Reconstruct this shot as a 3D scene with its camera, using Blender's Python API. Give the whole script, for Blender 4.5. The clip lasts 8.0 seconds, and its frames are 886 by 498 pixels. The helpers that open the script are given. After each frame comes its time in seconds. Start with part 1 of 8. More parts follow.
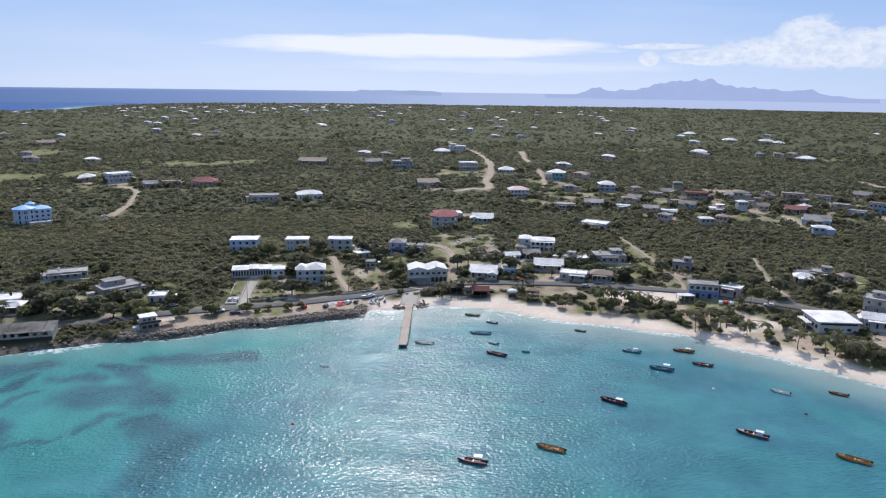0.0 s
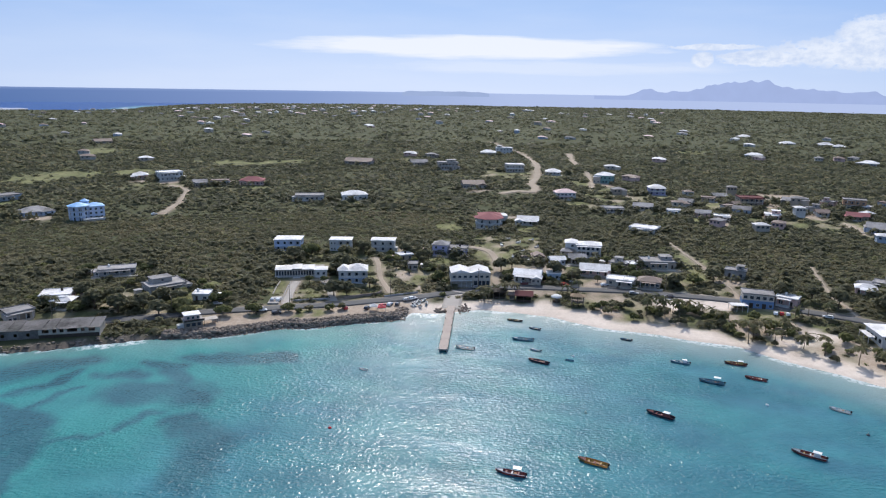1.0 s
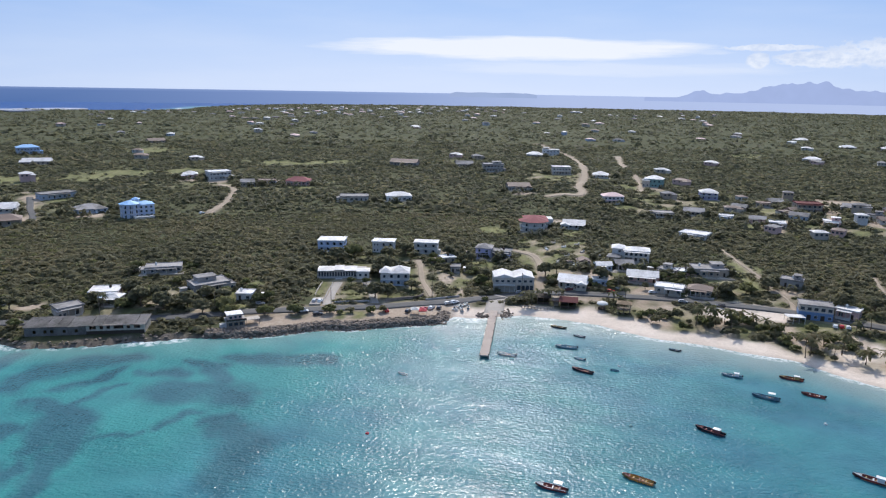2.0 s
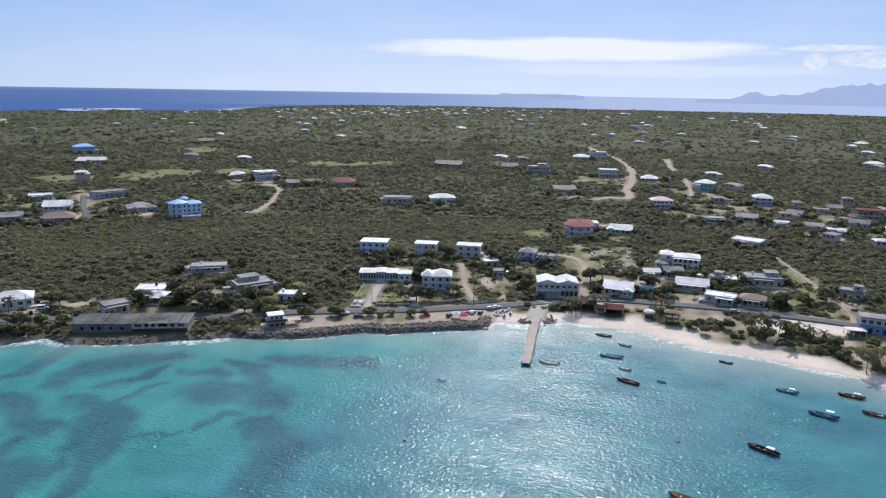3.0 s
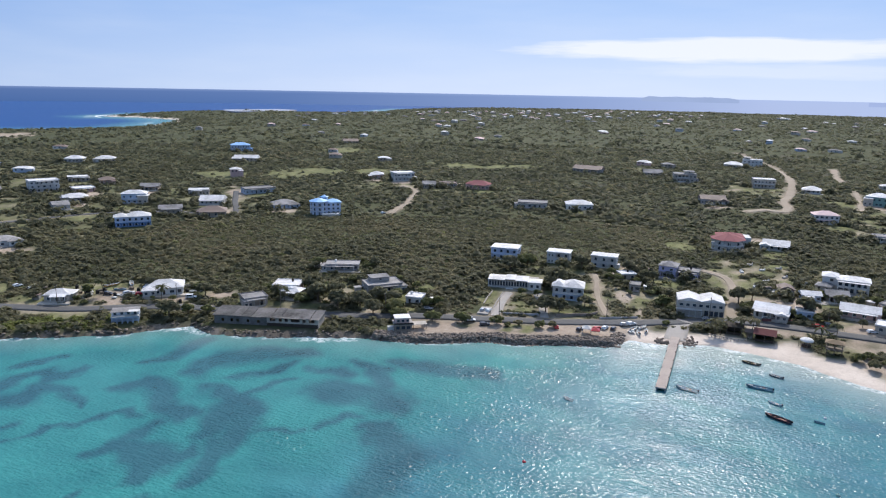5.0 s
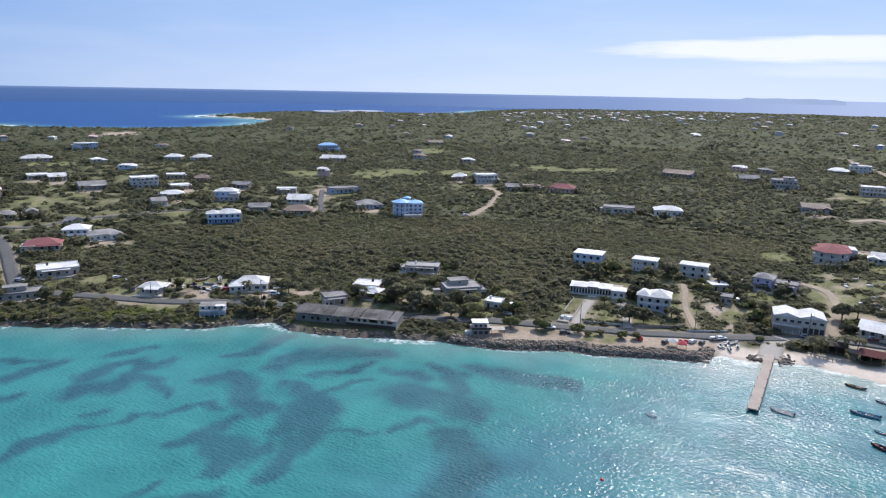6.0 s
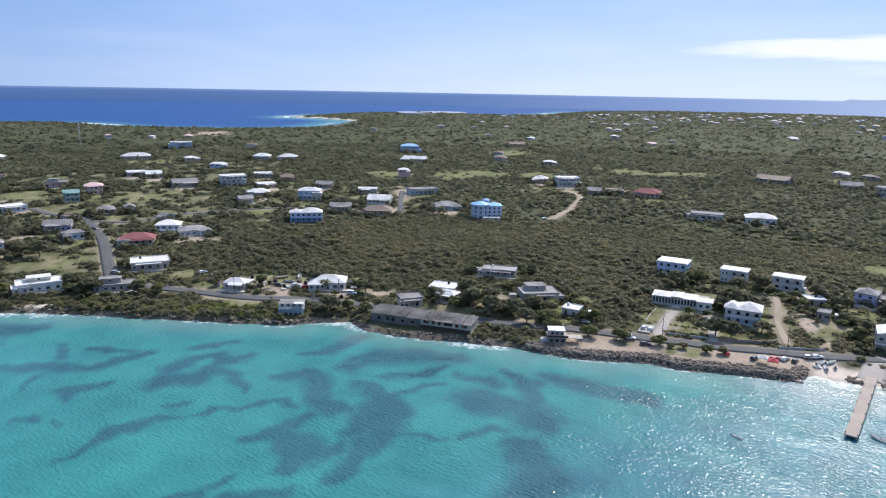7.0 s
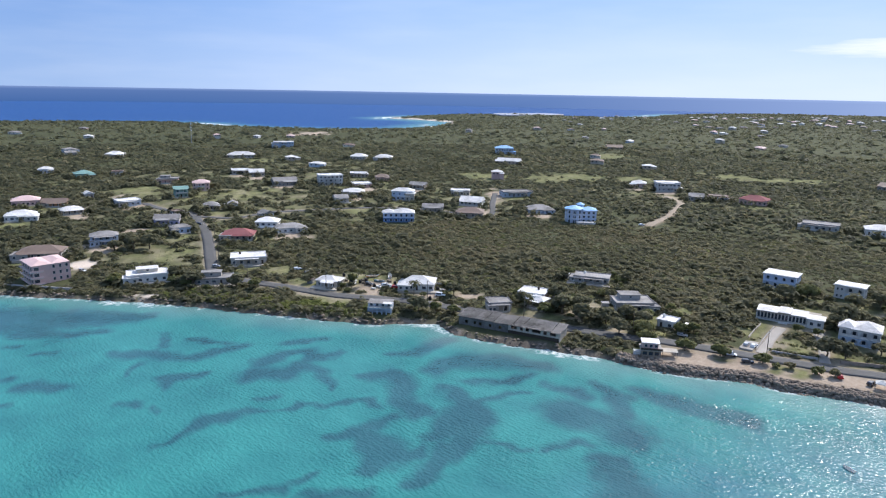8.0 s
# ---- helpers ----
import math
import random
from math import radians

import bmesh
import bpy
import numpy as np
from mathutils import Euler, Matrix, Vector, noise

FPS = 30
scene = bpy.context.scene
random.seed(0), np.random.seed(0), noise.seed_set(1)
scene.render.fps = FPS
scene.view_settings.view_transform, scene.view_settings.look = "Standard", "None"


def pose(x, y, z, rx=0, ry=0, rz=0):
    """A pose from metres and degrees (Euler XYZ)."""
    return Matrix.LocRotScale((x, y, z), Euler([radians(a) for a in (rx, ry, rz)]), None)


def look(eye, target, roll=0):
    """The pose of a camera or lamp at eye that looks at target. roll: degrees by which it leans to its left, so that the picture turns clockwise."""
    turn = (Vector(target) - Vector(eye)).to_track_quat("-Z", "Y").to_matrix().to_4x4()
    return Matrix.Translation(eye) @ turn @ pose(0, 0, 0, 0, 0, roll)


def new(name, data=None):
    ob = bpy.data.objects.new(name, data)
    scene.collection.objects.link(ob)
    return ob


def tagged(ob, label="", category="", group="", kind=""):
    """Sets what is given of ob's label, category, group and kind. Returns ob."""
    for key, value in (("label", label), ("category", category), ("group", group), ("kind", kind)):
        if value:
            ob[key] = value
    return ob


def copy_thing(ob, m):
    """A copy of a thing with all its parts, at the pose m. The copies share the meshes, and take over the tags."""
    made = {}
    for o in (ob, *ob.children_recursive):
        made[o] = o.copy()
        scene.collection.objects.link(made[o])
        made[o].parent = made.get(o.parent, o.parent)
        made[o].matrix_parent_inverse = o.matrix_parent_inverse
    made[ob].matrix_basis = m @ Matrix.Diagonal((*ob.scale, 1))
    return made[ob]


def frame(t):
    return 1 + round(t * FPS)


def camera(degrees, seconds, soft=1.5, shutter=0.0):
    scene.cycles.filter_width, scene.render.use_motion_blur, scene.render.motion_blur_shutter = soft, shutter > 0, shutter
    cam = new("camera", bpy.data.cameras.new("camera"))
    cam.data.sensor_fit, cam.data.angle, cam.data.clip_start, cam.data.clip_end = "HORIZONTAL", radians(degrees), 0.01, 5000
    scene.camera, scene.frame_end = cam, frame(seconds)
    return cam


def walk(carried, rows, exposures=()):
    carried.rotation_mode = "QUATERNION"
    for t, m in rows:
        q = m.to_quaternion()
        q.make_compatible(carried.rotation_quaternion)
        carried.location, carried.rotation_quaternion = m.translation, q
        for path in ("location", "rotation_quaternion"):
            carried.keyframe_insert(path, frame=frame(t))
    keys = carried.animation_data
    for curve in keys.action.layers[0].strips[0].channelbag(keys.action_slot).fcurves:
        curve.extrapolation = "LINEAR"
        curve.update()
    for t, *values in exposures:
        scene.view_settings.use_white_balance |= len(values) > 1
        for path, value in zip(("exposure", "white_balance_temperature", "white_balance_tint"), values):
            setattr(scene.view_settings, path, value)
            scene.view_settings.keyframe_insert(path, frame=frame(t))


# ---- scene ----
cam = camera(65.16, 8.0, soft=1.2)
# seconds, eye, yaw, pitch and lean
PATH = [
    (0.0, 0.00, 0.00, 100.00, 0.000, -13.029, 0.795),
    (0.5, 0.57, 2.48, 99.89, 1.834, -13.017, 0.852),
    (1.0, 0.99, 4.95, 99.85, 3.848, -12.998, 0.902),
    (1.5, 1.43, 7.45, 99.78, 5.778, -12.982, 0.942),
    (3.0, 1.39, 14.67, 99.73, 11.373, -12.922, 1.040),
    (3.5, 1.28, 16.99, 99.81, 13.363, -12.922, 1.036),
    (4.0, 1.13, 19.41, 99.84, 15.889, -12.923, 1.051),
    (4.5, 0.97, 21.69, 99.83, 19.254, -12.923, 1.089),
    (6.0, -0.42, 28.16, 99.98, 29.725, -12.959, 1.099),
    (6.5, -0.85, 30.08, 100.09, 33.172, -12.974, 1.094),
    (7.0, -1.52, 31.96, 100.14, 36.449, -12.980, 1.071),
    (7.5, -2.32, 33.82, 100.09, 40.205, -12.985, 1.048),
    (8.0, -3.26, 35.70, 100.05, 44.264, -12.988, 1.046),
]


def heading(x, y, z, yaw, pitch, lean):
    a, b = radians(yaw), radians(pitch)
    return look((x, y, z), (x - 100 * math.sin(a) * math.cos(b), y + 100 * math.cos(a) * math.cos(b), z + 100 * math.sin(b)), lean)


walk(cam, [(t, heading(*row)) for t, *row in PATH], [(0.0, 0.06), (4.5, 0.08), (6.5, 0.2), (8.0, 0.3)])

# ---- sky, sun ----
SUN_HIGH, SUN_WAY = 44.0, -4.0  # degrees over the horizon; clockwise from the way inland
world = bpy.data.worlds.new("sky")
scene.world = world
world.use_nodes = True
wt = world.node_tree
wt.nodes.clear()


def node(tree, kind, links=()):
    """A node; links: (input, output socket or value)."""
    n = tree.nodes.new(kind)
    for name, source in links:
        if hasattr(source, "is_output"):
            tree.links.new(source, n.inputs[name])
        else:
            n.inputs[name].default_value = source
    return n


def maths(tree, op, a, b=0.0, c=0.0, clamp=False):
    n = node(tree, "ShaderNodeMath", ((0, a), (1, b), (2, c)))
    n.operation, n.use_clamp = op, clamp
    return n.outputs[0]


def ramp(tree, fac, stops):
    n = node(tree, "ShaderNodeValToRGB", (("Fac", fac),))
    els = n.color_ramp.elements
    while len(els) < len(stops):
        els.new(0.5)
    for e, (p, c) in zip(els, stops):
        e.position = p
        e.color = (*c, 1) if isinstance(c, tuple) else (c, c, c, 1)
    return n.outputs["Color"]


def blend(tree, fac, a, b, how="MIX"):
    n = node(tree, "ShaderNodeMix")
    n.data_type, n.blend_type = "RGBA", how
    for k, source in ((0, fac), (6, a), (7, b)):
        if hasattr(source, "is_output"):
            tree.links.new(source, n.inputs[k])
        else:
            n.inputs[k].default_value = source
    return n.outputs[2]


def col(*c):
    return (*c, 1.0)


sky = node(wt, "ShaderNodeTexSky")
sky.sky_type, sky.sun_disc = "NISHITA", False
sky.sun_elevation, sky.sun_rotation = radians(SUN_HIGH), radians(SUN_WAY)
sky.altitude, sky.air_density, sky.dust_density, sky.ozone_density = 100.0, 1.0, 1.2, 1.5
way = node(wt, "ShaderNodeTexCoord").outputs["Generated"]
axis = node(wt, "ShaderNodeSeparateXYZ", (("Vector", way),))
az = maths(wt, "ARCTAN2", axis.outputs[0], axis.outputs[1])
el = maths(wt, "ARCSINE", axis.outputs[2])
flat = node(wt, "ShaderNodeCombineXYZ", ((0, az), (1, el)))


def puffs(stretch, scale, detail=7.0, rough=0.6):
    m = node(wt, "ShaderNodeMapping", (("Vector", flat.outputs[0]), ("Scale", stretch)))
    return node(wt, "ShaderNodeTexNoise", (("Vector", m.outputs[0]), ("Scale", scale), ("Detail", detail), ("Roughness", rough))).outputs["Fac"]


def lens(a, e, ra, re, warp, amount):
    """1 in the middle of an oval in the sky, 0 at its rim, with a ragged edge; degrees."""
    u = maths(wt, "DIVIDE", maths(wt, "SUBTRACT", az, radians(a)), radians(ra))
    v = maths(wt, "DIVIDE", maths(wt, "SUBTRACT", el, radians(e)), radians(re))
    r = maths(wt, "ADD", maths(wt, "MULTIPLY", u, u), maths(wt, "MULTIPLY", v, v))
    r = maths(wt, "ADD", r, maths(wt, "MULTIPLY", maths(wt, "SUBTRACT", warp, 0.5), amount))
    return maths(wt, "SUBTRACT", 1.0, r, clamp=True)


streak, lumps, veil = puffs((1.0, 9.0, 1.0), 9.0, 6.0, 0.55), puffs((1.0, 1.5, 1.0), 34.0, 8.0, 0.55), puffs((1.0, 6.0, 1.0), 5.0, 5.0, 0.5)
curls = maths(wt, "ADD", maths(wt, "MULTIPLY", lumps, 0.45), maths(wt, "MULTIPLY", puffs((1.0, 1.4, 1.0), 95.0, 6.0, 0.6), 0.55))
long_cloud = maths(wt, "MULTIPLY", ramp(wt, lens(-1.8, 3.25, 16.5, 1.0, streak, 1.5), [(0.02, 0.0), (0.6, 1.0)]), 0.8)
tail = maths(wt, "MULTIPLY", ramp(wt, lens(4.0, 1.75, 16.0, 0.6, streak, 2.0), [(0.0, 0.0), (0.8, 1.0)]), 0.3)
sheet_cloud = maths(wt, "MAXIMUM", long_cloud, tail)
cloud = 0.0
for a, e, ra, re, k in ((28.0, 2.9, 8.5, 1.25, 1.2), (26.6, 4.0, 2.3, 1.5, 1.0), (15.8, 2.4, 0.85, 0.62, 0.8), (20.0, 2.5, 3.4, 0.65, 1.3), (33, 3.6, 6.0, 1.0, 1.2), (16.5, 3.35, 3.4, 0.25, 1.5)):
    puff = ramp(wt, lens(a, e, ra, re, curls, k * 2.6), [(0.0, 0.0), (0.4, 1.0)])
    cloud = maths(wt, "MAXIMUM", cloud, maths(wt, "MULTIPLY", puff, 0.7))
wisps = maths(wt, "MULTIPLY", ramp(wt, veil, [(0.42, 0.0), (0.75, 1.0)]), 0.1)
sheet_cloud = maths(wt, "MAXIMUM", sheet_cloud, wisps)
STRENGTH = 0.2
shade = ramp(wt, curls, [(0.36, (2.9, 3.35, 4.3)), (0.58, (4.4, 4.55, 4.85))])
haze = ramp(wt, maths(wt, "DIVIDE", el, 0.35), [(0.0, (3.0, 3.55, 4.7)), (0.12, (2.62, 3.3, 4.65)), (0.3, (1.98, 2.83, 4.5)), (0.48, (1.5, 2.4, 4.2))])
sunward = maths(wt, "MAXIMUM", 0.5, maths(wt, "ADD", maths(wt, "MULTIPLY", maths(wt, "COSINE", maths(wt, "ADD", az, radians(4.0))), 0.9), 0.17))
haze = blend(wt, 1.0, haze, node(wt, "ShaderNodeCombineXYZ", ((0, sunward), (1, maths(wt, "POWER", sunward, 0.7)), (2, maths(wt, "POWER", sunward, 0.4)))).outputs[0], "MULTIPLY")
clear = blend(wt, ramp(wt, el, [(0.17, 1.0), (0.42, 0.0)]), sky.outputs[0], haze)
whole = blend(wt, cloud, blend(wt, sheet_cloud, clear, col(4.5, 4.62, 4.85)), shade)
back = node(wt, "ShaderNodeBackground", (("Color", whole), ("Strength", STRENGTH)))
node(wt, "ShaderNodeOutputWorld", (("Surface", back.outputs[0]),))

sun_data = bpy.data.lights.new("sun", "SUN")
sun_data.energy, sun_data.angle, sun_data.color = 3.6, radians(0.53), (1.0, 0.965, 0.92)
a, b = radians(SUN_WAY), radians(SUN_HIGH)
sun = new("sun", sun_data)
sun.matrix_world = look((0, 0, 900), (-math.sin(a) * math.cos(b), -math.cos(a) * math.cos(b), 900 - math.sin(b)))


# ---- materials ----
def surface(name, base, dark=None, scale=1.0, rough=0.8, bump=0.0, metal=0.0, spec=0.3, grime=0.5, by_piece=0.0, by_thing=0.0):
    """A painted, plastered or mineral surface: base colour worn towards dark at two scales, in metres."""
    m = bpy.data.materials.new(name)
    m.use_nodes = True
    t = m.node_tree
    p = t.nodes["Principled BSDF"]
    pos = node(t, "ShaderNodeNewGeometry")
    big = node(t, "ShaderNodeTexNoise", (("Vector", pos.outputs["Position"]), ("Scale", 0.28 / scale), ("Detail", 4.0), ("Roughness", 0.6))).outputs["Fac"]
    fine = node(t, "ShaderNodeTexNoise", (("Vector", pos.outputs["Position"]), ("Scale", 2.6 / scale), ("Detail", 5.0), ("Roughness", 0.65))).outputs["Fac"]
    mask = maths(t, "MULTIPLY", maths(t, "ADD", maths(t, "MULTIPLY", big, 0.6), maths(t, "MULTIPLY", fine, 0.4)), 1.0)
    worn = maths(t, "MULTIPLY", ramp(t, mask, [(0.42, 0.0), (0.68, 1.0)]), grime)
    dark = dark or tuple(0.5 * c for c in base)
    c = blend(t, worn, col(*base), col(*dark))
    if by_piece:
        k = maths(t, "ADD", maths(t, "MULTIPLY", pos.outputs["Random Per Island"], 2 * by_piece), 1 - by_piece)
        c = blend(t, 1.0, c, node(t, "ShaderNodeCombineXYZ", ((0, k), (1, k), (2, k))).outputs[0], "MULTIPLY")
    if by_thing:
        k = maths(t, "ADD", maths(t, "MULTIPLY", node(t, "ShaderNodeObjectInfo").outputs["Random"], 2 * by_thing), 1 - by_thing)
        c = blend(t, 1.0, c, node(t, "ShaderNodeCombineXYZ", ((0, k), (1, k), (2, k))).outputs[0], "MULTIPLY")
    t.links.new(c, p.inputs["Base Color"])
    p.inputs["Roughness"].default_value, p.inputs["Metallic"].default_value, p.inputs["Specular IOR Level"].default_value = rough, metal, spec
    if bump:
        b = node(t, "ShaderNodeBump", (("Height", fine), ("Strength", bump), ("Distance", 0.15 * scale)))
        t.links.new(b.outputs[0], p.inputs["Normal"])
    return m


def leafage(name, stops, patch=0.02, light=0.58):
    """Leaves: the colour differs from clump to clump and from stand to stand."""
    m = bpy.data.materials.new(name)
    m.use_nodes = True
    t = m.node_tree
    p = t.nodes["Principled BSDF"]
    pos = node(t, "ShaderNodeNewGeometry")
    big = node(t, "ShaderNodeTexNoise", (("Vector", pos.outputs["Position"]), ("Scale", patch), ("Detail", 5.0), ("Roughness", 0.6))).outputs["Fac"]
    bush = node(t, "ShaderNodeTexNoise", (("Vector", pos.outputs["Position"]), ("Scale", 0.3), ("Detail", 2.0))).outputs["Fac"]
    f = maths(t, "ADD", maths(t, "MULTIPLY", big, 1.5), maths(t, "MULTIPLY", bush, 0.7))
    f = maths(t, "ADD", f, maths(t, "MULTIPLY", pos.outputs["Random Per Island"], 0.2))
    f = maths(t, "SUBTRACT", f, 0.7)
    c = ramp(t, f, stops)
    t.links.new(c, p.inputs["Base Color"])
    p.inputs["Roughness"].default_value, p.inputs["Specular IOR Level"].default_value = 0.65, 0.15
    thin = node(t, "ShaderNodeBsdfTranslucent", (("Color", c),))
    mix = node(t, "ShaderNodeMixShader", ((0, light), (1, p.outputs[0]), (2, thin.outputs[0])))
    t.links.new(mix.outputs[0], t.nodes["Material Output"].inputs["Surface"])
    return m


SCRUB = [(0.15, (0.13, 0.13, 0.082)), (0.4, (0.172, 0.168, 0.1)), (0.6, (0.21, 0.195, 0.112)), (0.85, (0.255, 0.222, 0.14))]
GROVE = [(0.2, (0.088, 0.094, 0.06)), (0.5, (0.124, 0.127, 0.078)), (0.8, (0.17, 0.166, 0.098))]
TREE = [(0.2, (0.118, 0.12, 0.075)), (0.5, (0.16, 0.158, 0.096)), (0.8, (0.21, 0.198, 0.118))]
FRESH = [(0.2, (0.122, 0.138, 0.062)), (0.5, (0.175, 0.186, 0.08)), (0.8, (0.24, 0.235, 0.108))]
PALM = [(0.2, (0.1, 0.112, 0.055)), (0.5, (0.15, 0.152, 0.075)), (0.8, (0.23, 0.195, 0.115))]
VINE = [(0.2, (0.13, 0.155, 0.05)), (0.5, (0.19, 0.215, 0.07)), (0.8, (0.27, 0.27, 0.1))]
M = {
    "scrub": leafage("scrub_leaves", SCRUB),
    "tree": leafage("tree_leaves", TREE, 0.05),
    "grove": leafage("grove_leaves", GROVE, 0.05),
    "fresh": leafage("fresh_leaves", FRESH, 0.05),
    "palm": leafage("palm_leaves", PALM, 0.05),
    "bark": surface("bark", (0.16, 0.125, 0.09), (0.07, 0.055, 0.04), 0.5, 0.9, 0.5),
    "white": surface("white_paint", (0.6, 0.59, 0.57), (0.34, 0.325, 0.3), 2.0, 0.75, grime=0.7, by_thing=0.1),
    "white_roof": surface("white_roof_coat", (0.76, 0.735, 0.72), (0.33, 0.31, 0.29), 2.0, 0.7, grime=0.85, by_thing=0.14),
    "cream": surface("cream_plaster", (0.5, 0.445, 0.38), (0.26, 0.235, 0.2), 2.0, 0.85, grime=0.7, by_thing=0.15),
    "old_wall": surface("stained_old_plaster", (0.2, 0.185, 0.175), (0.07, 0.065, 0.06), 1.2, 0.95, 0.3, grime=0.95),
    "grey": surface("bare_concrete", (0.36, 0.34, 0.32), (0.19, 0.18, 0.17), 2.0, 0.9, 0.2, grime=0.6),
    "grey_roof": surface("weathered_concrete_roof", (0.33, 0.31, 0.3), (0.1, 0.095, 0.09), 2.5, 0.9, 0.2, grime=0.95, by_thing=0.2),
    "tan": surface("tan_plaster", (0.42, 0.35, 0.28), (0.22, 0.19, 0.16), 2.0, 0.85, grime=0.7, by_thing=0.2),
    "pink": surface("pink_paint", (0.62, 0.42, 0.38), (0.4, 0.27, 0.25), 2.0, 0.75),
    "pink_roof": surface("pink_roof_coat", (0.7, 0.5, 0.48), (0.5, 0.36, 0.34), 2.5, 0.7),
    "red_roof": surface("red_roof_sheet", (0.3, 0.12, 0.12), (0.17, 0.08, 0.08), 2.0, 0.85, spec=0.1),
    "maroon": surface("maroon_roof_sheet", (0.16, 0.065, 0.06), (0.09, 0.045, 0.042), 2.0, 0.9, spec=0.1),
    "sky_paint": surface("sky_blue_white_paint", (0.55, 0.62, 0.76), (0.38, 0.43, 0.52), 2.0, 0.75, grime=0.5),
    "vine": leafage("vine_leaves", VINE, 0.05),
    "blue": surface("blue_paint", (0.15, 0.25, 0.43), (0.1, 0.17, 0.28), 2.0, 0.65),
    "blue_roof": surface("blue_roof_sheet", (0.26, 0.48, 0.78), (0.2, 0.36, 0.6), 2.0, 0.5),
    "pale_blue": surface("pale_blue_paint", (0.43, 0.5, 0.6), (0.27, 0.32, 0.38), 2.0, 0.75, grime=0.6, by_thing=0.12),
    "lilac": surface("lilac_paint", (0.44, 0.42, 0.6), (0.28, 0.26, 0.36), 2.0, 0.7),
    "teal": surface("teal_paint", (0.2, 0.34, 0.31), (0.13, 0.22, 0.2), 2.0, 0.7),
    "brown_roof": surface("brown_roof_sheet", (0.22, 0.16, 0.13), (0.12, 0.09, 0.075), 2.0, 0.7),
    "orange": surface("orange_paint", (0.46, 0.27, 0.16), (0.3, 0.18, 0.12), 2.0, 0.7),
    "glass": surface("dark_window_glass", (0.045, 0.055, 0.07), (0.07, 0.08, 0.095), 1.0, 0.15, spec=0.6),
    "shade": surface("dark_wood_and_shade", (0.06, 0.045, 0.035), (0.035, 0.028, 0.022), 0.5, 0.8),
    "asphalt": surface("asphalt", (0.115, 0.112, 0.11), (0.07, 0.068, 0.066), 4.0, 0.9, 0.1, grime=0.6),
    "dirt": surface("pale_dirt", (0.36, 0.29, 0.22), (0.22, 0.18, 0.13), 4.0, 0.95, 0.2, grime=0.6),
    "slab": surface("pier_concrete", (0.42, 0.35, 0.3), (0.27, 0.22, 0.19), 2.0, 0.9, 0.2, grime=0.6),
    "paving": surface("pale_paving", (0.4, 0.36, 0.32), (0.25, 0.225, 0.2), 2.0, 0.9),
    "rock": surface("shore_rock", (0.24, 0.19, 0.15), (0.085, 0.07, 0.055), 1.0, 0.9, 0.4, grime=0.7, by_piece=0.35),
    "rubber": surface("black_rubber", (0.02, 0.02, 0.02), None, 1.0, 0.7),
    "steel": surface("galvanised_steel", (0.4, 0.41, 0.42), (0.25, 0.25, 0.25), 1.0, 0.45, metal=0.7),
    "wood": surface("weathered_wood", (0.2, 0.16, 0.12), (0.11, 0.09, 0.07), 0.6, 0.85, 0.2),
    "thatch": surface("dry_thatch", (0.26, 0.19, 0.12), (0.14, 0.1, 0.07), 0.6, 0.95, 0.5),
    "hull_white": surface("white_gelcoat", (0.72, 0.72, 0.7), (0.45, 0.45, 0.43), 1.0, 0.35),
    "hull_red": surface("red_boat_paint", (0.27, 0.09, 0.08), (0.16, 0.06, 0.05), 1.0, 0.45),
    "hull_yellow": surface("yellow_boat_paint", (0.46, 0.3, 0.11), (0.28, 0.2, 0.09), 1.0, 0.45),
    "hull_blue": surface("blue_boat_paint", (0.16, 0.28, 0.35), (0.1, 0.18, 0.23), 1.0, 0.45),
    "hull_dark": surface("dark_boat_paint", (0.05, 0.06, 0.08), (0.03, 0.035, 0.045), 1.0, 0.5),
    "car_white": surface("white_car_paint", (0.75, 0.75, 0.75), (0.6, 0.6, 0.6), 1.0, 0.25, spec=0.6, grime=0.1),
    "car_red": surface("red_car_paint", (0.45, 0.03, 0.03), (0.35, 0.03, 0.03), 1.0, 0.25, spec=0.6, grime=0.1),
    "car_silver": surface("silver_car_paint", (0.42, 0.43, 0.45), (0.36, 0.37, 0.38), 1.0, 0.3, metal=0.5, grime=0.1),
    "car_dark": surface("dark_car_paint", (0.04, 0.045, 0.06), None, 1.0, 0.25, spec=0.6, grime=0.1),
    "foam": surface("sea_foam", (0.8, 0.81, 0.82), (0.55, 0.6, 0.62), 3.0, 0.8),
    "pond": surface("pond_water", (0.42, 0.38, 0.4), (0.3, 0.28, 0.3), 20.0, 0.25),
    "lawn": surface("lawn", (0.13, 0.17, 0.05), (0.2, 0.18, 0.08), 4.0, 0.9, 0.2, grime=0.7),
}


def part(name, bm, material, parent=None, label=""):
    """Links a bmesh as one mesh object under a thing or under a part."""
    mesh = bpy.data.meshes.new(name)
    bm.to_mesh(mesh)
    bm.free()
    return part_of(name, mesh, material, parent, label)


def part_of(name, mesh, material, parent=None, label="", m=None):
    if material and not mesh.materials:
        mesh.materials.append(M[material])
    ob = new(name, mesh)
    if parent:
        ob.parent = parent
    if m is not None:
        ob.matrix_basis = m
    if label:
        tagged(ob, label)
    return ob


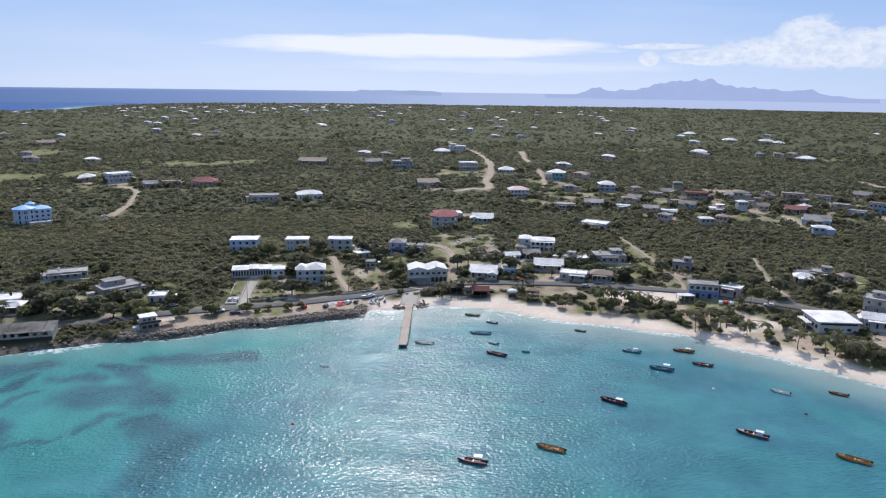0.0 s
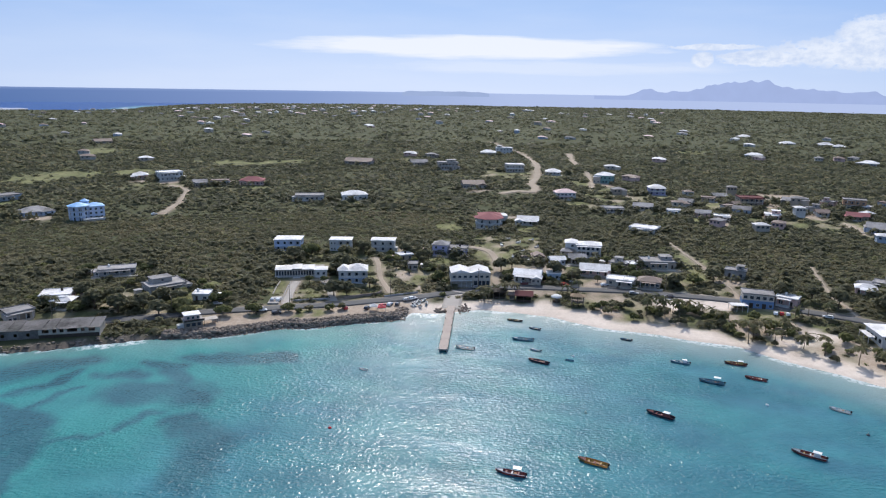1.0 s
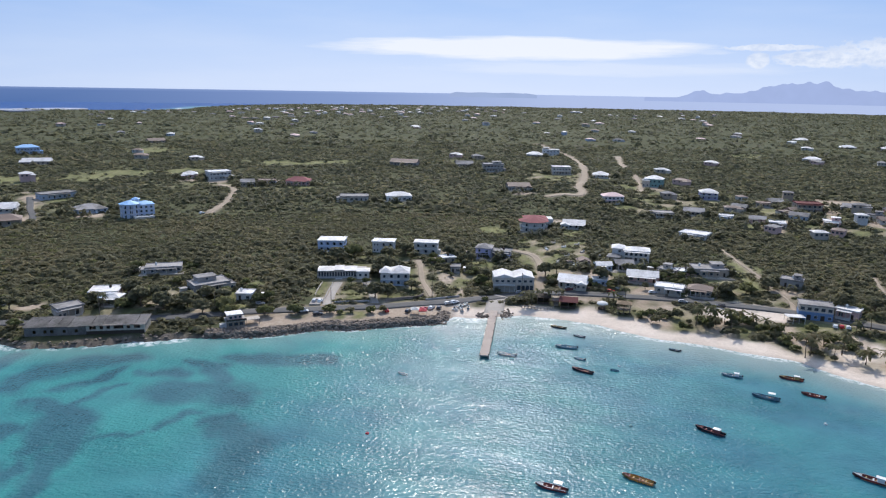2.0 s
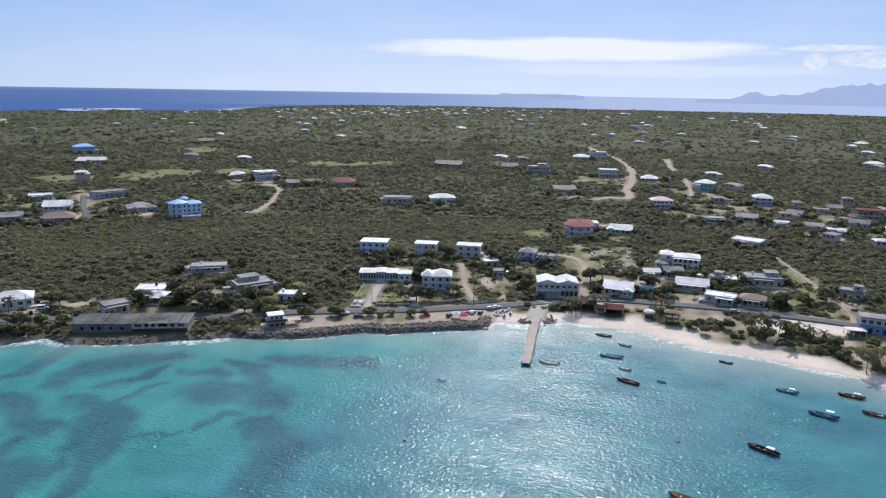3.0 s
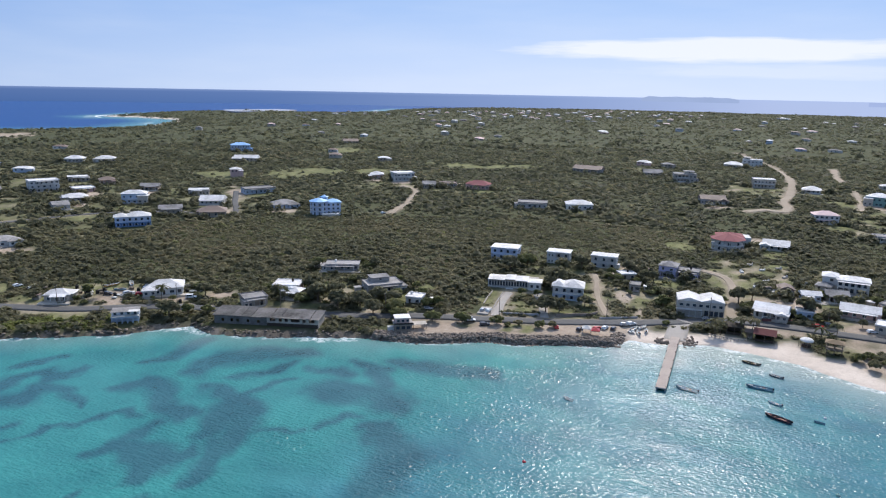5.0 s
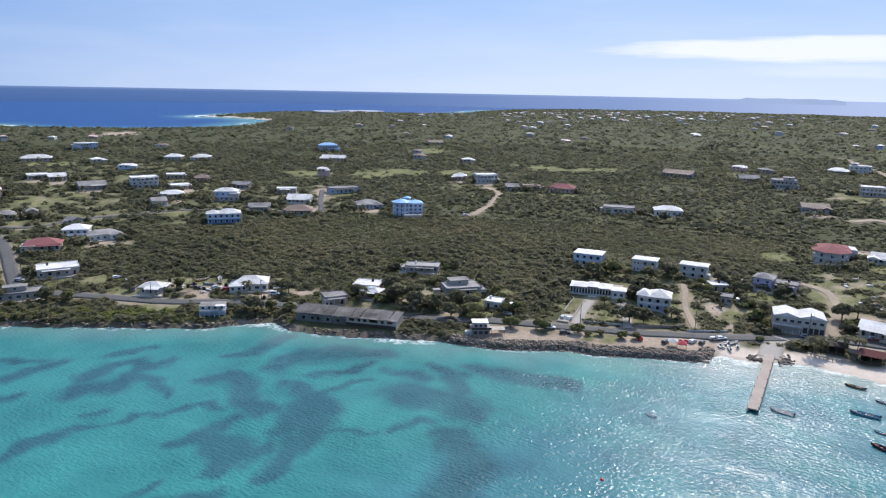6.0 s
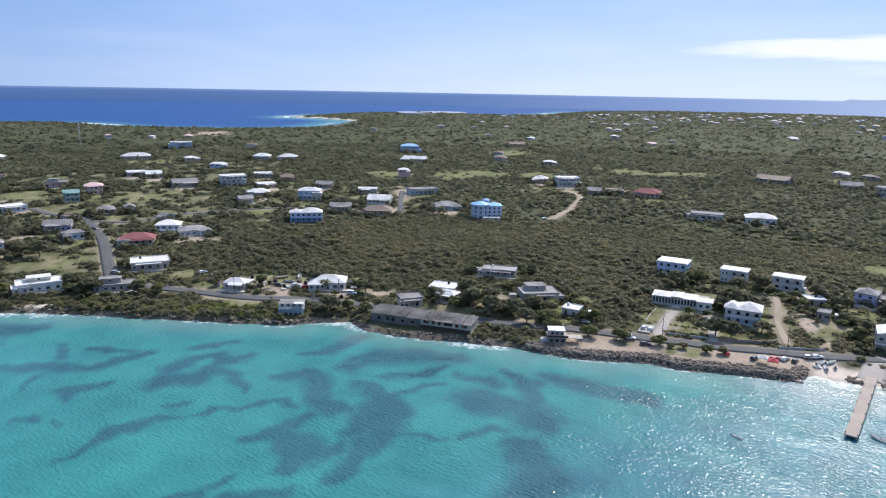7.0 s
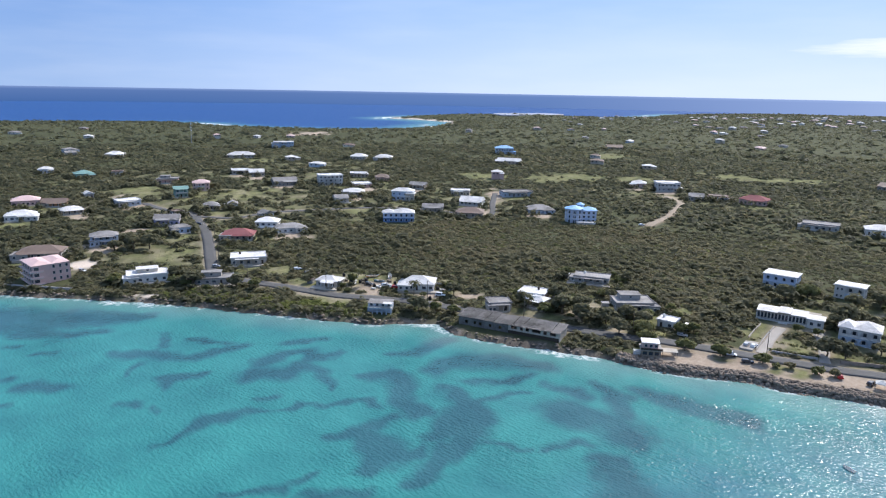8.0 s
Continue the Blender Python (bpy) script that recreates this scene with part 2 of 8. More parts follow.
def box(bm, x0, y0, z0, x1, y1, z1, bevel=0.0):
    """Adds a box, with its edges cut where bevel is given."""
    made = bmesh.ops.create_cube(bm, size=1.0)["verts"]
    for v in made:
        v.co = Vector(((x0 + x1) / 2 + v.co.x * (x1 - x0), (y0 + y1) / 2 + v.co.y * (y1 - y0), (z0 + z1) / 2 + v.co.z * (z1 - z0)))
    if bevel:
        edges = list({e for v in made for e in v.link_edges})
        bmesh.ops.bevel(bm, geom=edges, offset=bevel, segments=1, affect="EDGES", profile=0.5)
    return bm


def a_box(*args):
    return box(bmesh.new(), *args)


def prism(bm, outline, z0, z1):
    """Adds an upright prism on an outline of (x, y) points."""
    low = [bm.verts.new((x, y, z0)) for x, y in outline]
    high = [bm.verts.new((x, y, z1)) for x, y in outline]
    n = len(outline)
    bm.faces.new(low[::-1]), bm.faces.new(high)
    for i in range(n):
        bm.faces.new((low[i], low[(i + 1) % n], high[(i + 1) % n], high[i]))
    return bm


def tube(bm, points, radii, sides=8):
    """Adds a round bar along points."""
    rings = []
    for i, (p, r) in enumerate(zip(points, radii)):
        p = Vector(p)
        a, b = Vector(points[max(i - 1, 0)]), Vector(points[min(i + 1, len(points) - 1)])
        q = (b - a).to_track_quat("Z", "Y").to_matrix()
        rings.append([bm.verts.new(p + q @ Vector((r * math.cos(6.2832 * k / sides), r * math.sin(6.2832 * k / sides), 0))) for k in range(sides)])
    for u, v in zip(rings, rings[1:]):
        for k in range(sides):
            bm.faces.new((u[k], u[(k + 1) % sides], v[(k + 1) % sides], v[k]))
    bm.faces.new(rings[0][::-1]), bm.faces.new(rings[-1])
    return bm


def sheet(name, verts, quads, material, tris=False, attributes=()):
    """A large mesh from arrays of corners and faces; attributes: (name, one value a corner)."""
    mesh = bpy.data.meshes.new(name)
    verts, quads = np.asarray(verts, np.float32), np.asarray(quads, np.int32)
    k = quads.shape[1]
    mesh.vertices.add(len(verts))
    mesh.vertices.foreach_set("co", verts.ravel())
    mesh.loops.add(quads.size)
    mesh.loops.foreach_set("vertex_index", quads.ravel())
    mesh.polygons.add(len(quads))
    mesh.polygons.foreach_set("loop_start", np.arange(0, quads.size, k, dtype=np.int32))
    mesh.update(calc_edges=True)
    for key, values in attributes:
        mesh.attributes.new(key, "FLOAT", "POINT").data.foreach_set("value", np.asarray(values, np.float32).ravel())
    if material:
        mesh.materials.append(material)
    return new(name, mesh)


def lattice(rows, cols):
    i = np.arange(rows - 1)[:, None] * cols + np.arange(cols - 1)[None, :]
    return np.stack([i, i + 1, i + cols + 1, i + cols], -1).reshape(-1, 4)


# ---- plan of the land ----
NEAR_COAST = [(-700, -260), (-520, -40), (-440, 58), (-375, 118), (-335, 149), (-311, 167), (-282, 184), (-254, 201),
              (-222, 221), (-214, 233), (-206, 240), (-191, 237), (-172, 242), (-153, 251), (-135, 259), (-113, 264),
              (-100, 270), (-86, 278), (-74, 280), (-55, 289), (-38, 295), (-33, 305), (-20, 305), (-10, 311), (1, 313),
              (31, 306), (51, 293), (75, 287), (103, 277), (117, 263), (131, 252), (145, 238), (157, 227), (190, 185),
              (240, 110), (330, 20), (700, -200), (2600, -400)]
FAR_COAST = [(3600, 600), (3000, 3200), (1000, 3900), (-900, 3800), (-1547, 3185), (-1400, 2541), (-1448, 2294),
             (-1608, 2350), (-1849, 2161), (-1892, 1888), (-1801, 1611), (-1698, 1645), (-1509, 1610), (-1430, 1520),
             (-1390, 1440), (-1281, 1231), (-1319, 1065), (-1418, 974), (-1537, 894), (-1775, 881), (-1849, 723),
             (-1954, 499), (-2000, 0), (-1600, -400)]
COAST = np.array(NEAR_COAST + FAR_COAST, float)


def wave_noise(x, y, size, seed=0):
    """Smooth noise from -1 to 1 made of a few crossing waves."""
    x, y = np.asarray(x, float) / size, np.asarray(y, float) / size
    rng = np.random.RandomState(seed)
    total = 0
    for k in range(9):
        a, s, p = rng.uniform(0, 6.28), rng.uniform(0.6, 1.9), rng.uniform(0, 6.28)
        total = total + np.sin(s * 3.1 * (np.cos(a) * x + np.sin(a) * y) + p + 1.3 * np.sin(2.1 * (np.cos(a + 1) * y - x * np.sin(a)) + k))
    return total / 4.2


def inland(x, y):
    """Metres from the shore line: plus on land, minus on the sea."""
    x, y = np.asarray(x, float), np.asarray(y, float)
    best, inside = np.full(x.shape, 1e9), np.zeros(x.shape, bool)
    n = len(COAST)
    for i in range(n):
        (ax, ay), (bx, by) = COAST[i], COAST[(i + 1) % n]
        dx, dy = bx - ax, by - ay
        k = np.clip(((x - ax) * dx + (y - ay) * dy) / (dx * dx + dy * dy), 0, 1)
        best = np.minimum(best, np.hypot(x - ax - k * dx, y - ay - k * dy))
        with np.errstate(divide="ignore", invalid="ignore"):
            inside ^= ((ay > y) != (by > y)) & (x < dx * (y - ay) / (dy if dy else 1e-9) + ax)
    return np.where(inside, best, -best) + 0.7 * wave_noise(x, y, 14, 3) + 0.35 * wave_noise(x, y, 5, 4)


def height(x, y, d=None):
    """The ground's height over the sea."""
    x, y = np.asarray(x, float), np.asarray(y, float)
    d = inland(x, y) if d is None else d
    rocky = np.clip((-30 - x) / 12, 0, 1)
    soft = np.interp(d, [-60, -12, 0, 8, 20, 34, 60, 130, 250, 400, 700, 1300], [-6, -1.6, 0, 0.9, 2.0, 3.0, 5.2, 9.5, 15, 20, 25, 27])
    hard = np.interp(d, [-60, -6, -0.8, 0.9, 4, 12, 22, 34, 60, 130, 250, 400, 700, 1300], [-6, -2, -0.6, 1.3, 1.9, 2.3, 2.9, 3.6, 5.8, 10, 15.5, 20.5, 25.5, 27])
    z = soft + (hard - soft) * rocky
    far = np.clip((d - 60) / 300, 0, 1)
    return z + far * (1.6 * wave_noise(x, y, 160, 7) + 2.2 * np.clip((d - 500) / 900, 0, 1) * wave_noise(x, y, 520, 8))


# ---- clearings, roads and house plots: no scrub grows on them ----
CLEAR = {"grass": [], "dirt": [], "sand": []}


def clearing(kind, *ovals):
    """Ovals of open ground: middle, two half widths, turn in degrees."""
    CLEAR[kind] += ovals


clearing("grass", (-36, 343, 10, 8, 0), (-85, 319, 7, 11, 0), (-101, 327, 3, 8, 0), (-74, 295, 8, 3, 0), (67, 317, 8, 5, 0), (82, 385, 6, 11, 0), (114, 393, 10, 16, 0), (110, 369, 4, 21, 0))
clearing("grass", (203, 336, 11, 16, 0), (147, 262, 11, 7, 0), (122, 307, 15, 7, 0), (-25, 458, 19, 13, 0), (5, 398, 17, 16, 0), (80, 637, 16, 18, 0), (-270, 251, 20, 10, 44), (-287, 228, 14, 8, 44))
clearing("grass", (-312, 228, 9, 9, 44), (-403, 248, 9, 20, 44), (-380, 201, 11, 16, 44), (-258, 214, 16, 6, 44), (-572, 265, 23, 22, 44), (-499, 315, 27, 29, 44), (-507, 346, 14, 17, 44), (-399, 345, 25, 12, 44))
clearing("grass", (-679, 433, 36, 26, 44), (-390, 600, 32, 33, 44), (-444, 546, 34, 27, 44), (-451, 784, 27, 32, 44), (-234, 730, 62, 16, 44), (-393, 583, 27, 32, 19), (-327, 617, 33, 22, 19), (-222, 740, 37, 18, 19))
clearing("grass", (-455, 794, 22, 34, 19), (-394, 349, 17, 14, 19), (-261, 226, 12, 7, 19), (-86, 764, 12, 28, 19), (174, 535, 14, 19, 0), (460, 816, 31, 16, 0), (255, 918, 31, 28, 0), (-445, 788, 26, 30, 0))
clearing("grass", (-266, 716, 50, 16, 0), (-367, 600, 25, 25, 0), (-26, 383, 11, 10, -6), (26, 462, 10, 13, -4), (66, 545, 11, 13, 8), (23, 690, 12, 12, 7), (63, 675, 10, 13, -7), (141, 577, 10, 10, -3))
clearing("grass", (148, 535, 8, 10, -32), (174, 552, 8, 10, -15), (130, 501, 7, 14, -20), (147, 493, 8, 13, -18), (234, 514, 8, 13, -24), (255, 540, 8, 14, -42), (267, 526, 11, 14, -22), (248, 488, 10, 11, -23))
clearing("grass", (248, 450, 11, 12, -25), (285, 477, 9, 10, -43), (308, 486, 9, 11, -39), (331, 543, 9, 11, -37), (198, 490, 8, 9, -18), (55, 385, 12, 13, 3), (97, 364, 11, 12, 2), (130, 313, 8, 13, -35))
clearing("grass", (15, 340, 10, 9, -21), (-127, 290, 7, 13, 9), (-138, 300, 11, 13, 45), (-412, 140, 14, 12, 59), (-323, 218, 12, 12, 60), (-379, 261, 10, 14, 47), (-413, 224, 9, 13, 78), (-436, 223, 11, 11, 58))
clearing("grass", (-481, 391, 14, 11, 63), (-527, 295, 9, 12, 62), (-512, 272, 8, 9, 70), (-556, 176, 12, 9, 73), (-511, 158, 12, 11, 67), (-540, 187, 11, 14, 59), (-502, 437, 11, 9, 50), (-474, 440, 9, 9, 50))
clearing("grass", (-400, 390, 11, 10, 36), (-453, 267, 8, 13, 67), (-340, 469, 15, 11, 55), (-382, 440, 10, 13, 39), (-347, 413, 11, 11, 28), (-195, 565, 13, 12, 9), (-102, 522, 12, 12, 19), (-417, 353, 8, 13, 68))
clearing("dirt", (-33, 335, 2, 13, 0), (18, 489, 11, 11, 0), (6, 466, 10, 7, 0), (21, 371, 13, 10, 0), (22, 336, 17, 6, 0), (36, 371, 9, 14, 0), (-48, 402, 5, 7, 0), (-231, 261, 8, 6, 44))
clearing("dirt", (-260, 250, 11, 6, 44), (-429, 166, 10, 12, 44), (-444, 206, 9, 11, 44), (-328, 406, 8, 15, 44), (-366, 471, 7, 33, 44), (-1002, 732, 39, 66, 44), (-218, 271, 8, 4, 44), (-224, 589, 8, 15, 19))
clearing("dirt", (-256, 243, 14, 7, 19), (240, 592, 24, 20, 0), (216, 548, 9, 27, 0), (243, 472, 5, 27, 0), (234, 511, 17, 13, 0), (294, 533, 13, 16, 0), (382, 610, 5, 32, 0), (102, 634, 11, 11, -20))
clearing("dirt", (-43, 695, 13, 9, 12), (-8, 590, 12, 10, 13), (188, 564, 8, 10, 0), (176, 508, 9, 14, -28), (157, 483, 8, 12, -14), (292, 535, 9, 10, -36), (60, 349, 14, 10, -1), (183, 266, 10, 13, -23))
clearing("dirt", (190, 285, 9, 12, -41), (124, 352, 8, 13, -25), (190, 331, 8, 11, -33), (-42, 352, 5, 11, 4), (-413, 178, 10, 12, 71))
clearing("dirt", (-362, 273, 12, 10, 69), (-583, 291, 11, 9, 61), (-503, 193, 10, 12, 83), (-510, 233, 11, 10, 85), (-509, 362, 13, 12, 68), (-429, 374, 11, 11, 54), (-424, 434, 10, 11, 30), (-586, 364, 11, 12, 64))
clearing("dirt", (-568, 370, 10, 14, 60), (-291, 429, 12, 11, 52), (-300, 579, 9, 10, 29), (-271, 580, 13, 11, 42), (-456, 407, 11, 11, 65))
VILLAGE = ((-66, 352, 46, 42, 0), (55, 366, 75, 34, 0), (235, 530, 130, 75, -20), (120, 560, 60, 70, 0), (-480, 300, 130, 95, 44), (-400, 420, 90, 70, 44), (-255, 250, 50, 16, 44), (-165, 292, 40, 26, 30),
           (-380, 200, 70, 34, 44), (-560, 420, 110, 110, 44), (-640, 300, 120, 60, 60), (-250, 575, 70, 26, 10), (30, 690, 70, 40, 0), (20, 415, 34, 24, 0))


def village(x, y):
    """How open the land is between houses: 0 in closed scrub, up to 1 in yards."""
    return in_ovals(x, y, VILLAGE, 6.0) * np.clip(0.5 + 0.9 * wave_noise(x, y, 17, 27) + 0.4 * wave_noise(x, y, 6, 28), 0, 1)


clearing("sand", (93, 325, 14, 11, 0), (109, 322, 8, 9, 0), (138, 284, 9, 9, 0), (125, 282, 14, 8, 0), (-393, 160, 9, 13, 44), (-326, 162, 11, 3, 44))
clearing("grass", (-82, 316, 7, 11, 15), (-101, 322, 5, 9, 5), (-73, 292, 6, 2.6, 22), (-82, 289, 6, 2.6, 22), (-62, 290, 6, 2.6, 22), (-49, 294, 6, 2.6, 22), (-98, 287, 6, 2.6, 22))

ROADS = [
    ("road", 6.5, "asphalt", [(-454, 253), (-440, 248), (-410, 238), (-381, 225), (-354, 212), (-332, 203), (-316, 206), (-301, 212), (-284, 219),
                              (-261, 228), (-241, 241), (-225, 251), (-211, 256), (-191, 261), (-175, 266), (-159, 271), (-142, 278), (-126, 285),
                              (-101, 294), (-83, 300), (-63, 307), (-43, 317), (-22, 329), (-2, 339), (14, 343), (31, 343), (51, 341), (71, 338),
                              (103, 331), (119, 326), (146, 312), (166, 299), (189, 280), (235, 225)]),
    ("dirt_road", 7, "dirt", [(0, 1033), (9, 1005), (31, 912), (41, 855), (47, 795), (49, 730), (44, 665), (38, 630), (40, 608), (36, 586), (25, 590), (11, 579)]),
    ("dirt_road", 7, "dirt", [(97, 879), (94, 815), (93, 766)]),
    ("dirt_road", 4.5, "dirt", [(97, 713), (94, 657), (90, 612)]),
    ("dirt_road", 4, "dirt", [(108, 605), (114, 564)]),
    ("dirt_road", 4.5, "dirt", [(5, 346), (5, 357), (6, 373), (5, 389), (0, 405), (-11, 412)]),
    ("dirt_road", 5, "dirt", [(-222, 455), (-226, 490), (-236, 525), (-246, 548), (-266, 564)]),
    ("driveway", 4, "paving", [(-94, 332), (-93, 319), (-91, 302)]),
    ("driveway", 4, "paving", [(-82, 339), (-76, 326), (-70, 309)]),
    ("lane", 1.7, "dirt", [(111, 427), (117, 381), (121, 341), (120, 329)]),
    ("lane", 1.6, "dirt", [(175, 380), (166, 340), (163, 306)]),
    ("dirt_road", 2.8, "dirt", [(-62, 379), (-58, 364), (-54, 346), (-46, 325)]),
    ("side_road", 5, "asphalt", [(-454, 253), (-470, 255), (-490, 247), (-520, 245)]),
    ("side_road", 4.5, "asphalt", [(-454, 253), (-432, 270), (-430, 297), (-416, 326), (-397, 359), (-361, 388), (-318, 402), (-345, 440), (-372, 475)]),
    ("dirt_road", 4, "dirt", [(-520, 200), (-545, 225), (-560, 245)]),
]


def smooth(points, step=4.0):
    """A curve through points, at even steps."""
    p = np.array(points, float)
    p = np.vstack([2 * p[0] - p[1], p, 2 * p[-1] - p[-2]])
    out = []
    for a, b, c, d in zip(p, p[1:], p[2:], p[3:]):
        for u in np.arange(0, 1, 1 / max(2, int(np.hypot(*(c - b)) / step))):
            out.append(0.5 * ((2 * b) + (c - a) * u + (2 * a - 5 * b + 4 * c - d) * u * u + (3 * b - a - 3 * c + d) * u ** 3))
    return np.array(out + [p[-2]])


WAYS = [(name, width, material, smooth(points)) for name, width, material, points in ROADS]
PLOTS = []  # x, y, radius of each building's plot


def in_ovals(x, y, ovals, grow=0.0):
    """1 inside the ovals, falling to 0 at a ragged rim."""
    best = np.zeros(np.shape(x))
    warp = 0.22 * wave_noise(x, y, 16, 11) + 0.15 * wave_noise(x, y, 6, 12)
    for ox, oy, rx, ry, turn in ovals:
        near = (np.abs(x - ox) < rx + ry + 9) & (np.abs(y - oy) < rx + ry + 9)
        if not near.any():
            continue
        c, s = math.cos(radians(turn)), math.sin(radians(turn))
        u, v = ((x - ox) * c + (y - oy) * s) / (rx + grow), (-(x - ox) * s + (y - oy) * c) / (ry + grow)
        best = np.where(near, np.maximum(best, np.clip((1.0 - np.hypot(u, v) + warp * 1.5) * 2.2, 0, 1)), best)
    return best


def from_ways(x, y):
    """Metres from the nearest road's edge."""
    best = np.full(np.shape(x), 1e3)
    for _, width, _, line in WAYS:
        lo, hi = line.min(0) - 40, line.max(0) + 40
        near = np.where((x > lo[0]) & (x < hi[0]) & (y > lo[1]) & (y < hi[1]))
        if not len(near[0]):
            continue
        px, py = x[near], y[near]
        d = np.full(px.shape, 1e3)
        for a, b in zip(line, line[1:]):
            e = b - a
            k = np.clip(((px - a[0]) * e[0] + (py - a[1]) * e[1]) / (e @ e + 1e-9), 0, 1)
            d = np.minimum(d, np.hypot(px - a[0] - k * e[0], py - a[1] - k * e[1]))
        best[near] = np.minimum(best[near], d - width / 2)
    return best


# ---- ground: one sheet in rings round the bay, closer near the shore ----
def ground_material():
    m = bpy.data.materials.new("ground_cover")
    m.use_nodes = True
    t = m.node_tree
    p = t.nodes["Principled BSDF"]
    pos = node(t, "ShaderNodeNewGeometry").outputs["Position"]

    def noise_at(scale, detail=5.0):
        return node(t, "ShaderNodeTexNoise", (("Vector", pos), ("Scale", scale), ("Detail", detail), ("Roughness", 0.65))).outputs["Fac"]

    def mask(name):
        n = node(t, "ShaderNodeAttribute")
        n.attribute_name = name
        return n.outputs["Fac"]

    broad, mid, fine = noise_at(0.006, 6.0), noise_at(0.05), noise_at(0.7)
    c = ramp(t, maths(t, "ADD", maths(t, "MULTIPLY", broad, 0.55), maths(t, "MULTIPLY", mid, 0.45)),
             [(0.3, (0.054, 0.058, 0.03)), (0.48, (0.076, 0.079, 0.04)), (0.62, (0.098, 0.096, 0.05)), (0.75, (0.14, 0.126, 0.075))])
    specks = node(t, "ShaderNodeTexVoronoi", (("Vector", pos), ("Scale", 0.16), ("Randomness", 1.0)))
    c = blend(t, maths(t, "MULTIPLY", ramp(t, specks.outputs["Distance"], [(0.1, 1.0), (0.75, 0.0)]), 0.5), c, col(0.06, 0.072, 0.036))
    grass = ramp(t, maths(t, "ADD", maths(t, "MULTIPLY", mid, 0.5), maths(t, "MULTIPLY", fine, 0.5)), [(0.3, (0.125, 0.135, 0.055)), (0.5, (0.195, 0.196, 0.088)), (0.7, (0.3, 0.258, 0.15))])
    dirt = ramp(t, maths(t, "ADD", maths(t, "MULTIPLY", mid, 0.5), maths(t, "MULTIPLY", fine, 0.5)), [(0.3, (0.25, 0.19, 0.14)), (0.5, (0.39, 0.31, 0.24)), (0.7, (0.5, 0.42, 0.34))])
    sand = ramp(t, maths(t, "ADD", maths(t, "MULTIPLY", mid, 0.5), maths(t, "MULTIPLY", fine, 0.5)), [(0.3, (0.53, 0.44, 0.36)), (0.55, (0.68, 0.58, 0.49)), (0.75, (0.76, 0.67, 0.58))])
    rock = ramp(t, maths(t, "ADD", maths(t, "MULTIPLY", mid, 0.4), maths(t, "MULTIPLY", fine, 0.6)), [(0.34, (0.05, 0.045, 0.04)), (0.5, (0.14, 0.12, 0.1)), (0.66, (0.29, 0.25, 0.21))])
    c = blend(t, maths(t, "MULTIPLY", mask("grass"), ramp(t, noise_at(0.13, 6.0), [(0.36, 0.25), (0.55, 1.0)])), c, grass)
    c = blend(t, mask("dirt"), c, dirt)
    c = blend(t, mask("rock"), c, rock)
    c = blend(t, mask("sand"), c, sand)
    c = blend(t, maths(t, "MULTIPLY", mask("wet"), 0.35), c, col(0.22, 0.17, 0.13))
    t.links.new(c, p.inputs["Base Color"])
    p.inputs["Roughness"].default_value, p.inputs["Specular IOR Level"].default_value = 0.95, 0.1
    bump = node(t, "ShaderNodeBump", (("Height", fine), ("Strength", 0.5), ("Distance", 0.4)))
    t.links.new(bump.outputs[0], p.inputs["Normal"])
    return m


turns = np.radians(np.arange(-112, 76, 0.34))
rings = 150 * 1.0112 ** np.arange(296)
GR, GA = np.meshgrid(rings, turns, indexing="ij")
gx, gy = GR * np.sin(GA), 20 + GR * np.cos(GA)
gd = inland(gx, gy)
gz = height(gx, gy, gd)
rng = np.random.RandomState(4)
sandy = np.clip((gx + 36) / 5, 0, 1)
beach_depth = 16 - 3 * np.clip((gx - 60) / 40, 0, 1) + 4 * wave_noise(gx, gy, 18, 21)
m_sand = np.maximum(np.clip((beach_depth - gd) / 5, 0, 1) * sandy, in_ovals(gx, gy, CLEAR["sand"]))
far_beach = np.clip((26 - gd) / 10, 0, 1) * (gx < -1200)
m_sand = np.maximum(m_sand, far_beach)
m_rock = np.clip((np.where(gx < -130, 2.2, 4.6) + 2.0 * wave_noise(gx, gy, 12, 22) - gd) / 2.0, 0, 1) * (1 - sandy) * (gx > -900)
lots = np.clip((44 - gd) / 6, 0, 1) * np.clip((gx - 44) / 8, 0, 1) * np.clip(0.6 + wave_noise(gx, gy, 11, 23), 0, 1)
shoulder = np.clip((20 - gd) / 4, 0, 1) * np.clip((gx + 125) / 6, 0, 1) * np.clip((-28 - gx) / 4, 0, 1)
m_dirt = np.maximum(in_ovals(gx, gy, CLEAR["dirt"]), shoulder * (1 - in_ovals(gx, gy, CLEAR["grass"])))
m_dirt = np.maximum(m_dirt, lots)
m_grass = np.maximum(in_ovals(gx, gy, CLEAR["grass"]), np.clip((46 - gd) / 6, 0, 1) * np.clip((gx - 44) / 8, 0, 1) * np.clip(0.3 + wave_noise(gx, gy, 15, 24), 0, 1))
road_edge = from_ways(gx, gy)
m_dirt = np.maximum(m_dirt, np.clip(1 - road_edge / 2.5, 0, 1) * 0.7)
yards = village(gx, gy)
greener = 1 - 0.4 * np.clip((-270 - gx) / 40, 0, 1)
m_grass = np.maximum(m_grass, yards * greener)
m_dirt = np.maximum(m_dirt, 0.8 * yards * greener ** 2 * np.clip(0.3 + 1.1 * wave_noise(gx, gy, 13, 29), 0, 1))
m_wet = np.clip(1 - np.abs(gd) / 2.6, 0, 1)
wild = np.clip((GR - 700) / 500, 0, 1) * np.clip((gd - 40) / 60, 0, 1) * (1 - np.maximum(np.maximum(m_sand, m_dirt), m_grass))
